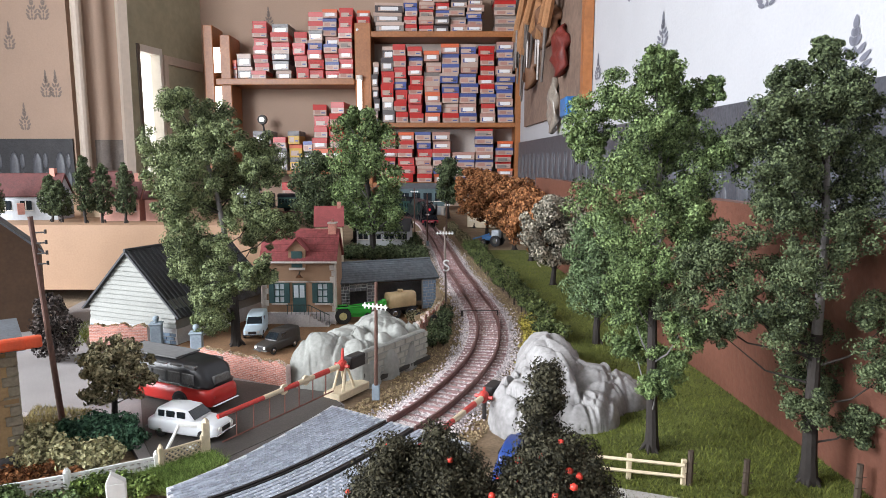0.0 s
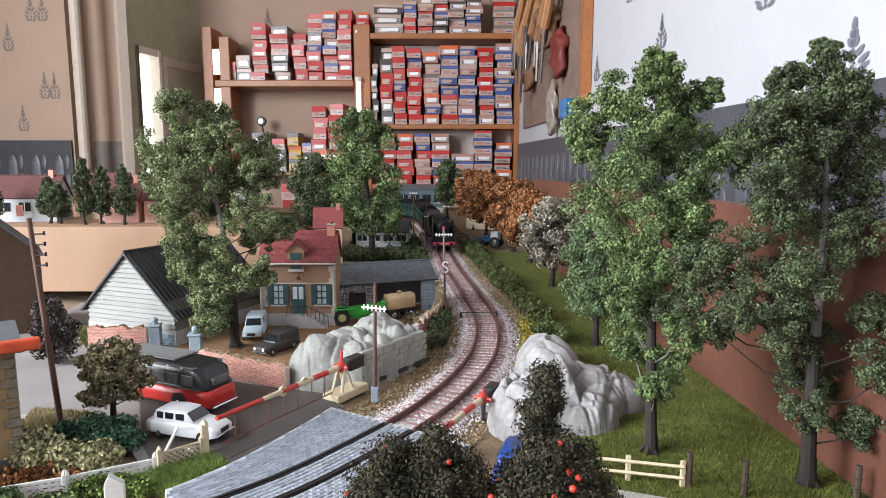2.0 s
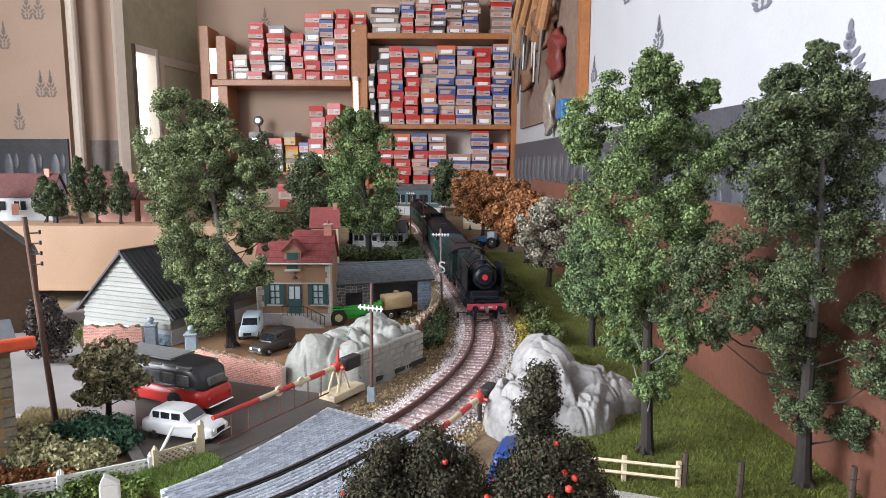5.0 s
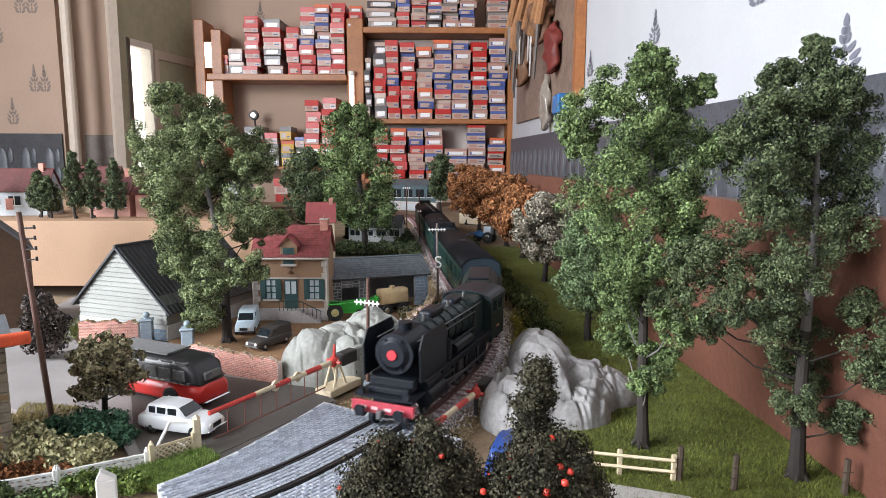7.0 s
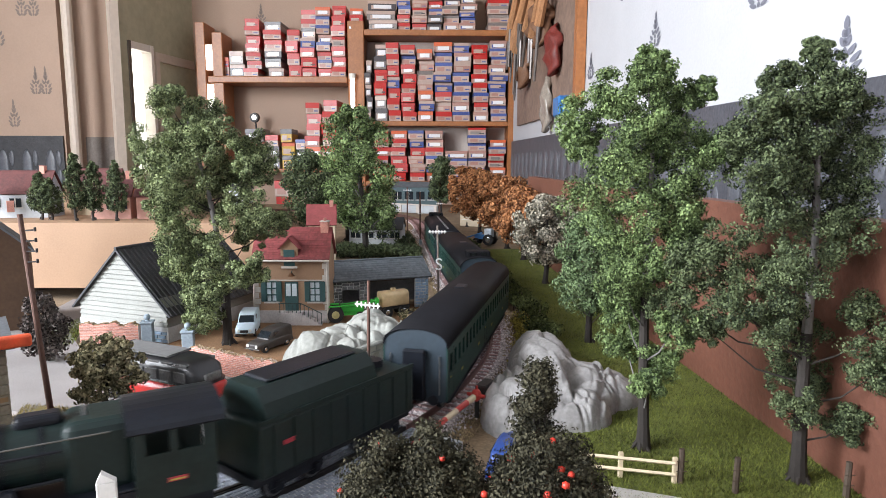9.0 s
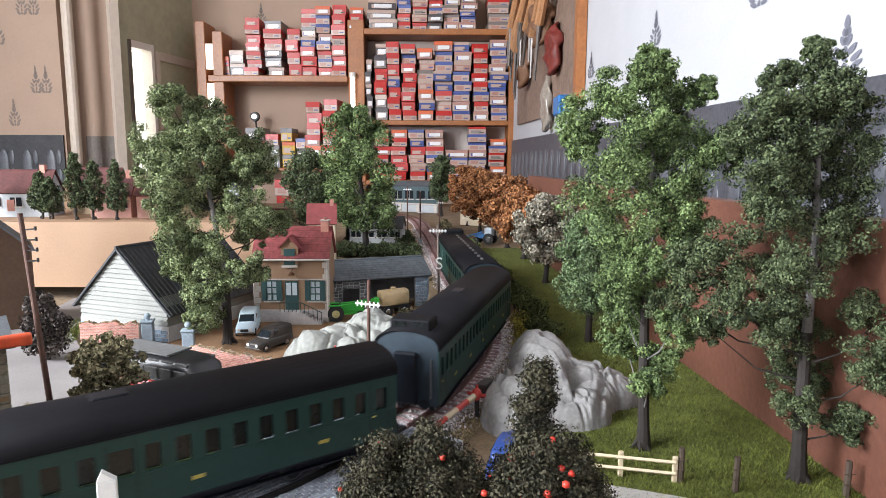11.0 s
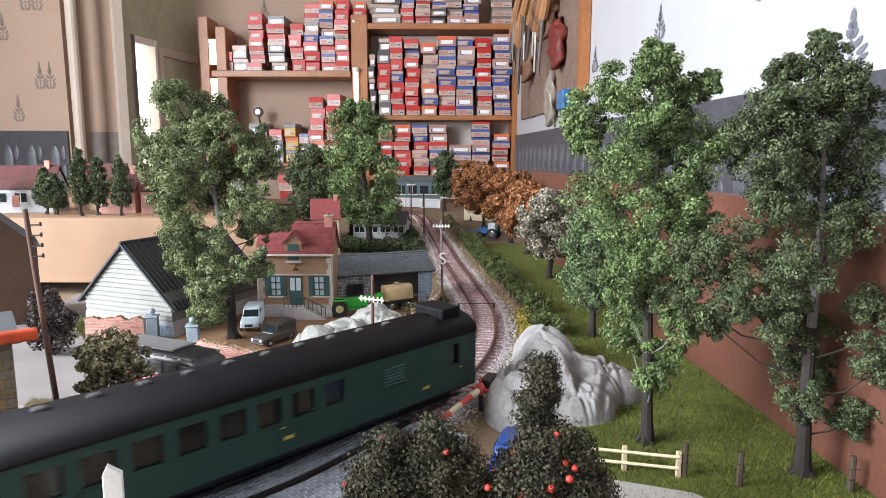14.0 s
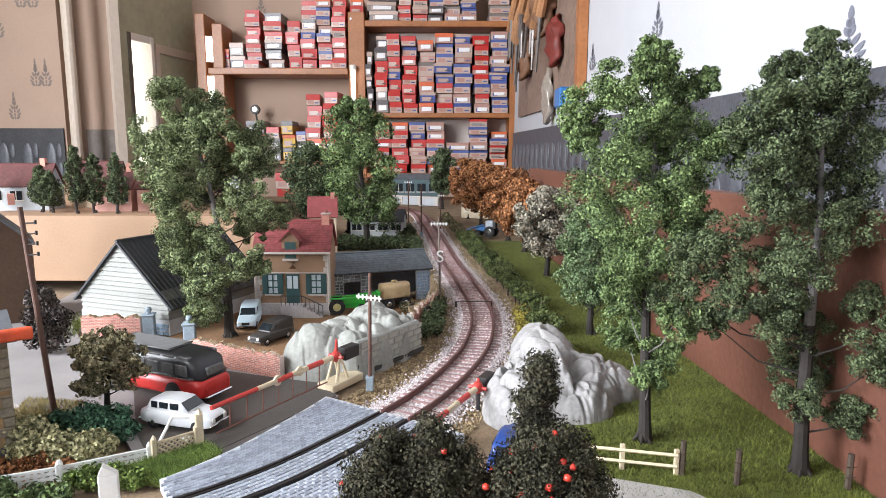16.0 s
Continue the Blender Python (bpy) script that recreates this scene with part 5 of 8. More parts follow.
saloon("car", pose(0.0345, 0.262, 0.0008, 0, 0, 70), mat("car_blue", (0.02, 0.055, 0.22), 0.35, vary=0.1), "blue car waiting behind the berry bush", 0.9)


def bus():
    """Rounded coach of the fifties: red below, black above. Front towards +x."""
    ob = thing("bus", pose(-0.1560, 0.3480, 0.0013, 0, 0, 155) @ Matrix.Scale(0.87, 4), "red and black rounded vintage coach on the road", "bus")
    red = mat("bus_red", (0.50, 0.025, 0.02), 0.35, vary=0.08, scale=60, bump=0)
    blk = mat("bus_black", (0.018, 0.018, 0.02), 0.35, vary=0.2, scale=60, bump=0)
    low = [(-0.047, 0.0095, 0.006, 0.014), (-0.0455, 0.012, 0.0045, 0.0158), (-0.041, 0.0138, 0.004, 0.0165), (-0.02, 0.0142, 0.004, 0.0165), (0.03, 0.0142, 0.004, 0.0165), (0.042, 0.0138, 0.004, 0.0163), (0.047, 0.012, 0.005, 0.015)]
    part("lower_body", loft([ring(x, w, a, b, 0.4, 5) for x, w, a, b in low]), red, ob, "glossy red lower body", True)
    up = [(-0.0455, 0.0085, 0.0150, 0.0195), (-0.044, 0.0115, 0.0150, 0.0240), (-0.040, 0.0130, 0.0150, 0.0280), (-0.033, 0.0136, 0.0150, 0.0303), (-0.02, 0.0138, 0.0150, 0.0310), (0.03, 0.0138, 0.0150, 0.0308), (0.040, 0.0130, 0.0150, 0.0285), (0.0455, 0.0115, 0.0150, 0.020)]
    part("upper_body", loft([ring(x, w, a, b, 0.45, 5, 0.06) for x, w, a, b in up]), blk, ob, "black upper body and roof", True)
    g = mat("bus_window", (0.12, 0.12, 0.12), 0.15, vary=0.3, scale=150, bump=0)
    for sd in (-1, 1):
        for i in range(6):
            x = -0.031 + i * 0.0118
            part("side_window", B(x - 0.0050, x + 0.0050, min(sd * 0.0128, sd * 0.01395), max(sd * 0.0128, sd * 0.01395), 0.0178, 0.0248, 0.0005), g, ob)
            part("roof_light", B(x - 0.0048, x + 0.0048, min(sd * 0.009, sd * 0.0122), max(sd * 0.009, sd * 0.0122), 0.0268, 0.0292, 0.0004), g, ob)
        for x in (-0.024, 0.030):
            wheel(ob, x, sd * 0.0128, 0.0056, 0.0036)
            part("wheel_arch", C((x, sd * 0.0100, 0.0062), (x, sd * 0.01430, 0.0062), 0.0068, None, 20), blk, ob)
    part("rear_window", B(-0.0462, -0.0430, -0.0068, 0.0068, 0.0176, 0.0228, 0.0010, 2), g, ob, "wide rear window")
    part("bumper", B(-0.0490, -0.0468, -0.0105, 0.0105, 0.0045, 0.0062, 0.0006), M_CHROME, ob)
    part("roof_rack", B(-0.018, 0.034, -0.0098, 0.0098, 0.0311, 0.0321, 0.0003), mat("grey_canvas", (0.16, 0.16, 0.16), 0.8, vary=0.15), ob, "grey canvas sliding roof")
    for k in (-0.0175, 0.033):
        part("roof_bow", B(k - 0.0004, k + 0.0004, -0.0098, 0.0098, 0.0321, 0.0323), blk, ob)
    for sd in (-1, 1):
        part("tail_light", C((-0.0468, sd * 0.0085, 0.0105), (-0.0476, sd * 0.0085, 0.0105), 0.0008, None, 8), M_RED, ob)
    part("waist_trim", B(-0.040, 0.042, -0.01425, 0.01425, 0.0163, 0.0168), M_CHROME, ob)


bus()


def tractor():
    ob = thing("tractor", pose(-0.0770, 0.525, 0.0002, 0, 0, 12) @ Matrix.Scale(0.8, 4), "bright green tractor with front loader arm", "tractor")
    gr = mat("tractor_green", (0.04, 0.42, 0.05), 0.45, vary=0.1)
    part("bonnet", B(-0.004, 0.020, -0.0035, 0.0035, 0.0095, 0.0165, 0.0012, 2), gr, ob)
    part("chassis", B(-0.014, 0.020, -0.002, 0.002, 0.006, 0.0095), gr, ob)
    part("seat", B(-0.013, -0.008, -0.003, 0.003, 0.0130, 0.0150, 0.0006), M_BLACK, ob)
    part("steering_wheel", C((-0.005, 0, 0.0185), (-0.0055, 0, 0.0188), 0.0022, None, 12), M_BLACK, ob)
    part("exhaust", C((0.012, 0.0, 0.0165), (0.012, 0.0, 0.0215), 0.0005, None, 6), M_BLACK, ob)
    for sd in (-1, 1):
        wheel(ob, -0.010, sd * 0.0065, 0.0085, 0.0038, mat("rim_yellow", (0.5, 0.45, 0.2), 0.5))
        wheel(ob, 0.016, sd * 0.0055, 0.0050, 0.0026, mat("rim_yellow", (0.5, 0.45, 0.2), 0.5))
        part("mudguard", B(-0.017, -0.003, min(sd * 0.004, sd * 0.0088), max(sd * 0.004, sd * 0.0088), 0.0168, 0.0176, 0.0003), gr, ob)
        part("loader_arm", C((-0.004, sd * 0.005, 0.0165), (0.033, sd * 0.004, 0.0205), 0.0009, None, 6), gr, ob, "green loader arm")
    part("bucket", B(0.032, 0.036, -0.006, 0.006, 0.0175, 0.0225, 0.0004), gr, ob)


def tank_cart():
    ob = thing("tank_wagon", pose(-0.0375, 0.545, 0.0, 0, 0, 30), "yellow cream tanker trailer under the shed roof", "trailer")
    ye = mat("tank_yellow", (0.62, 0.46, 0.26), 0.45, vary=0.12)
    part("tank", loft([ring(x, w, a, b, 0.6, 6) for x, w, a, b in ((-0.0135, 0.004, 0.012, 0.020), (-0.0125, 0.0065, 0.0095, 0.0225), (0.0125, 0.0065, 0.0095, 0.0225), (0.0135, 0.004, 0.012, 0.020))]), ye, ob, "", True)
    part("hatch", C((0, 0, 0.0222), (0, 0, 0.0245), 0.0028, 0.0024, 12), ye, ob)
    part("chassis", B(-0.015, 0.015, -0.004, 0.004, 0.0065, 0.0092), M_BLACK, ob)
    for x in (-0.008, 0.008):
        for sd in (-1, 1):
            wheel(ob, x, sd * 0.0058, 0.0048, 0.0024)
    cart = thing("hay_cart", pose(-0.0135, 0.512, 0, 0, 0, 60), "old wooden cart with raised shafts on weeds", "cart")
    wd = mat("cart_wood", (0.42, 0.33, 0.21), 0.8, vary=0.2)
    part("bed", B(-0.010, 0.008, -0.0055, 0.0055, 0.0058, 0.0072), wd, cart)
    for sd in (-1, 1):
        part("side_board", B(-0.010, 0.008, sd * 0.0055 - 0.0004, sd * 0.0055 + 0.0004, 0.0073, 0.0100), wd, cart)
        part("shaft", C((0.008, sd * 0.003, 0.006), (0.022, sd * 0.003, 0.0205), 0.0005, None, 6), wd, cart)
        wheel(cart, -0.001, sd * 0.0072, 0.0055, 0.0012, wd)


tractor()
tank_cart()


def blue_tractor():
    ob = thing("tractor", pose(0.080, 1.022, 0.0, 0, 0, 150), "small blue tractor with pale cab in the meadow", "tractor")
    bl = mat("tractor_blue", (0.05, 0.17, 0.40), 0.5, vary=0.1)
    part("bonnet", B(0.0, 0.017, -0.0045, 0.0045, 0.009, 0.0165, 0.001), bl, ob)
    part("cab", B(-0.014, -0.001, -0.006, 0.006, 0.013, 0.0265, 0.001), mat("cab_pale", (0.5, 0.55, 0.6), 0.4), ob)
    part("boom", C((0.002, 0.006, 0.02), (0.032, 0.006, 0.010), 0.0012, None, 6), bl, ob)
    for sd in (-1, 1):
        wheel(ob, -0.009, sd * 0.007, 0.009, 0.004)
        wheel(ob, 0.013, sd * 0.006, 0.0055, 0.003)


blue_tractor()

# ---------------------------------------------------------------- plants
def leaf_mat(name, dark, light, rough=0.8):
    m = mat(name, tuple(0.85 * c for c in dark), rough, vary=0.35, scale=60, fine=6, bump=0.0, tint=tuple(1.25 * c for c in light), island=0.75, spec=0.25)
    return m


M_LEAF = leaf_mat("leaf_green", (0.050, 0.080, 0.034), (0.185, 0.255, 0.10))
M_LEAF_DARK = leaf_mat("leaf_dark", (0.030, 0.045, 0.023), (0.115, 0.145, 0.07))
M_LEAF_OLIVE = leaf_mat("leaf_olive", (0.10, 0.095, 0.045), (0.34, 0.30, 0.18))
M_LEAF_GREY = leaf_mat("leaf_grey", (0.10, 0.10, 0.075), (0.42, 0.38, 0.30))
M_LEAF_RUST = leaf_mat("leaf_rust", (0.14, 0.05, 0.02), (0.42, 0.19, 0.08))
M_LEAF_BUSH = leaf_mat("leaf_bush", (0.020, 0.020, 0.012), (0.065, 0.060, 0.036))
M_LEAF_BRIGHT = leaf_mat("leaf_bright", (0.07, 0.12, 0.03), (0.22, 0.30, 0.08))
M_LEAF_PALE = leaf_mat("leaf_pale", (0.22, 0.22, 0.10), (0.55, 0.52, 0.30))
M_LEAF_BLUE = leaf_mat("leaf_blue", (0.03, 0.08, 0.055), (0.09, 0.19, 0.11))
M_BARK = mat("dark_bark", (0.024, 0.019, 0.016), 0.85, vary=0.3, scale=80, bump=0.5)
M_TWIG = mat("grey_twig", (0.16, 0.15, 0.145), 0.7, vary=0.25, scale=100)


def leaves(name, centres, radii, per, size, material, parent, seed, squash=0.85, fill=0.55):
    """Small folded leaves scattered through round clumps; one object."""
    r = np.random.RandomState(seed)
    c = np.repeat(np.asarray(centres, float), per, axis=0)
    rad = np.repeat(np.asarray(radii, float), per)
    n = len(c)
    d = r.normal(size=(n, 3))
    d /= np.linalg.norm(d, axis=1)[:, None]
    # each clump is knobbly: its radius swells and sinks with the direction
    ax = np.repeat(r.normal(size=(len(radii), 3)) * 4.5, per, axis=0)
    bx = np.repeat(r.normal(size=(len(radii), 3)) * 3.2, per, axis=0)
    knob = 1 + 0.15 * np.sin((ax * d).sum(1)) + 0.12 * np.sin((bx * d).sum(1) + 2)
    rr = rad * knob * (fill + (1.04 - fill) * r.uniform(size=n) ** 0.6)
    e = d.copy()
    e[:, 2] *= squash
    p = c + e * rr[:, None]
    p[:, 2] = np.maximum(p[:, 2], 0.0006)
    nn = d + r.normal(size=(n, 3)) * 0.45
    nn /= np.linalg.norm(nn, axis=1)[:, None]
    u = np.cross(nn, r.normal(size=(n, 3)))
    u /= np.linalg.norm(u, axis=1)[:, None] + 1e-9
    w = np.cross(nn, u)
    s = (size * r.uniform(0.6, 1.35, n))[:, None]
    v = np.stack([p - u * s, p - w * s * 0.6 + nn * s * 0.35, p + u * s, p + w * s * 0.6 + nn * s * 0.35], 1).reshape(-1, 3)
    i = np.arange(n) * 4
    f = np.concatenate([np.stack([i, i + 1, i + 2], 1), np.stack([i, i + 2, i + 3], 1)])
    me = bpy.data.meshes.new(name)
    me.vertices.add(len(v))
    me.vertices.foreach_set("co", v.astype(np.float32).ravel())
    me.loops.add(f.size)
    me.loops.foreach_set("vertex_index", f.astype(np.int32).ravel())
    me.polygons.add(len(f))
    me.polygons.foreach_set("loop_start", np.arange(0, f.size, 3, dtype=np.int32))
    me.polygons.foreach_set("loop_total", np.full(len(f), 3, dtype=np.int32))
    me.update()
    me.validate()
    me.materials.append(material)
    ob = new(name, me)
    ob.parent = parent
    return ob


def tree(x, y, z, h, profile, leaf, label, seed, clumps=40, per=420, size=0.0011, clump=0.008, trunk=0.0028, lean=(0, 0), group="", limb=M_TWIG, category="tree", name="tree", fill=0.5, uneven=0.12):
    """profile: (height share, radius) pairs for the crown's outline; lean shifts the crown's top."""
    ob = thing(name, at_xy(x, y, z), label, category, group)
    r = random.Random(seed)
    hs = [a for a, b in profile]
    rs = [b for a, b in profile]
    cs, rad = [], []
    bm = bmesh.new()
    pts = [Vector((lean[0] * t + 0.002 * math.sin(seed + 5 * t), lean[1] * t, h * t)) for t in (0, 0.12, 0.3, 0.5, 0.7, 0.9)]
    pts[0].z = -0.002
    rads = [trunk * 1.25, trunk, trunk * 0.85, trunk * 0.6, trunk * 0.35, trunk * 0.12]
    for a, b, r0, r1 in zip(pts[:-1], pts[1:], rads[:-1], rads[1:]):
        cyl(bm, a, b, r0, r1, 9)
    for i in range(5):
        a = i * 1.257 + seed
        cyl(bm, (trunk * 0.6 * math.cos(a), trunk * 0.6 * math.sin(a), 0.003), (trunk * 1.9 * math.cos(a), trunk * 1.9 * math.sin(a), -0.001), trunk * 0.4, trunk * 0.15, 6)
    part("trunk", bm, M_BARK, ob, "dark brown trunk")
    lb = bmesh.new()
    for i in range(clumps):
        t = hs[0] + (hs[-1] - hs[0]) * ((i + r.random()) / clumps)
        R = float(np.interp(t, hs, rs))
        a = i * 2.39996 + r.uniform(-0.5, 0.5)
        R *= 1 + uneven * (math.sin(3 * a + 17 * t + seed) + math.sin(2 * a - 29 * t + 2 * seed))
        q = R * (r.random() ** 0.38)
        base = Vector((lean[0] * t, lean[1] * t, h * t))
        c = base + Vector((q * math.cos(a), q * math.sin(a), r.uniform(-0.3, 0.3) * clump))
        cs.append(c)
        rad.append(clump * r.uniform(0.6, 1.15) * min(1.0, 0.35 + R / max(rs)))
        if i % 2 == 0:
            t0 = max(0.12, t - 0.14)
            cyl(lb, (lean[0] * t0, lean[1] * t0, h * t0), c, trunk * 0.22, trunk * 0.07, 5)
    part("branchwork", lb, limb, ob, "thin grey branches")
    leaves("crown", cs, rad, per, size, leaf, ob, seed, fill=fill)
    return ob


def bough_tree(x, y, h, boughs, leaf, label, seed, per, size, trunk, depth, bare, top=(0, 0), knots=7, limb=M_TWIG, swell=1.0):
    """A tall tree whose limbs each carry one mass of foliage: boughs are (out, up, radius) in millimetres from the foot."""
    ob = thing("tree", at_xy(x, y), label, "tree", "tall trees")
    r = random.Random(seed)
    marks = [0.0, 0.06, 0.2, bare, 0.6, 0.8, 0.95]
    pts = [Vector((top[0] * t * t + 0.0012 * math.sin(seed + 7 * t), top[1] * t * t, h * t)) for t in marks]
    pts[0].z = -0.002
    rads = [trunk * 1.45, trunk * 1.05, trunk * 0.9, trunk * 0.72, trunk * 0.5, trunk * 0.3, trunk * 0.1]
    bm, up = bmesh.new(), bmesh.new()
    for i in range(6):
        cyl(bm if i < 3 else up, pts[i], pts[i + 1], rads[i], rads[i + 1], 10)
    for i in range(6):
        a = i * 1.047 + seed
        cyl(bm, (trunk * 0.6 * math.cos(a), trunk * 0.6 * math.sin(a), 0.004), (trunk * 2.2 * math.cos(a), trunk * 2.2 * math.sin(a), -0.001), trunk * 0.45, trunk * 0.15, 6)
    part("trunk", bm, M_BARK, ob, "dark brown trunk")
    part("upper_trunk", up, M_TWIG, ob, "silvery grey upper trunk")
    lb = bmesh.new()
    cs, rad = [], []
    r.seed(seed)
    for k, (ox, oz, br) in enumerate(boughs):
        ox, oz, br = ox / 1000, oz / 1000, br * swell / 1000
        oy = depth * math.sin(k * 2.4 + seed) * r.uniform(0.5, 1.0) * min(1.0, 2.2 * (1 - oz / h) + 0.15)
        t = max(0.1, oz / h - 0.12)
        foot = Vector((top[0] * t * t, top[1] * t * t, h * t))
        tip = Vector((ox, oy, oz))
        bend = foot.lerp(tip, 0.5) + Vector((0, 0, -0.12 * (tip - foot).length))
        cyl(lb, foot, bend, trunk * 0.18, trunk * 0.12, 6)
        cyl(lb, bend, tip, trunk * 0.12, trunk * 0.05, 6)
        for q in range(knots):
            d = Vector((r.gauss(0, 1), r.gauss(0, 1), r.gauss(0, 0.8))).normalized()
            cs.append(tip + d * br * 1.12 * r.random() ** 0.45)
            rad.append(br * r.uniform(0.24, 0.42))
    part("branchwork", lb, limb, ob, "thin branches")
    leaves("crown", cs, rad, per, size, leaf, ob, seed, fill=0.45, squash=0.85)
    return ob


TALL = [(-4, 179, 6), (-6, 170, 9), (-18, 164, 9), (6, 163, 9), (17, 165, 5), (-29, 155, 10), (-12, 153, 12), (6, 149, 11), (-32, 144, 7), (-21, 136, 12), (-5, 134, 11), (14, 137, 12), (27, 139, 8), (-22, 119, 13), (-2, 116, 12), (13, 119, 11), (-11, 98, 11), (6, 99, 11), (21, 100, 11), (-15, 80, 10), (2, 83, 10), (-8, 65, 9), (5, 65, 8), (-5, 48, 9), (6, 43, 8), (-1, 35, 6)]
DARK = [(-7, 178, 4), (-7, 171, 6), (-18, 167, 6), (-1, 162, 8), (-12, 156, 9), (6, 154, 9), (-28, 153, 8), (15, 143, 10), (-18, 142, 10), (-33, 144, 7), (-2, 139, 10), (-29, 131, 9), (11, 128, 10), (-12, 123, 10), (-27, 116, 8), (17, 110, 10), (1, 107, 10), (-38, 101, 9), (-48, 93, 8), (-22, 93, 9), (-52, 77, 8), (-37, 81, 9), (-23, 74, 9), (-2, 86, 9), (14, 73, 9), (-40, 65, 6), (-5, 63, 9), (17, 56, 8), (6, 41, 9), (16, 30, 7), (-2, 35, 7)]
YARD = [(-32, 174, 14), (-16, 165, 15), (-3, 159, 11), (-46, 141, 18), (-24, 143, 19), (0, 148, 15), (20, 144, 15), (-44, 120, 15), (-23, 121, 19), (-1, 123, 18), (26, 128, 12), (-37, 100, 17), (-15, 101, 17), (21, 98, 16), (32, 89, 10), (-32, 77, 16), (-11, 73, 17), (12, 79, 11), (25, 60, 12), (-39, 56, 12), (-21, 50, 17), (-2, 48, 13), (-30, 28, 13), (-14, 26, 14)]
bough_tree(0.0975, 0.283, 0.182, TALL, M_LEAF, "tall green model tree with dense knobbly foliage", 21, 190, 0.00062, 0.0027, 0.024, 0.42, (-0.004, 0), 30, M_TWIG, 1.15)
bough_tree(0.155, 0.2525, 0.181, DARK, M_LEAF_DARK, "tall dark green model tree near the brown board", 22, 165, 0.00060, 0.0029, 0.022, 0.36, (-0.007, 0), 30, M_BARK, 1.28)
bough_tree(-0.153, 0.457, 0.186, YARD, leaf_mat("leaf_yard", (0.058, 0.080, 0.038), (0.25, 0.30, 0.145)), "tall green tree with open crown in the farm yard", 24, 260, 0.00080, 0.0032, 0.034, 0.30, (-0.028, 0), 28, M_BARK, 1.0)
tree(0.1165, 0.46, 0, 0.100, [(0.28, 0.016), (0.5, 0.027), (0.75, 0.024), (0.97, 0.008)], leaf_mat("leaf_spring", (0.05, 0.085, 0.04), (0.18, 0.25, 0.12)), "bright green model tree behind the tall pair", 23, 80, 300, 0.001, 0.009, 0.0025, (0.0, 0.0), "tall trees")
tree(-0.103, 0.93, 0, 0.212, [(0.17, 0.034), (0.26, 0.060), (0.44, 0.056), (0.58, 0.046), (0.74, 0.048), (0.86, 0.036), (0.98, 0.012)], M_LEAF, "tall dense green tree behind the shed", 25, 70, 380, 0.0019, 0.017, 0.0045, (-0.018, 0.0), "tall trees")
tree(-0.20, 1.02, 0, 0.145, [(0.2, 0.03), (0.4, 0.05), (0.65, 0.045), (0.9, 0.03), (0.98, 0.01)], M_LEAF_DARK, "dark green tree behind the station house", 26, 50, 300, 0.002, 0.018, 0.0045, (0, 0), "tall trees")
tree(-0.152, 1.08, 0, 0.15, [(0.2, 0.02), (0.4, 0.04), (0.65, 0.035), (0.98, 0.01)], M_LEAF, "green tree behind the tall yard trees", 27, 40, 300, 0.002, 0.016, 0.004, (0, 0), "tall trees")
tree(0.012, 1.55, 0, 0.142, [(0.3, 0.012), (0.55, 0.030), (0.8, 0.028), (0.98, 0.012)], M_LEAF_DARK, "far green tree before the shelves", 28, 30, 260, 0.0026, 0.014, 0.004)
tree(-0.167, 0.3110, 0, 0.0445, [(0.42, 0.012), (0.6, 0.0185), (0.8, 0.0165), (0.97, 0.008)], M_LEAF_OLIVE, "small round olive-brown tree beside the coach", 29, 70, 110, 0.0011, 0.0042, 0.0016, (0, 0), "", M_BARK)
tree(-0.262, 0.415, 0, 0.046, [(0.1, 0.010), (0.45, 0.016), (0.8, 0.012), (0.97, 0.006)], leaf_mat("leaf_plum", (0.03, 0.022, 0.022), (0.12, 0.10, 0.09)), "small dark plum coloured tree by the road", 30, 50, 110, 0.0012, 0.0050, 0.0016, (0, 0), "", M_BARK)
tree(0.122, 0.69, 0, 0.099, [(0.28, 0.018), (0.45, 0.034), (0.7, 0.035), (0.9, 0.022), (0.98, 0.01)], M_LEAF_GREY, "round grey-brown blossoming tree on the lawn", 31, 75, 190, 0.0017, 0.0095, 0.0028, (0, 0), "autumn trees", M_BARK)
for i, (x, y, h, rr) in enumerate(((0.120, 0.86, 0.098, 0.034), (0.112, 0.98, 0.108, 0.038), (0.104, 1.10, 0.113, 0.040), (0.085, 1.20, 0.118, 0.040), (0.066, 1.32, 0.122, 0.040))):
    tree(x, y, 0, h, [(0.25, rr * 0.5), (0.45, rr), (0.75, rr), (0.92, rr * 0.6), (0.98, rr * 0.25)], M_LEAF_RUST, "rust-brown autumn tree in a row along the board", 40 + i, 60, 170, 0.0024, 0.011, 0.003, (0, 0), "autumn trees", M_BARK)
# trees of the upper village
for i, (x, y, h, lf) in enumerate(((-0.357, 0.632, 0.068, M_LEAF_DARK), (-0.342, 0.637, 0.060, M_LEAF_DARK), (-0.317, 0.632, 0.060, M_LEAF_DARK), (-0.400, 0.645, 0.048, M_LEAF_DARK), (-0.388, 0.64, 0.042, M_LEAF_DARK), (-0.455, 0.64, 0.052, M_LEAF_DARK), (-0.300, 0.70, 0.072, M_LEAF_DARK), (-0.270, 0.645, 0.05, M_LEAF_DARK))):
    tree(x, y, DECK, h, [(0.18, 0.006), (0.38, 0.0105), (0.62, 0.0085), (0.82, 0.005), (0.97, 0.0015)], lf, "slim dark tree in the upper village", 60 + i, 70, 90, 0.0009, 0.0036, 0.0012, (0, 0), "village trees", M_BARK)


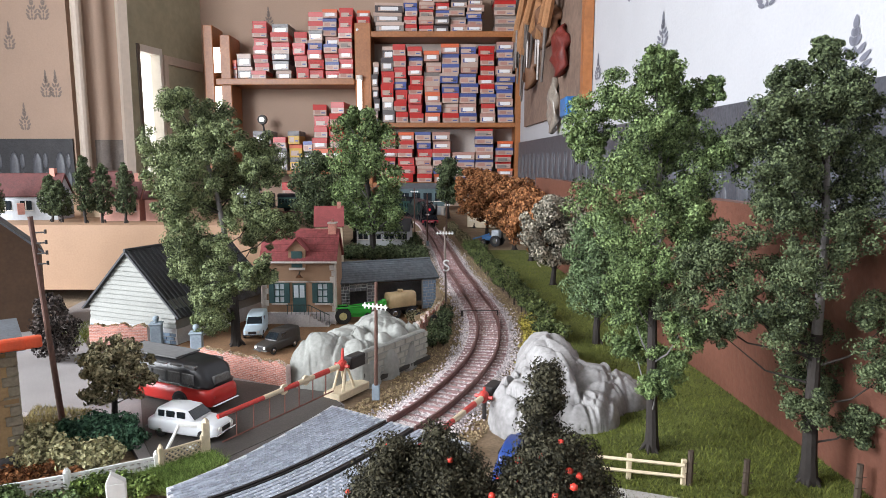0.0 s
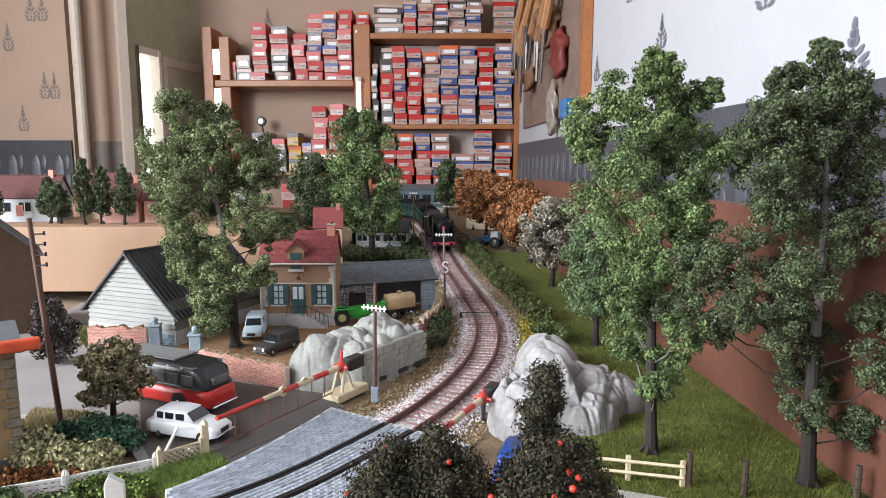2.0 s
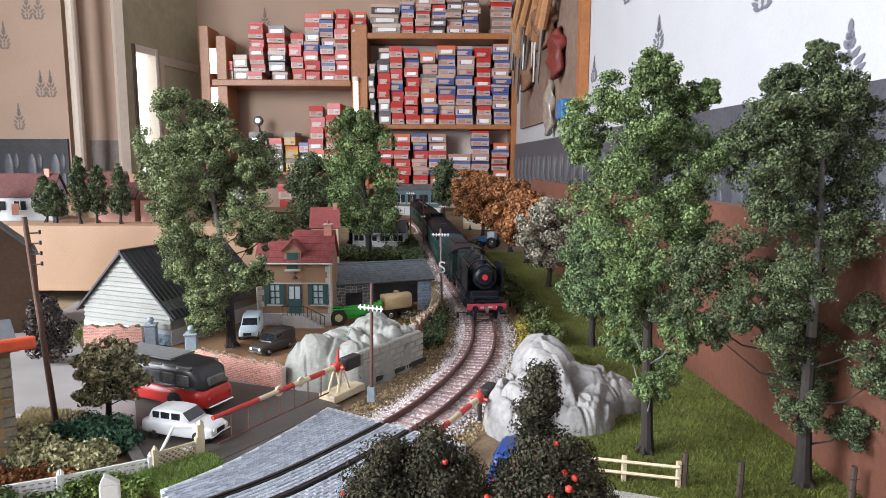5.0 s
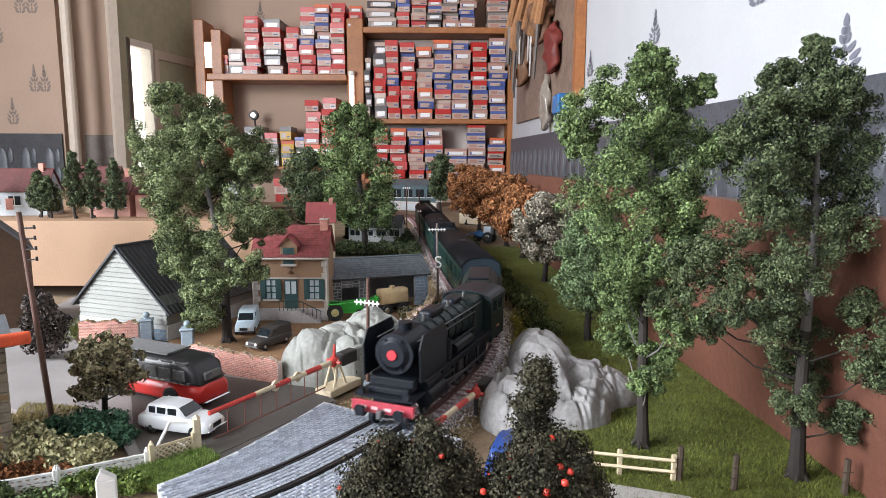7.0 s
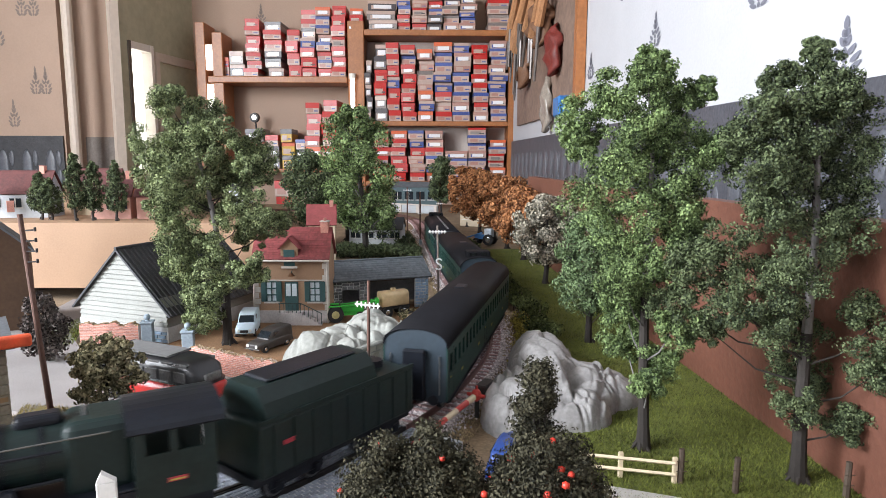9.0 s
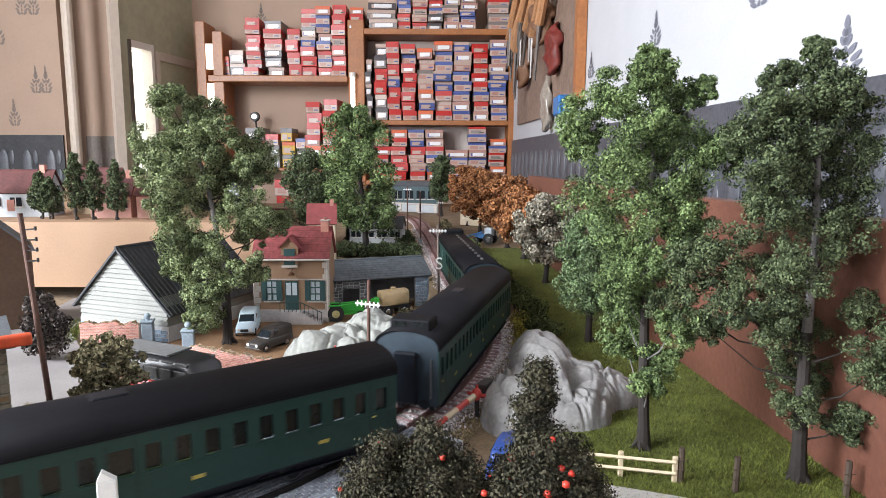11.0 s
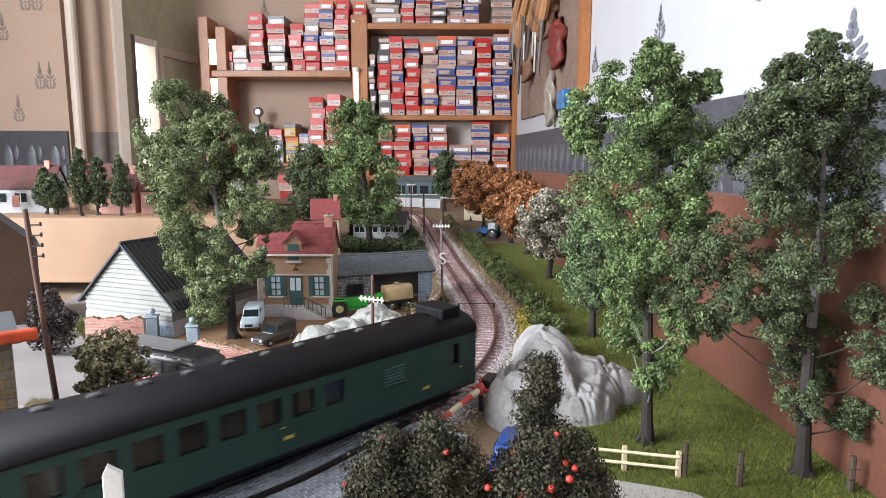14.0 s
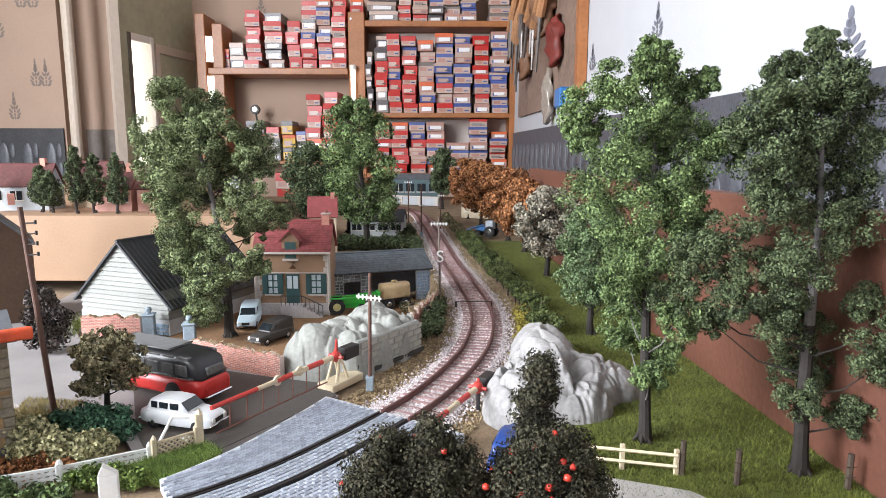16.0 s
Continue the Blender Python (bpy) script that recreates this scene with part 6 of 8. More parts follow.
def bush(x, y, z, rx, ry, h, leaf, label, seed, clumps=24, per=160, size=0.0011, cr=0.005, name="shrub", berries=0, rz=0):
    ob = thing(name, at_xy(x, y, z, rz), label, "shrub")
    r = random.Random(seed)
    cs, rad = [], []
    bm = bmesh.new()
    for i in range(clumps):
        a, q = r.uniform(0, 6.283), r.random() ** 0.5
        px, py = rx * q * math.cos(a), ry * q * math.sin(a)
        pz = h * (0.12 + 0.80 * r.random() * (1 - 0.35 * q * q))
        cs.append((px, py, pz))
        rad.append(cr * r.uniform(0.7, 1.2))
        cyl(bm, (px * 0.3, py * 0.3, -0.001), (px, py, pz), 0.0005, 0.0003, 5)
    tagged(part("stem_tangle", bm, M_BARK, ob), "", "", "", "stuff")
    leaves("foliage", cs, rad, per, size, leaf, ob, seed, fill=0.4)
    mred = mat("berry_red", (0.62, 0.05, 0.03), 0.4, vary=0.1)
    for i in range(berries):
        c, q = r.choice(list(zip(cs, rad)))
        d = Vector((r.gauss(0, 1), -abs(r.gauss(0, 1)) - 0.3, r.gauss(0, 0.8))).normalized()
        bm = bmesh.new()
        ball(bm, Vector(c) + d * q * 1.02, r.uniform(0.0009, 0.0014), 1)
        part("berry", bm, mred, ob, smooth=True)
    return ob


# shrubs by the fence
bush(-0.1635, 0.2905, 0, 0.022, 0.010, 0.013, M_LEAF_BLUE, "bluish green clipped hedge by the road", 80, 60, 170, 0.0009, 0.0045, "hedge")
bush(-0.183, 0.272, 0, 0.010, 0.008, 0.016, M_LEAF_PALE, "pale yellow-green shrub beside the house corner", 81, 30, 130, 0.0011, 0.0045)
bush(-0.160, 0.268, 0, 0.013, 0.007, 0.011, M_LEAF_PALE, "pale lichen-like shrub behind the fence", 82, 34, 130, 0.0011, 0.004)
bush(-0.135, 0.2455, 0, 0.016, 0.006, 0.007, M_LEAF_BRIGHT, "low green shrubs outside the white fence", 83, 40, 150, 0.0008, 0.0035)
bush(-0.165, 0.232, 0, 0.020, 0.006, 0.007, M_LEAF, "low dark green planting by the fence", 84, 40, 150, 0.0009, 0.0035)
bush(-0.178, 0.254, 0, 0.026, 0.010, 0.003, M_LEAF_RUST, "brown dead leaves in the front garden", 85, 40, 110, 0.0009, 0.003, "ground_litter")
bush(-0.228, 0.478, 0, 0.007, 0.004, 0.019, M_LEAF, "ivy tuft on the brick wall", 86, 12, 90, 0.001, 0.003)
# foreground bush with red berries
bush(-0.0070, 0.180, 0, 0.0215, 0.013, 0.0600, M_LEAF_BUSH, "dark bush with red berries at the layout edge", 87, 170, 620, 0.00052, 0.0062, "berry_bush", 26)
bush(0.0335, 0.178, 0, 0.0150, 0.013, 0.0595, M_LEAF_BUSH, "dark bush with red berries at the layout edge", 88, 150, 620, 0.00052, 0.0060, "berry_bush", 50)
bush(0.0305, 0.182, 0.034, 0.0040, 0.004, 0.046, M_LEAF_BUSH, "slender dark shoot of the berry bush", 89, 34, 560, 0.00052, 0.0046, "berry_bush", 2)


def hedge_line(name, s0, s1, side, width, h, leaf, label, seed, n, per, size=0.0011):
    ob = thing(name, pose(0, 0, 0), label, "hedge")
    r = random.Random(seed)
    cs, rad = [], []
    bm = bmesh.new()
    for i in range(n):
        s = s0 + (s1 - s0) * r.random()
        sd = side + r.uniform(-width, width)
        x, y, _, _ = on_track(s, sd)
        k = h * r.uniform(0.25, 0.9)
        cs.append((x, y, k))
        rad.append(r.uniform(0.003, 0.006))
        cyl(bm, (x, y, -0.001), (x, y, k), 0.0004, 0.0003, 4)
    tagged(part("stem_tangle", bm, M_BARK, ob), "", "", "", "stuff")
    leaves("foliage", cs, rad, per, size, leaf, ob, seed, fill=0.4)


hedge_line("hedge", 0.955, 1.50, 0.046, 0.011, 0.013, leaf_mat("leaf_hedge", (0.035, 0.055, 0.02), (0.14, 0.17, 0.06)), "rough green hedge beside the track", 90, 330, 110)
hedge_line("hedge", 1.48, 1.80, 0.044, 0.008, 0.013, M_LEAF_OLIVE, "olive scrub beside the far track", 91, 60, 90, 0.0016)
hedge_line("weeds", 0.90, 1.02, 0.034, 0.005, 0.006, leaf_mat("leaf_yellow", (0.16, 0.13, 0.03), (0.45, 0.38, 0.08)), "yellowish weeds behind the pale rock", 92, 40, 80)
hedge_line("hedge", 0.93, 1.06, -0.038, 0.006, 0.008, M_LEAF_DARK, "dark green scrub behind the grey rock", 93, 50, 110)
hedge_line("hedge", 1.20, 1.62, -0.045, 0.014, 0.012, M_LEAF_DARK, "dark scrub along the far track", 94, 100, 80, 0.0015)
bush(-0.09, 0.90, 0, 0.07, 0.03, 0.016, M_LEAF_DARK, "dark undergrowth behind the shed", 95, 90, 110, 0.0016, 0.008, "undergrowth")
bush(-0.015, 0.528, 0, 0.014, 0.010, 0.008, M_LEAF_OLIVE, "dry weeds round the cart", 96, 34, 90, 0.001, 0.004, "weeds")
bush(-0.19, 0.57, 0.0, 0.03, 0.015, 0.005, M_LEAF_BRIGHT, "green tufts below the tan board", 97, 30, 80, 0.001, 0.004, "weeds")


def turf(name, poly, n, h, material, label, seed):
    """Short blades of static grass inside a plan outline."""
    r = np.random.RandomState(seed)
    px, py = [p[0] for p in poly], [p[1] for p in poly]
    vs, fs = [], []
    m = len(poly)
    while len(fs) < n:
        x, y = r.uniform(min(px), max(px)), r.uniform(min(py), max(py))
        if r.uniform() > min(1.0, (0.26 / max(0.15, y)) ** 1.6):
            continue
        ins = False
        j = m - 1
        for i in range(m):
            if (py[i] > y) != (py[j] > y) and x < (px[j] - px[i]) * (y - py[i]) / (py[j] - py[i]) + px[i]:
                ins = not ins
            j = i
        if not ins:
            continue
        a, b = r.uniform(0, 6.283), r.uniform(0, 6.283)
        w = 0.00022
        l = r.uniform(0.4, 1.0) * h
        k = len(vs)
        vs += [(x - w * math.cos(a), y - w * math.sin(a), 0.0003), (x + w * math.cos(a), y + w * math.sin(a), 0.0003), (x + l * 0.6 * math.cos(b), y + l * 0.6 * math.sin(b), 0.0003 + l)]
        fs.append((k, k + 1, k + 2))
    return tagged(raw(name, vs, fs, material), label, "", "", "stuff")


M_BLADE = leaf_mat("grass_blade", (0.07, 0.088, 0.016), (0.15, 0.17, 0.034))
turf("grass_blades", [(0.058, 0.20), (0.176, 0.20), (0.138, 0.95), (0.08, 0.95), (0.085, 0.78), (0.095, 0.60), (0.092, 0.48), (0.10, 0.40), (0.09, 0.31), (0.056, 0.285)], 42000, 0.0021, M_BLADE, "short bright green static grass", 100)
VERGE = [(-0.1270, 0.2615), (-0.1085, 0.2790), (-0.0965, 0.2690), (-0.1100, 0.2425), (-0.1370, 0.2490)]
sheet("verge", VERGE, 0.0022, M_GRASS, "green grass verge along the paved crossing", 0.003)
turf("grass_blades", VERGE, 9000, 0.0046, leaf_mat("verge_blade", (0.10, 0.16, 0.03), (0.24, 0.34, 0.09)), "green grass verge by the wicket gate", 101)
turf("grass_blades", [(-0.215, 0.285), (-0.185, 0.30), (-0.19, 0.33), (-0.225, 0.335)], 3500, 0.0035, leaf_mat("dry_blade", (0.13, 0.11, 0.04), (0.32, 0.26, 0.11)), "dry grass at the foot of the pole", 102)
turf("grass_blades", [(-0.155, 0.292), (-0.12, 0.281), (-0.112, 0.287), (-0.150, 0.300)], 1800, 0.0015, leaf_mat("moss_blade", (0.05, 0.06, 0.02), (0.13, 0.14, 0.05)), "dark moss verge under the white car", 103)
turf("grass_blades", [(-0.30, 0.455), (-0.265, 0.452), (-0.285, 0.50), (-0.305, 0.53)], 2500, 0.0025, M_BLADE, "green verge beside the barn wall", 104)

# ---------------------------------------------------------------- shelves and boxes
SY = 2.05
shelf = thing("shelf_unit", pose(0, SY, 0), "varnished pine shelf unit crammed with model boxes", "shelf")
for x0, x1, z0, z1 in ((-0.277, -0.226, FLOOR_Z, 0.566), (0.230, 0.262, FLOOR_Z, 0.566)):
    part("upright", B(x0, x1, 0, 0.113, z0, z1, 0.002), M_PINE, shelf)
for z0, z1 in ((0.523, 0.541), (0.245, 0.260), (0.055, 0.070), (-0.3, -0.285)):
    part("shelf_board", B(-0.226, 0.230, 0.002, 0.113, z0, z1, 0.0015), M_PINE, shelf)
part("back_panel", B(-0.226, 0.230, 0.106, 0.112, 0.075, 0.52), mat("shelf_back", (0.5, 0.44, 0.4), 0.8, vary=0.08), shelf)
shelf2 = thing("shelf_unit", pose(0, SY + 0.001, 0), "open pine wall shelf with stacked boxes", "shelf")
for x0, x1, z0, z1 in ((-0.752, -0.722, FLOOR_Z, 0.56), (-0.700, -0.668, FLOOR_Z, 0.53)):
    part("upright", B(x0, x1, 0, 0.10, z0, z1, 0.002), M_PINE, shelf2)
part("shelf_board", B(-0.715, -0.279, -0.008, 0.10, 0.376, 0.396, 0.002), M_PINE, shelf2)
part("shelf_board", B(-0.668, -0.279, 0.0, 0.10, 0.098, 0.108, 0.0015), M_PINE, shelf2)
part("shelf_board", B(-0.668, -0.279, 0.0, 0.10, -0.10, -0.085, 0.0015), M_PINE, shelf2)
part("screw", C((-0.268, -0.001, 0.545), (-0.268, 0.001, 0.545), 0.004, None, 10), M_CHROME, shelf)

C_RED = mat("box_red", (0.46, 0.022, 0.018), 0.35, vary=0.12, scale=30, random_value=0.3)
# the shelf's warm light is put into the white and grey carton colours
C_WHITE = mat("box_white_warm", (0.47, 0.345, 0.29), 0.35, vary=0.1, scale=30, random_value=0.5)
C_BLUE = mat("box_blue", (0.06, 0.09, 0.28), 0.35, vary=0.2, scale=30, random_value=0.4)
C_PINK = mat("box_pink", (0.42, 0.225, 0.185), 0.35, vary=0.12, scale=30, random_value=0.5)
C_GREY = mat("box_grey", (0.22, 0.19, 0.175), 0.3, vary=0.2, scale=30, random_value=0.7)
C_DARK = mat("box_dark", (0.07, 0.06, 0.065), 0.3, vary=0.3, scale=30, random_value=0.6)
C_YELLOW = mat("box_yellow", (0.55, 0.33, 0.03), 0.4, vary=0.12, scale=30, random_value=0.3)
C_ORANGE = mat("box_orange", (0.62, 0.12, 0.04), 0.4, vary=0.12, scale=30, random_value=0.3)
C_SILVER = mat("box_film", (0.8, 0.8, 0.82), 0.06, vary=0.05, scale=30, bump=0.35, spec=0.9)
STYLES = {"r": ((C_WHITE, C_RED), (C_RED, C_RED), (C_PINK, C_RED)), "b": ((C_WHITE, C_BLUE), (C_BLUE, C_WHITE), (C_WHITE, C_PINK)), "p": ((C_PINK, C_WHITE), (C_WHITE, C_RED), (C_PINK, C_ORANGE)),
          "k": ((C_GREY, C_DARK), (C_DARK, C_WHITE), (C_GREY, C_WHITE)), "w": ((C_WHITE, C_GREY), (C_GREY, C_BLUE), (C_WHITE, C_DARK)), "y": ((C_YELLOW, C_DARK), (C_YELLOW, C_ORANGE), (C_YELLOW, C_DARK)), "m": ((C_RED, C_ORANGE), (C_BLUE, C_WHITE), (C_RED, C_WHITE))}
NAMES = {"r": "red and white cardboard model box on the shelf", "b": "blue and white cardboard model box on the shelf", "p": "pinkish cardboard model box on the shelf", "k": "grey model box with clear window", "w": "pale grey stacked model box", "y": "yellow cardboard box on the lower shelf", "m": "small red and blue model box"}
_r = random.Random(77)


def box_kind(w, h, style, v):
    """A lidded carton: sleeve, lid band, end label and print bars."""
    body, band = STYLES[style][v]
    ob = thing("box", pose(0, 0, 0), NAMES[style], "box", "model boxes")
    dp = 0.085
    part("carton", B(-w / 2, w / 2, 0, dp, 0.0003, h - 0.0003, 0.0008), body, ob)
    k = h * ({"r": 0.5, "p": 0.38}.get(style, 0.36) if v != 1 else 0.3)
    part("lid", B(-w / 2 - 0.0007, w / 2 + 0.0007, -0.0009, dp, h - k, h - 0.0001, 0.0005), band, ob)
    part("end_label", B(-w * 0.38, -w * 0.38 + w * (0.42, 0.6, 0.3)[v], -0.0006, 0.0004, h * 0.14, h * 0.52), C_WHITE if body is not C_WHITE else (C_PINK, C_GREY, C_BLUE)[v], ob)
    part("print_bar", B(w * 0.12, w * 0.40, -0.0007, 0.0004, h * 0.2, h * 0.3), C_DARK if v else C_BLUE, ob)
    if style == "k" or v == 2:
        part("window_film", B(-w * 0.3, w * 0.34, -0.0008, 0.0004, h * 0.2, h * 0.58, 0.0002), C_SILVER, ob)
    return ob


def stacks(columns):
    """Columns of cartons; odd ones of another print and size are mixed in."""
    for x0, x1, z0, z1, n, style in columns:
        w, h = (x1 - x0) * 1.03, (z1 - z0) / n
        protos = {}
        for i in range(n):
            st = style if style == "y" or _r.random() < 0.66 else _r.choice("rrrrppbbw")
            v = _r.choice((0, 0, 2, 1))
            m = pose((x0 + x1) / 2 + _r.uniform(-0.004, 0.004), SY + 0.014 + _r.uniform(-0.012, 0.014), z0 + i * h, 0, 0, _r.uniform(-5, 5))
            if (st, v) not in protos:
                protos[st, v] = box_kind(w * _r.uniform(0.86, 1.02), h, st, v)
                protos[st, v].matrix_world = m
            else:
                copy_thing(protos[st, v], m)


stacks([(-0.684, -0.653, 0.3965, 0.456, 2, 'm'), (-0.65, -0.605, 0.3965, 0.475, 2, 'k'), (-0.603, -0.556, 0.3965, 0.575, 7, 'r'), (-0.538, -0.485, 0.3965, 0.567, 6, 'k'), (-0.47, -0.429, 0.3965, 0.542, 4, 'r'), (-0.427, -0.38, 0.3965, 0.604, 7, 'r'), (-0.375, -0.332, 0.3965, 0.608, 8, 'b'), (-0.328, -0.284, 0.3965, 0.614, 7, 'r')])
stacks([(-0.272, -0.228, 0.5665, 0.608, 2, 'b'), (-0.212, -0.128, 0.5415, 0.628, 3, 'k'), (-0.122, -0.079, 0.5415, 0.66, 5, 'r'), (-0.074, -0.029, 0.5415, 0.651, 5, 'p'), (-0.025, 0.02, 0.5415, 0.651, 5, 'k'), (0.023, 0.07, 0.5415, 0.66, 5, 'w'), (0.074, 0.124, 0.5415, 0.66, 6, 'b'), (0.163, 0.226, 0.5415, 0.66, 5, 'w')])
stacks([(-0.223, -0.205, 0.2605, 0.447, 5, 'k'), (-0.196, -0.158, 0.2605, 0.499, 6, 'k'), (-0.156, -0.115, 0.2605, 0.502, 7, 'r'), (-0.108, -0.065, 0.2605, 0.495, 8, 'r'), (-0.059, -0.007, 0.2605, 0.482, 7, 'p'), (-0.004, 0.05, 0.2605, 0.506, 8, 'b'), (0.054, 0.109, 0.2605, 0.506, 8, 'b'), (0.117, 0.165, 0.2605, 0.499, 8, 'r'), (0.170, 0.224, 0.2605, 0.511, 10, 'b')])
stacks([(-0.201, -0.151, 0.0705, 0.231, 6, 'r'), (-0.145, -0.095, 0.0705, 0.231, 6, 'r'), (-0.086, -0.036, 0.0705, 0.231, 6, 'p'), (-0.032, 0.025, 0.0705, 0.231, 6, 'b'), (0.029, 0.1, 0.0705, 0.167, 4, 'b'), (0.104, 0.163, 0.0705, 0.241, 7, 'b'), (0.170, 0.224, 0.0705, 0.202, 6, 'p')])
stacks([(-0.608, -0.546, 0.1085, 0.234, 3, 'k'), (-0.495, -0.456, 0.1085, 0.234, 3, 'y'), (-0.452, -0.42, 0.1085, 0.202, 3, 'k'), (-0.416, -0.37, 0.1085, 0.317, 6, 'r'), (-0.366, -0.319, 0.1085, 0.326, 6, 'r'), (-0.545, -0.50, 0.1085, 0.215, 3, 'k'), (-0.52, -0.45, -0.0845, 0.07, 3, 'r'), (-0.44, -0.36, -0.0845, 0.07, 3, 'p')])

# slender glowing tube lamp on the upright
tl = thing("tube_lamp", pose(-0.262, SY - 0.012, 0.29), "slim white glowing tube lamp on the upright", "lamp")
part("tube", C((0, 0, 0.008), (0, 0, 0.100), 0.0075, None, 14), mat("tube_glow", (1.0, 0.95, 0.88), 0.4, vary=0, bump=0, emit=1.6), tl)
part("end_cap", C((0, 0, 0.0), (0, 0, 0.008), 0.011, None, 14), M_WHITE, tl)
part("end_cap", C((0, 0, 0.100), (0, 0, 0.114), 0.011, None, 14), M_WHITE, tl)
part("clip", B(-0.004, 0.004, 0.002, 0.0118, 0.045, 0.055), M_WHITE, tl)
# glowing strips put between the left uprights for the bright slits there
w2_ = thing("window_2", pose(0, 0, 0), "two narrow glowing strips between the shelf uprights", "window")
w2_["kind"] = "structure"
for z0, z1 in ((0.285, 0.372), (0.415, 0.492)):
    part("pane", B(-0.7215, -0.7005, SY + 0.004, SY + 0.008, z0, z1), M_DAY, w2_)
# round dark-rimmed disc on the wall; no lamp, its white centre is made to glow
rl = thing("wall_lamp", pose(-0.5875, SY + 0.05, 0.272), "small round dark-rimmed disc with a glowing white centre", "lamp")
part("rim", C((0, 0, 0), (0, -0.012, 0), 0.016, 0.014, 24), M_BLACK, rl)
part("face", C((0, -0.0121, 0), (0, -0.014, 0), 0.008, None, 20), mat("ring_centre_glow", (1, 0.97, 0.9), 0.3, vary=0, bump=0, emit=1.2), rl)
part("arm", C((0, 0, -0.005), (0.01, 0.03, -0.17), 0.003, None, 8), M_BLACK, rl)

M_STEEL_TOOL = mat("tool_steel", (0.22, 0.2, 0.19), 0.4, 0.6, vary=0.3, scale=60)
# tools and bags hanging on the east wall beside the shelf
tb = thing("tool_rack", pose(0, 0, 0), "pine rack with wooden-handled tools on the papered wall", "tool rack")


_wall_turn = math.degrees(math.atan(0.05))


def on_wall(y, out, z):
    return Vector((right_wall_x(y) - out, y, z))


part("end_post", B(-0.018, 0.0, -0.012, 0.012, 0.245, 0.95), M_PINE, tb).matrix_basis = pose(right_wall_x(1.255) - 0.001, 1.255, 0)
# added panel: darkens the too bright far end of the wall behind the tools
part("peg_board", B(-0.007, 0.0, -0.36, 0.30, 0.24, 0.95), mat("peg_board", (0.22, 0.15, 0.115), 0.7, vary=0.3, scale=14), tb).matrix_basis = pose(right_wall_x(1.64) - 0.0012, 1.64, 0, 0, 0, _wall_turn)
part("rail", C(on_wall(1.26, 0.03, 0.52), on_wall(1.85, 0.03, 0.54), 0.007, None, 8), M_PINE, tb)
_w = mat("tool_handle", (0.34, 0.17, 0.08), 0.5, vary=0.3, scale=40, random_value=0.6)
_rr = random.Random(5)
for i in range(13):
    y = 1.30 + 0.036 * i
    lean = 0.16 + _rr.uniform(-0.06, 0.06)
    foot = on_wall(y + lean, 0.045 + 0.004 * (i % 3), 0.505 - _rr.uniform(0, 0.09))
    part("tool_handle", C(on_wall(y, 0.03, 0.70), foot, 0.007, 0.011, 8), _w, tb, "worn wooden tool handle")
    part("tool_blade", C(foot, foot + Vector((0.0, 0.035 + _rr.uniform(-0.02, 0.02), -0.07 - _rr.uniform(0, 0.05))), 0.005, 0.003, 6), M_STEEL_TOOL, tb)
for nm, y, z0, z1, r, mm, lb in (("bag", 1.42, 0.32, 0.43, 0.025, mat("red_bag", (0.16, 0.026, 0.02), 0.5, vary=0.4, scale=60), "dull red tool bag hanging on the rack"), ("bag", 1.50, 0.20, 0.33, 0.020, mat("clear_bag", (0.28, 0.24, 0.2), 0.25, vary=0.25, scale=30), "pale plastic bag of odds and ends"), ("bag", 1.52, 0.40, 0.50, 0.035, mat("brown_bag", (0.18, 0.09, 0.05), 0.6, vary=0.3, scale=40), "brown leather tool pouch on the rack"), ("bag", 1.75, 0.33, 0.46, 0.03, mat("brown_bag", (0.18, 0.09, 0.05)), "second brown tool pouch on the rack")):
    bm = bmesh.new()
    ball(bm, (0, 0, (z1 - z0) / 2), 1.0, 3, r * 0.7, r * 1.3, (z1 - z0) / 2)
    for v in bm.verts:
        v.co += Vector((noise.noise(v.co * 40), noise.noise(v.co * 40 + Vector((9, 0, 0))), noise.noise(v.co * 30))) * r * 0.7
    o = part(nm, bm, mm, None, "", True)
    o.location = on_wall(y, r * 0.85, z0)
    tagged(o, lb, "bag")
tagged(part("tin", B(-0.03, 0.0, -0.03, 0.03, 0.228, 0.268, 0.003), mat("tin_blue", (0.03, 0.16, 0.42), 0.4)), "bright blue tin on the tool rack", "tin").location = (right_wall_x(1.345) - 0.003, 1.345, 0)

# ---------------------------------------------------------------- printed motifs of the wallpaper
_mv, _mf = [], []


def petal(cx, cz, w, h, a, n=10):
    k = len(_mv)
    ca, sa = math.cos(radians(a)), math.sin(radians(a))
    for i in range(n):
        t = 2 * math.pi * i / n
        u, v = w * math.cos(t) * (1 - 0.35 * math.sin(t)), h * math.sin(t)
        _mv.append((cx + u * ca - v * sa, 0.0, cz + u * sa + v * ca))
    _mf.append(tuple(range(k, k + n)))


for i, (z, sp, l) in enumerate(((0.004, 60, 0.0075), (0.010, 48, 0.008), (0.017, 40, 0.0085), (0.024, 32, 0.008), (0.032, 24, 0.0075), (0.039, 16, 0.006))):
    for sd in (-1, 1):
        petal(sd * (0.0052 + 0.0042 * math.sin(i * 0.9 + 0.4)), z + 0.002, 0.0023, l * 0.66, -sd * sp)
    petal(0, z + 0.002, 0.0019, 0.0032, 0)
petal(0, 0.050, 0.0022, 0.006, 0)
_motif = bpy.data.meshes.new("motif")
_motif.from_pydata(_mv, [], _mf)
_motif.materials.append(M_MOTIF)
_ang = math.degrees(math.atan(0.05))


_motif_faint = _motif.copy()
_motif_faint.materials.clear()
_motif_faint.materials.append(mat("motif_pale", (0.21, 0.165, 0.14), 0.7, vary=0.2, scale=60))


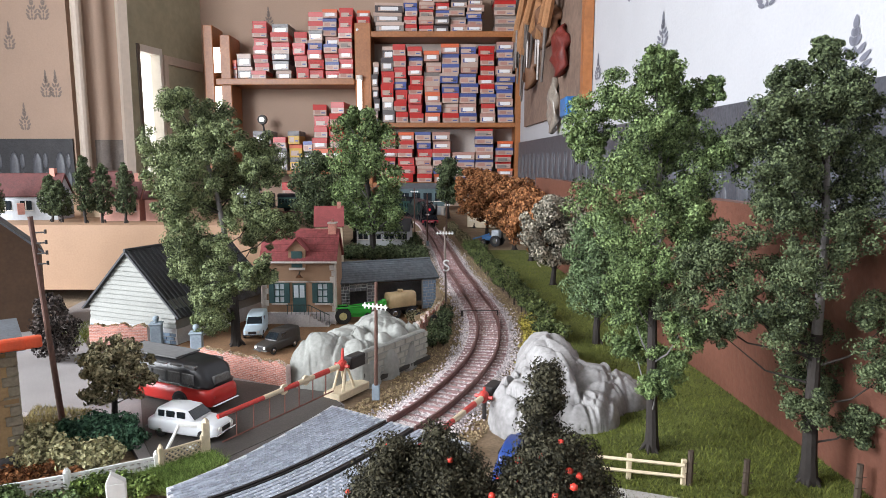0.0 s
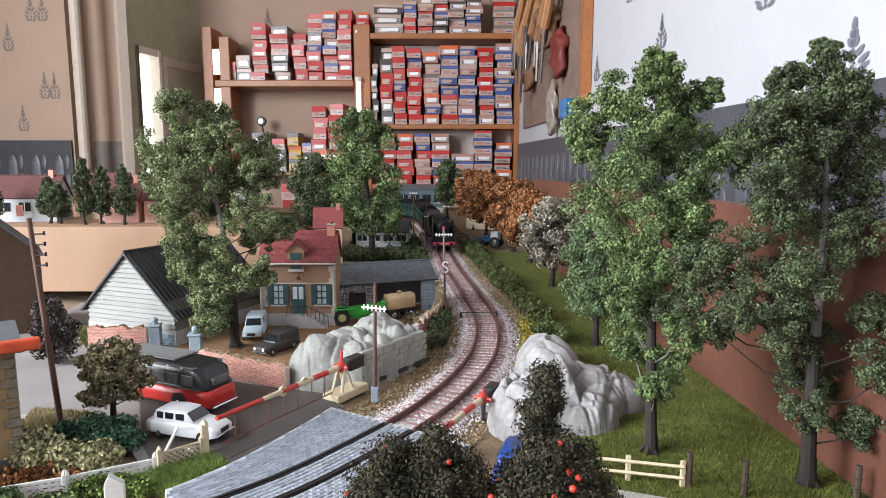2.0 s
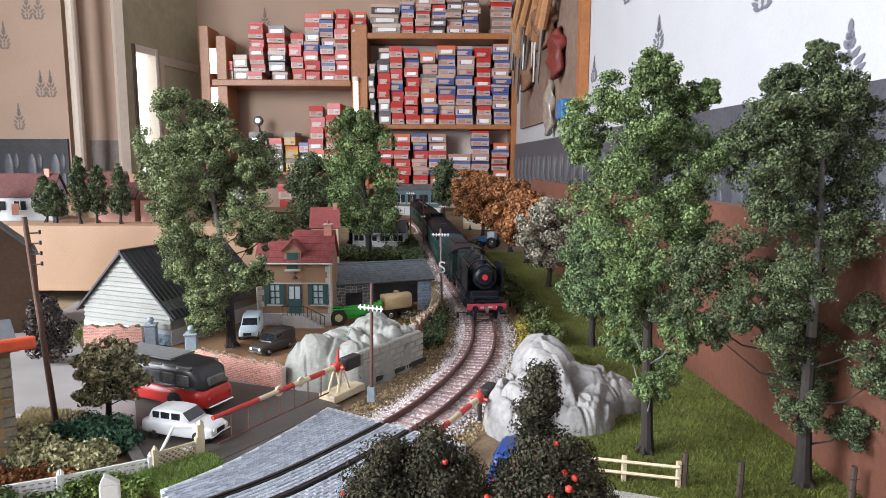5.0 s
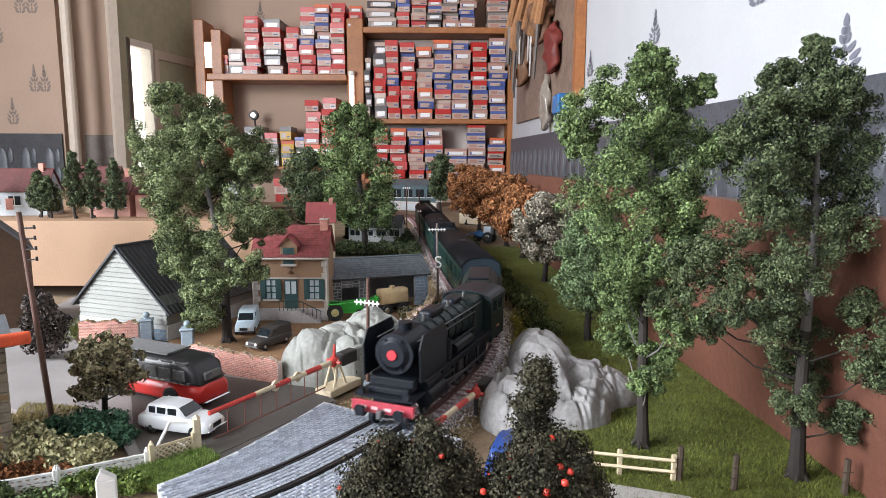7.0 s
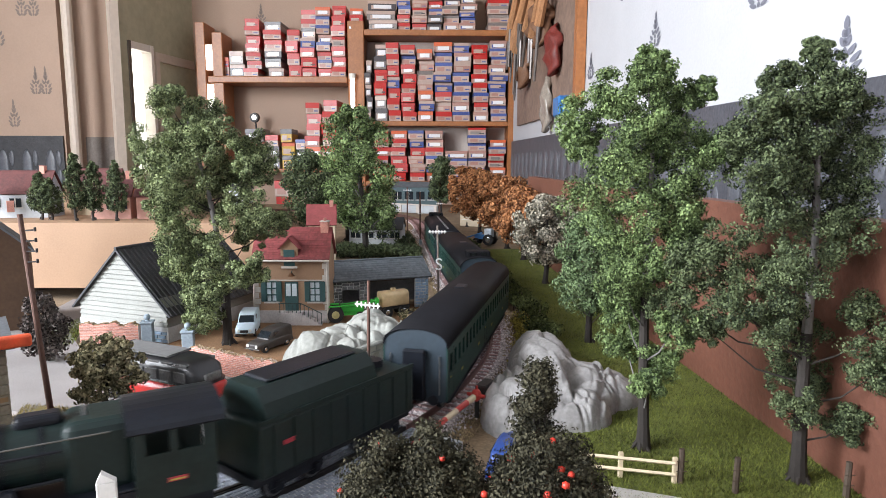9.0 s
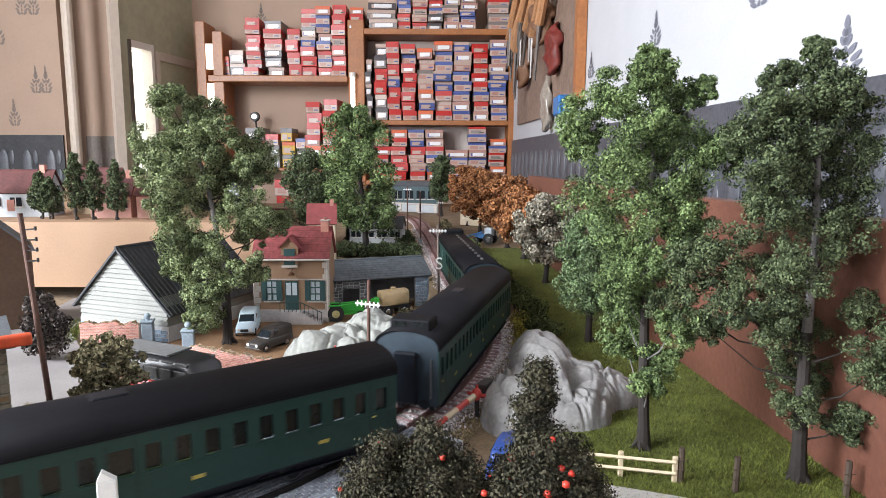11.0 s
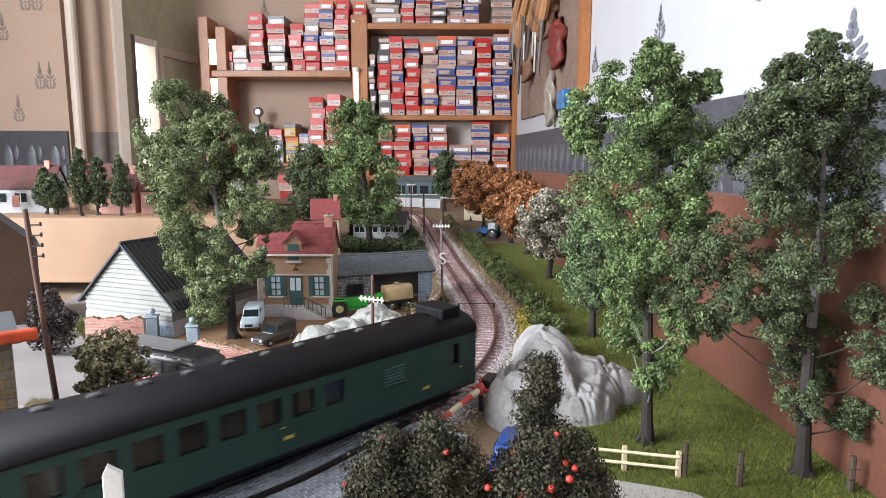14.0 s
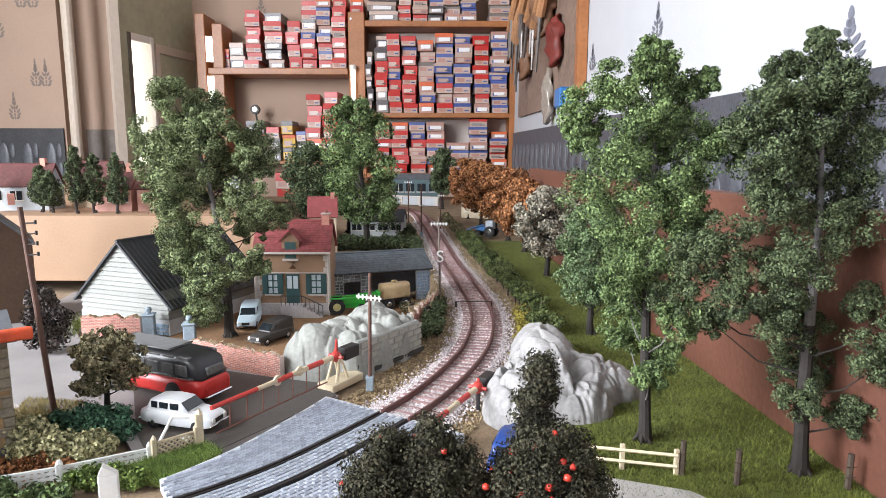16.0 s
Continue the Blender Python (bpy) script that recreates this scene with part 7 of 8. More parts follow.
def motif(m, sc=1.0, wide=1.0, mesh=_motif):
    o = new("motif", mesh)
    o.matrix_world = m @ Matrix.Diagonal((sc * wide, sc, sc, 1))
    return tagged(o, "grey printed leaf motif on the wallpaper", "", "", "structure")


for k, (y, z) in enumerate(((0.513, 0.199), (0.905, 0.29), (0.644, 0.283), (1.21, 0.285), (1.04, 0.385), (0.40, 0.30), (0.30, 0.2), (0.78, 0.41), (0.5, 0.40))):
    motif(pose(right_wall_x(y) - 0.0009, y, z, 0, 0, -90 + _ang), 0.9, 1.7)
for x, z in ((-1.138, 0.425), (-1.073, 0.50), (-1.043, 0.50), (-1.052, 0.302), (-1.026, 0.302), (-1.116, 0.217), (-1.20, 0.34)):
    motif(pose(x, 1.7193, z, 0, 0, 0), 1.35, 0.9, _motif_faint)
motif(pose(-0.575, 2.168, 0.57), 1.3, 1.0, _motif_faint)

# raised ovals of the frieze
_bm = bmesh.new()
ball(_bm, (0, 0, 0), 1.0, 2, 0.014, 0.0025, 0.045)
ball(_bm, (0.022, 0, 0.02), 1.0, 2, 0.007, 0.002, 0.022)
ball(_bm, (0.022, 0, -0.03), 1.0, 2, 0.007, 0.002, 0.022)
_em = bpy.data.meshes.new("frieze_ornament")
_bm.to_mesh(_em)
_bm.free()
_em.materials.append(M_FRIEZE_RELIEF)
for p in _em.polygons:
    p.use_smooth = True
for i in range(34):
    y = 0.12 + i * 0.06
    o = new("frieze_ornament", _em)
    o.matrix_world = pose(right_wall_x(y) - 0.0046, y, 0.118, 0, 0, -90 + _ang)
    tagged(o, "embossed leaf ornament of the frieze", "", "", "structure")
for i in range(8):
    o = new("frieze_ornament", _em)
    o.matrix_world = pose(-1.46 + i * 0.062, 1.7140, 0.118)
    tagged(o, "embossed leaf ornament of the frieze", "", "", "structure")

# ---------------------------------------------------------------- the train
TRAIN = []
M_LBLACK = mat("loco_black", (0.008, 0.010, 0.015), 0.42, spec=0.3, vary=0.3, scale=90, bump=0.15)
M_LGREEN = mat("loco_green", (0.010, 0.021, 0.02), 0.45, spec=0.35, vary=0.25, scale=90, bump=0.15)
M_COACH = mat("coach_green", (0.016, 0.046, 0.039), 0.45, spec=0.3, vary=0.15, scale=60, bump=0.1)
M_COACH_END = mat("coach_end", (0.022, 0.036, 0.05), 0.55, vary=0.2, scale=60)
M_COACH_ROOF = mat("coach_roof", (0.008, 0.008, 0.010), 0.6, spec=0.12, vary=0.25, scale=60, fine=10, bump=0.15)
M_COACH_GLASS = mat("coach_glass", (0.012, 0.014, 0.014), 0.18, vary=0.3, scale=120, bump=0)
M_BEAM = mat("buffer_beam_red", (0.38, 0.04, 0.06), 0.5, vary=0.25, scale=150)
M_GOLD = mat("gold_lettering", (0.45, 0.36, 0.08), 0.5, vary=0.1)
M_STEEL = mat("rod_steel", (0.2, 0.2, 0.2), 0.35, 0.7, vary=0.2)
M_DISC = mat("red_disc", (0.6, 0.03, 0.04), 0.5, vary=0.1)


def rail_wheel(parent, x, y, r, w, spokes=0):
    sd = 1 if y > 0 else -1
    wh = part("wheel", C((x, y - w / 2, r), (x, y + w / 2, r), r, None, 20), M_LBLACK, parent)
    part("tread", C((x, y + sd * (w / 2), r), (x, y + sd * (w / 2 + 0.0003), r), r * 0.9, r * 0.86, 20), M_STEEL, wh)
    part("wheel_centre", C((x, y + sd * (w / 2 + 0.0002), r), (x, y + sd * (w / 2 + 0.0006), r), r * 0.74, r * 0.7, 16), M_LBLACK, wh)
    return wh


def bogie(parent, x, half, r=0.0054, y=0.0088):
    bg = part("bogie", B(x - half - 0.004, x + half + 0.004, -0.0125, 0.0125, 0.0048, 0.0088, 0.0005), M_LBLACK, parent, "black bogie frame")
    for k in (-half, half):
        for sd in (-1, 1):
            rail_wheel(bg, x + k, sd * y, r, 0.0024)
        for sd in (-1, 1):
            part("axle_box", B(x + k - 0.0016, x + k + 0.0016, sd * 0.0132 - 0.0008, sd * 0.0132 + 0.0008, 0.004, 0.0078, 0.0003), M_LBLACK, bg)


def buffers(parent, x, direction):
    for sd in (-1, 1):
        part("buffer", C((x, sd * 0.0102, 0.0120), (x + direction * 0.0035, sd * 0.0102, 0.0120), 0.0010, None, 10), M_LBLACK, parent)
        part("buffer_head", C((x + direction * 0.0035, sd * 0.0102, 0.0120), (x + direction * 0.0042, sd * 0.0102, 0.0120), 0.0026, None, 14), M_LBLACK, parent)


def locomotive():
    L = 0.150
    ob = thing("locomotive", pose(0, 0, 0), "black and dark green steam locomotive with smoke deflectors", "locomotive")
    f, zc, R = L / 2, 0.0355, 0.0100
    part("frame", B(-f + 0.004, f - 0.006, -0.006, 0.006, 0.0075, 0.016), M_LBLACK, ob)
    part("running_plate", B(-f + 0.030, f - 0.020, -0.0158, 0.0158, 0.0218, 0.0228, 0.0003), M_LBLACK, ob)
    part("front_platform", B(f - 0.020, f - 0.004, -0.0155, 0.0155, 0.0165, 0.0176), M_LBLACK, ob)
    bm = bmesh.new()
    box(bm, f - 0.0185, f - 0.0130, -0.0120, 0.0120, 0.0176, 0.0240, 0.0006)
    box(bm, f - 0.0135, f - 0.0085, -0.0110, 0.0110, 0.0176, 0.0205, 0.0006)
    part("apron", bm, M_LBLACK, ob)
    beam = part("buffer_beam", B(f - 0.0045, f - 0.0028, -0.0165, 0.0165, 0.0098, 0.0152, 0.0003), M_BEAM, ob, "dull red buffer beam with pale markings")
    for k in (-0.010, -0.004, 0.003, 0.0095):
        part("marking", B(f - 0.0028, f - 0.0025, k - 0.0018, k + 0.0018, 0.0115, 0.0130), mat("pale_marking", (0.6, 0.42, 0.42), 0.6), beam)
    buffers(ob, f - 0.0028, 1)
    part("coupling", B(f - 0.003, f + 0.001, -0.0012, 0.0012, 0.0085, 0.0125, 0.0003), M_STEEL, ob)
    for sd in (-1, 1):
        part("headlamp", C((f - 0.006, sd * 0.0120, 0.0190), (f - 0.0035, sd * 0.0120, 0.0190), 0.0017, None, 12), M_LBLACK, ob)
        part("step", B(f - 0.010, f - 0.006, min(sd * 0.012, sd * 0.0165), max(sd * 0.012, sd * 0.0165), 0.0055, 0.0066), M_LBLACK, ob)
    # boiler
    part("smokebox", C((f - 0.040, 0, zc), (f - 0.0165, 0, zc), R, None, 40), M_LBLACK, ob, "black smokebox", False)
    door = part("smokebox_door", C((f - 0.0165, 0, zc), (f - 0.0140, 0, zc), R * 0.93, R * 0.62, 40), M_LBLACK, ob, "domed black smokebox door")
    part("door_ring", C((f - 0.0168, 0, zc), (f - 0.0158, 0, zc), R * 1.02, None, 40), M_LBLACK, door)
    part("disc", C((f - 0.0142, 0, zc), (f - 0.0132, 0, zc), 0.0025, None, 20), M_DISC, door, "red round plate")
    for a in (60, 120, 240, 300):
        part("door_clamp", C((f - 0.0150, R * 0.82 * math.cos(radians(a)), zc + R * 0.82 * math.sin(radians(a))), (f - 0.0142, R * 0.82 * math.cos(radians(a)), zc + R * 0.82 * math.sin(radians(a))), 0.0007, None, 8), M_LBLACK, door)
    bl = part("boiler", C((-f + 0.040, 0, zc - 0.0003), (f - 0.040, 0, zc), R * 1.05, R * 0.985, 40), M_LGREEN, ob, "dark green boiler barrel")
    for k in np.linspace(-f + 0.045, f - 0.042, 7):
        part("boiler_band", C((k - 0.0005, 0, zc), (k + 0.0005, 0, zc), R * 1.065, None, 40), M_LBLACK, bl)
    part("firebox", B(-f + 0.028, -f + 0.050, -0.0112, 0.0112, 0.0200, 0.0460, 0.004, 3), M_LGREEN, ob)
    part("chimney", C((f - 0.029, 0, zc + R - 0.001), (f - 0.029, 0, zc + R + 0.0032), 0.0034, 0.0038, 20), M_LBLACK, ob)
    bm = bmesh.new()
    box(bm, 0.004, 0.022, -0.0042, 0.0042, zc + R - 0.002, zc + R + 0.0035, 0.0022, 3)
    part("dome", bm, M_LBLACK, ob, "long black dome casing")
    bm = bmesh.new()
    box(bm, -0.026, -0.012, -0.0038, 0.0038, zc + R - 0.002, zc + R + 0.0030, 0.002, 3)
    part("sandbox", bm, M_LBLACK, ob)
    for k in (-0.032, -0.006, 0.028):
        part("safety_valve", C((k, 0.002, zc + R - 0.001), (k, 0.002, zc + R + 0.0035), 0.0010, 0.0007, 8), M_STEEL, ob)
    for sd in (-1, 1):
        # smoke deflector
        bm = bmesh.new()
        prism(bm, [(f - 0.046, 0.0235), (f - 0.0135, 0.0235), (f - 0.0125, 0.040), (f - 0.0165, 0.0465), (f - 0.043, 0.0465), (f - 0.046, 0.043)], sd * 0.0152 - 0.0003, sd * 0.0152 + 0.0003)
        part("smoke_deflector", bm, M_LBLACK, ob, "large black smoke deflector plate")
        for z in (zc + 0.0035, zc - 0.006):
            part("pipe", C((-f + 0.050, sd * (R + 0.0022), z), (f - 0.046, sd * (R + 0.0018), z), 0.0006, None, 6), M_LBLACK, ob)
        part("handrail", C((-f + 0.036, sd * (R + 0.0012), zc + 0.0065), (f - 0.020, sd * (R + 0.0008), zc + 0.0065), 0.0003, None, 5), M_STEEL, ob, "thin steel handrail")
        part("air_tank", C((-0.012, sd * 0.0132, 0.0268), (0.014, sd * 0.0132, 0.0268), 0.0030, None, 14), M_LBLACK, ob)
        part("pump", C((0.022, sd * 0.0130, 0.0230), (0.022, sd * 0.0130, 0.0345), 0.0026, None, 12), M_LBLACK, ob)
        part("pump", C((0.029, sd * 0.0130, 0.0230), (0.029, sd * 0.0130, 0.0335), 0.0022, None, 12), M_LBLACK, ob)
        part("valance", B(-f + 0.030, f - 0.040, sd * 0.0155 - 0.0004, sd * 0.0155 + 0.0004, 0.0195, 0.0218), M_LBLACK, ob)
        part("cylinder", C((f - 0.043, sd * 0.0132, 0.0125), (f - 0.022, sd * 0.0132, 0.0125), 0.0046, None, 20), M_LBLACK, ob, "black steam cylinder")
        part("valve_chest", C((f - 0.043, sd * 0.0128, 0.0188), (f - 0.022, sd * 0.0128, 0.0188), 0.0030, None, 16), M_LBLACK, ob)
        for k in range(4):
            rail_wheel(ob, f - 0.058 - k * 0.0205, sd * 0.0088, 0.0095, 0.0026)
        part("coupling_rod", B(f - 0.122, f - 0.056, sd * 0.0118 - 0.0003, sd * 0.0118 + 0.0003, 0.0068, 0.0086), M_STEEL, ob, "grey steel coupling rod")
        part("piston_rod", C((f - 0.080, sd * 0.0128, 0.0088), (f - 0.043, sd * 0.0132, 0.0125), 0.0007, None, 6), M_STEEL, ob)
        part("slide_bar", B(f - 0.062, f - 0.043, sd * 0.0132 - 0.0005, sd * 0.0132 + 0.0005, 0.0148, 0.0158), M_STEEL, ob)
        part("expansion_link", B(f - 0.074, f - 0.069, sd * 0.0138 - 0.0005, sd * 0.0138 + 0.0005, 0.0120, 0.0200, 0.0004), M_STEEL, ob)
        for k in (f - 0.033, f - 0.013, -f + 0.030):
            rail_wheel(ob, k, sd * 0.0088, 0.0055, 0.0024)
        # cab
        part("cab_side", B(-f + 0.004, -f + 0.030, sd * 0.0158 - 0.0004, sd * 0.0158 + 0.0004, 0.0160, 0.0330), M_LGREEN, ob, "dark green cab side")
        part("cab_pillar", B(-f + 0.004, -f + 0.0085, sd * 0.0158 - 0.0004, sd * 0.0158 + 0.0004, 0.0330, 0.0430), M_LGREEN, ob)
        part("cab_pillar", B(-f + 0.0165, -f + 0.0190, sd * 0.0158 - 0.0004, sd * 0.0158 + 0.0004, 0.0330, 0.0430), M_LGREEN, ob)
        part("cab_pillar", B(-f + 0.0265, -f + 0.030, sd * 0.0158 - 0.0004, sd * 0.0158 + 0.0004, 0.0330, 0.0430), M_LGREEN, ob)
        part("number_plate", B(-f + 0.014, -f + 0.020, sd * 0.0163 - 0.0002, sd * 0.0163 + 0.0002, 0.0225, 0.0240), M_BEAM, ob, "small red and gold plate with bars")
        part("marking", B(-f + 0.0145, -f + 0.0195, sd * 0.0166 - 0.0001, sd * 0.0166 + 0.0001, 0.0229, 0.0234), M_GOLD, ob)
    part("cab_front", B(-f + 0.0282, -f + 0.030, -0.0156, 0.0156, 0.0228, 0.0440), M_LGREEN, ob)
    roof = []
    for a in np.linspace(-90, 90, 13):
        roof.append((0.0172 * math.sin(radians(a)), 0.0415 + 0.0062 * math.cos(radians(a))))
    bm = bmesh.new()
    pr = [(y, z) for y, z in roof] + [(y * 0.96, z - 0.0008) for y, z in roof[::-1]]
    prism(bm, pr, 0, 0.031)
    bmesh.ops.rotate(bm, verts=bm.verts[:], cent=(0, 0, 0), matrix=Matrix.Rotation(radians(90), 3, "Z"))
    bmesh.ops.translate(bm, verts=bm.verts[:], vec=(-f + 0.032, 0, 0))
    part("cab_roof", bm, M_LBLACK, ob, "curved black cab roof")
    return ob, L


def tender():
    L = 0.092
    ob = thing("tender", pose(0, 0, 0), "dark green tender with raised fuel bunker", "tender")
    f = L / 2
    part("frame", B(-f + 0.002, f - 0.001, -0.0125, 0.0125, 0.0085, 0.0120), M_LBLACK, ob)
    part("tank", B(-f + 0.003, f - 0.002, -0.0163, 0.0163, 0.0120, 0.0335, 0.0012, 2), M_LGREEN, ob, "dark green riveted tank")
    bm = bmesh.new()
    prism(bm, [(-0.0150, 0.0335), (0.0150, 0.0335), (0.0125, 0.0400), (0.0085, 0.0455), (-0.0085, 0.0455), (-0.0125, 0.0400)], -f + 0.026, f - 0.006)
    bmesh.ops.rotate(bm, verts=bm.verts[:], cent=(0, 0, 0), matrix=Matrix.Rotation(radians(-90), 3, "Z"))
    part("bunker", bm, M_LGREEN, ob, "raised bunker with hatch covers")
    part("hatch", B(-0.014, 0.034, -0.0075, 0.0075, 0.0455, 0.0468, 0.0006), M_LBLACK, ob)
    for sd in (-1, 1):
        part("top_rail", B(-f + 0.003, f - 0.002, sd * 0.0158 - 0.0005, sd * 0.0158 + 0.0005, 0.0335, 0.0352), M_LGREEN, ob)
        for k in np.linspace(-f + 0.008, f - 0.008, 9):
            part("rivet_strip", B(k - 0.0004, k + 0.0004, sd * 0.0165 - 0.0002, sd * 0.0165 + 0.0002, 0.0125, 0.0330), M_LGREEN, ob)
        part("ladder", B(-f + 0.001, -f + 0.003, sd * 0.010 - 0.002, sd * 0.010 + 0.002, 0.012, 0.033), M_LBLACK, ob)
        part("number_plate", B(f - 0.017, f - 0.012, sd * 0.0168 - 0.0002, sd * 0.0168 + 0.0002, 0.0235, 0.0252), M_BEAM, ob)
    part("filler", C((-f + 0.013, 0, 0.0335), (-f + 0.013, 0, 0.0365), 0.0045, 0.004, 14), M_LBLACK, ob)
    bogie(ob, -f + 0.022, 0.0095, 0.0058)
    bogie(ob, f - 0.022, 0.0095, 0.0058)
    buffers(ob, -f + 0.003, -1)
    return ob, L


def coach(L, label, windows, cupola=0, vents=False, pale=-1, louvres=(), plates=3, wh=0.0095, ventbox=False):
    """windows: (place along the coach, width) pairs, in shares of the length from the front."""
    ob = thing("coach", pose(0, 0, 0), label, "railway coach", "coaches")
    f, W, z0, z1, zt = L / 2, 0.0163, 0.0100, 0.0385, 0.0475
    part("underframe", B(-f + 0.003, f - 0.003, -0.0135, 0.0135, 0.0085, 0.0100), M_LBLACK, ob)
    part("truss", B(-f * 0.45, f * 0.45, -0.0120, 0.0120, 0.0045, 0.0085, 0.0008), M_LBLACK, ob)
    # body as two sides with real openings, and two ends
    for sd in (-1, 1):
        ys = (sd * W - 0.0005, sd * W + 0.0005)
        side = part("body_side", B(-f, f, *ys, z0, 0.0240, 0.0), M_COACH, ob, "dark green coach side")
        part("upper_panel", B(-f, f, *ys, 0.0240 + wh, z1), M_COACH, side)
        edge = f
        for i, (c, w) in enumerate(windows):
            x = f - c * L
            a, b = x + w * L / 2, x - w * L / 2
            if edge - a > 0.0002:
                part("window_pillar", B(a, edge, *ys, 0.0240, 0.0240 + wh), M_COACH, side)
            edge = b
            part("pane", B(b, a, sd * (W - 0.0012) - 0.0002, sd * (W - 0.0012) + 0.0002, 0.0240, 0.0240 + wh), M_INSUL if (i == pale and sd > 0) else M_COACH_GLASS, side)
        part("window_pillar", B(-f, edge, *ys, 0.0240, 0.0240 + wh), M_COACH, side)
        part("waist_rail", B(-f, f, sd * W - 0.0007, sd * W + 0.0007, 0.0228, 0.0233), M_COACH, side)
        part("sill_rail", B(-f, f, sd * W - 0.0007, sd * W + 0.0007, z0, z0 + 0.0008), M_LBLACK, side)
        for k in range(plates):
            x = f - L * (0.16 + k * (0.68 / max(1, plates - 1)))
            part("plate", B(x - 0.0022, x + 0.0022, sd * (W + 0.0006) - 0.0001, sd * (W + 0.0006) + 0.0001, 0.0162, 0.0176), M_GOLD, side, "gold lettering bar")
        for k in (0.04, 0.5, 0.96):
            x = f - L * k
            for dx in (-0.0045, 0.0045):
                part("door_joint", B(x + dx - 0.00015, x + dx + 0.00015, sd * W - 0.0006, sd * W + 0.0006, z0 + 0.001, 0.036), M_LBLACK, side)
            part("door_handle", B(x + 0.002, x + 0.0038, sd * (W + 0.0009) - 0.0002, sd * (W + 0.0009) + 0.0002, 0.0215, 0.0220), M_GOLD, side)
        for c in louvres:
            x = f - c * L
            for q in range(6):
                part("louvre", B(x - 0.0060, x + 0.0060, sd * (W + 0.0008) - 0.0003, sd * (W + 0.0008) + 0.0003, 0.0245 + q * 0.0015, 0.0252 + q * 0.0015), mat("louvre_green", (0.05, 0.12, 0.11), 0.45), side)
        part("step_board", B(-f + 0.01, f - 0.01, sd * 0.0148 - 0.0012, sd * 0.0148 + 0.0012, 0.0062, 0.0068), M_LBLACK, ob)
    arch = [(W * math.sin(radians(a)), z1 + (zt - z1) * max(0.0, math.cos(radians(a))) ** 0.8) for a in np.linspace(-90, 90, 15)]
    for e in (1, -1):
        bm = bmesh.new()
        prism(bm, [(y, z) for y, z in arch[::-1]] + [(-W, z0), (W, z0)], -0.0007, 0.0007)
        bmesh.ops.rotate(bm, verts=bm.verts[:], cent=(0, 0, 0), matrix=Matrix.Rotation(radians(90), 3, "Z"))
        bmesh.ops.translate(bm, verts=bm.verts[:], vec=(e * (f - 0.0007), 0, 0))
        end = part("end_wall", bm, M_COACH_END, ob, "dark blue-grey coach end")
        part("gangway", B(min(e * f, e * (f + 0.0035)), max(e * f, e * (f + 0.0035)), -0.0058, 0.0058, 0.0110, 0.0370, 0.0008), M_LBLACK if not vents else M_COACH_END, end, "black gangway bellows")
        for sd in (-1, 1):
            part("grab_rail", C((e * (f + 0.0008), sd * 0.0128, 0.014), (e * (f + 0.0008), sd * 0.0128, 0.034), 0.00035, None, 5), M_STEEL, end)
        buffers(ob, e * (f - 0.0005), e)
    bm = bmesh.new()
    over = [(y * 1.03, z + 0.0003) for y, z in arch]
    prism(bm, over + [(y * 0.99, z - 0.0008) for y, z in over[::-1]], -f - 0.0008, f + 0.0008)
    bmesh.ops.rotate(bm, verts=bm.verts[:], cent=(0, 0, 0), matrix=Matrix.Rotation(radians(90), 3, "Z"))
    roof = part("roof", bm, M_COACH_ROOF, ob, "black curved roof", True)
    for sd in (-1, 1):
        part("gutter", B(-f, f, sd * (W + 0.0006) - 0.0003, sd * (W + 0.0006) + 0.0003, z1 - 0.0004, z1 + 0.0004), M_COACH_ROOF, roof)
    if vents:
        for k in range(11):
            x = f - L * (0.07 + 0.072 * k)
            part("roof_vent", B(x - 0.0018, x + 0.0018, -0.0012, 0.0012, zt - 0.0002, zt + 0.0016, 0.0005), M_STEEL, roof, "small grey roof ventilator")
    elif ventbox:
        part("roof_vent", B(-0.006, 0.006, -0.0035, 0.0035, zt - 0.0012, zt + 0.0009, 0.0004), M_LBLACK, roof)
    if cupola:
        x = cupola * (f - 0.012)
        cu = part("lookout", B(x - 0.0070, x + 0.0070, -0.0105, 0.0105, zt - 0.0040, zt + 0.0042, 0.0012, 2), M_COACH_ROOF, roof, "raised brake lookout on the roof")
        for e in (-1, 1):
            for yy in (-0.005, 0.005):
                part("lookout_pane", B(x + e * 0.0071 - 0.0002, x + e * 0.0071 + 0.0002, yy - 0.0028, yy + 0.0028, zt + 0.0004, zt + 0.0031), M_COACH_GLASS, roof)
    bogie(ob, f - 0.032, 0.0135)
    bogie(ob, -f + 0.032, 0.0135)
    return ob, L


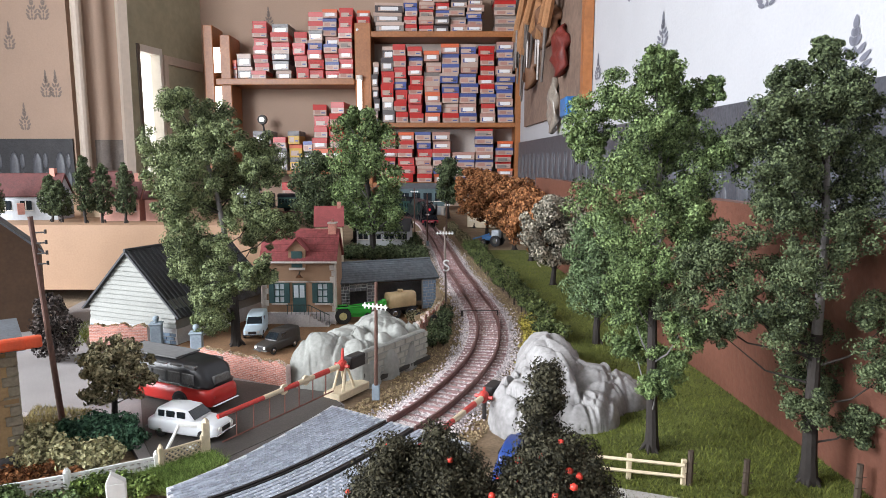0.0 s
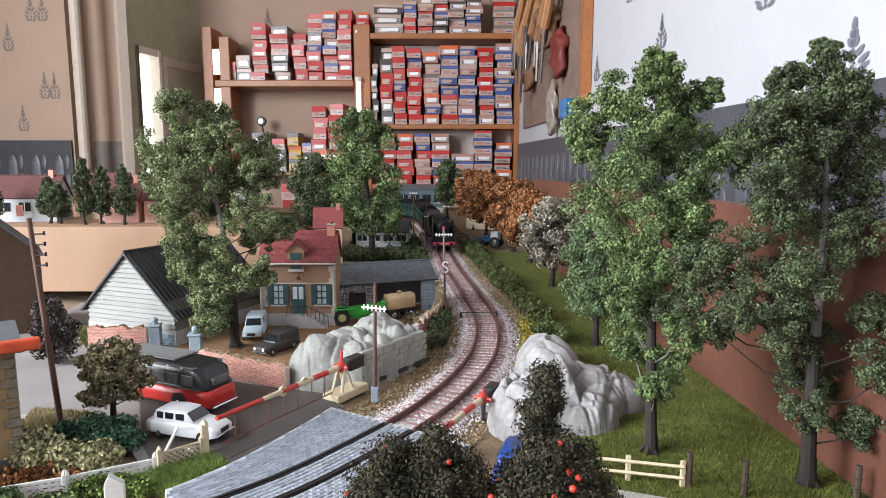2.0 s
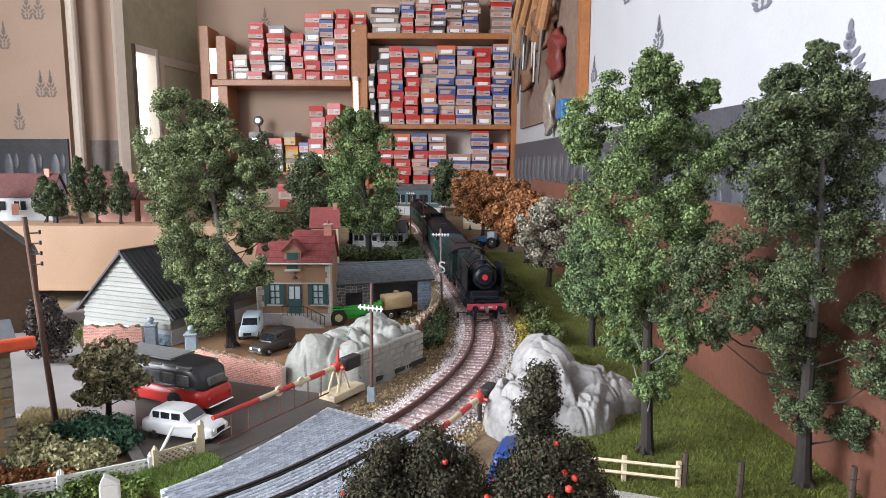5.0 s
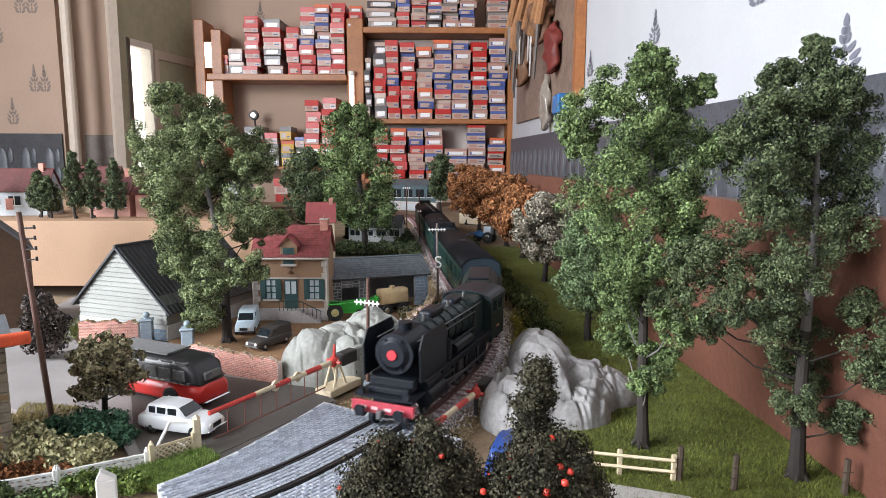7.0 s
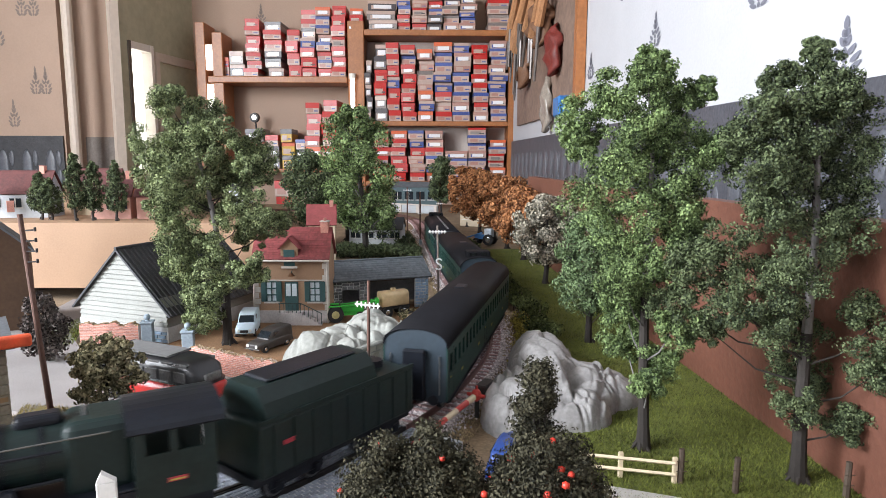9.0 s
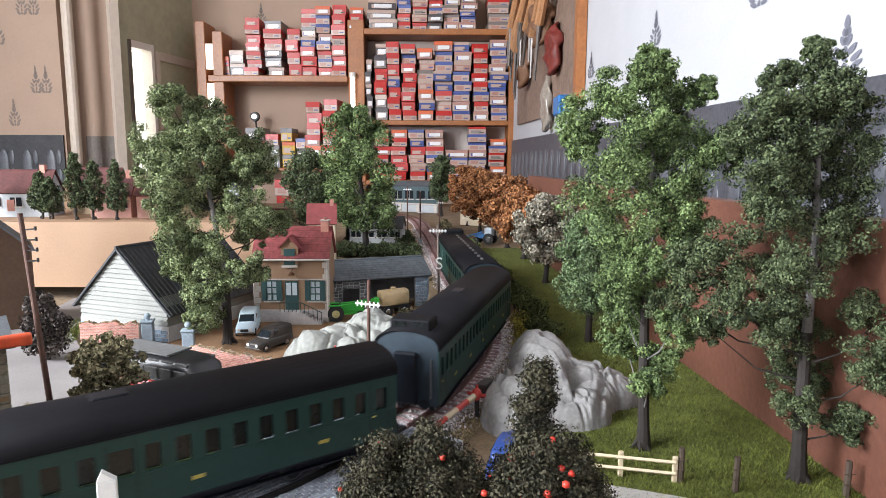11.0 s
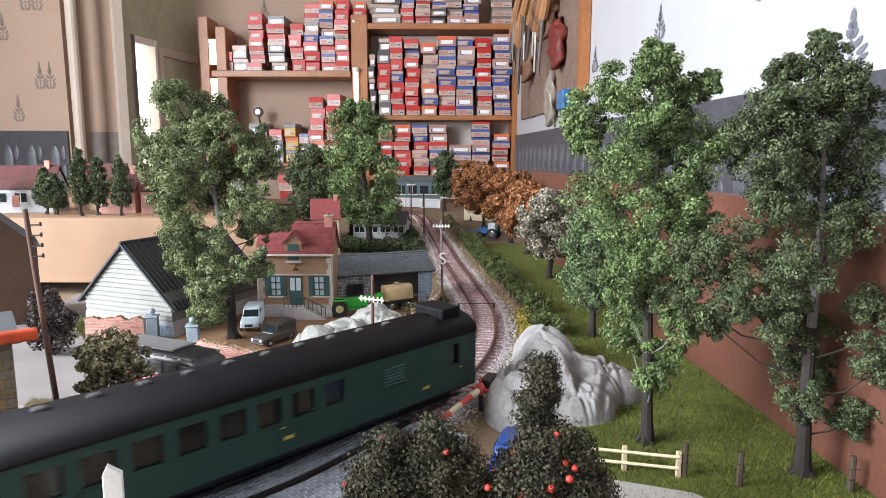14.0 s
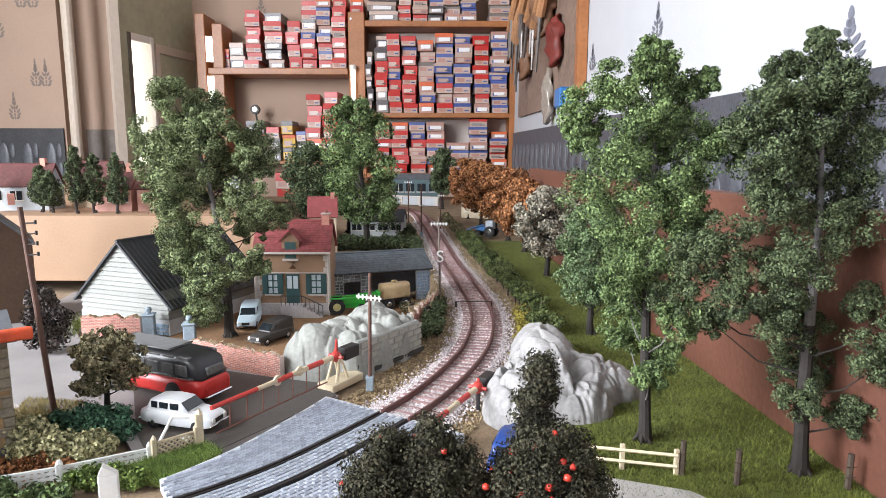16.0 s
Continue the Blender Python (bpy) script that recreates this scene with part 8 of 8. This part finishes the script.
loco, LL = locomotive()
tend, LT = tender()
w1 = [(0.035 + 0.0465 * i, 0.024) for i in range(21)]
w1[10] = (w1[10][0], 0.036)
c1, L1 = coach(0.217, "dark green passenger coach with black roof", w1, 0, False, -1, (), 4, ventbox=True)
w2 = [(0.030 + 0.0425 * i, 0.022) for i in range(23)]
w2[9] = (w2[9][0], 0.034)
w2[13] = (w2[13][0], 0.032)
c2, L2 = coach(0.197, "dark green coach with brake lookout at its front", w2, 1, False, 13, (), 5, ventbox=True)
w3 = [(0.045, 0.03)] + [(0.125 + 0.068 * i, 0.046) for i in range(8)] + [(0.93, 0.03)]
c3, L3 = coach(0.228, "dark green luggage coach with roof ventilators and lookout", w3, -1, True, -1, (0.75,), 3, 0.0105)
front = 0.0
for ob, L, wb in ((loco, LL, 0.062), (tend, LT, 0.048), (c1, L1, L1 - 0.064), (c2, L2, L2 - 0.064), (c3, L3, L3 - 0.064)):
    TRAIN.append((ob, front + L / 2, wb))
    front += L + (0.003 if ob is loco else 0.010 if ob is tend else 0.024 if ob is c1 else 0.016)

# ---------------------------------------------------------------- what moves
FRONT = [(0.0, 1.755), (0.5, 1.676), (1.0, 1.595), (2.5, 1.3407), (4.0, 1.1276), (6.5, 0.825), (7.5, 0.7145), (8.5, 0.5985), (9.0, 0.544), (11.5, 0.232), (12.5, 0.101), (13.0, 0.041), (13.5, -0.027), (14.3, -0.152), (15.0, -0.272), (16.0, -0.440)]


def motions():
    ts, ss = [a for a, b in FRONT], [b for a, b in FRONT]
    fine = np.arange(-1.0, 17.01, 0.05)
    run = np.interp(fine, ts, ss)
    run = np.where(fine < 0, ss[0] - 0.168 * fine, np.where(fine > 16, ss[-1] - 0.158 * (fine - 16), run))
    for _ in range(60):
        run[1:-1] = (run[:-2] + 2 * run[1:-1] + run[2:]) / 4
    for ob, back, wheelbase in TRAIN:
        rows = []
        k = 0
        while k <= 64:
            t = k * 0.25
            s = float(np.interp(t, fine, run)) + back
            x0, y0, _, _ = on_track(s - wheelbase / 2)
            x1, y1, _, _ = on_track(s + wheelbase / 2)
            rows.append((t, pose((x0 + x1) / 2, (y0 + y1) / 2, RAIL_TOP, 0, 0, math.degrees(math.atan2(y0 - y1, x0 - x1)))))
            k += 1
        walk(ob, rows)


motions()
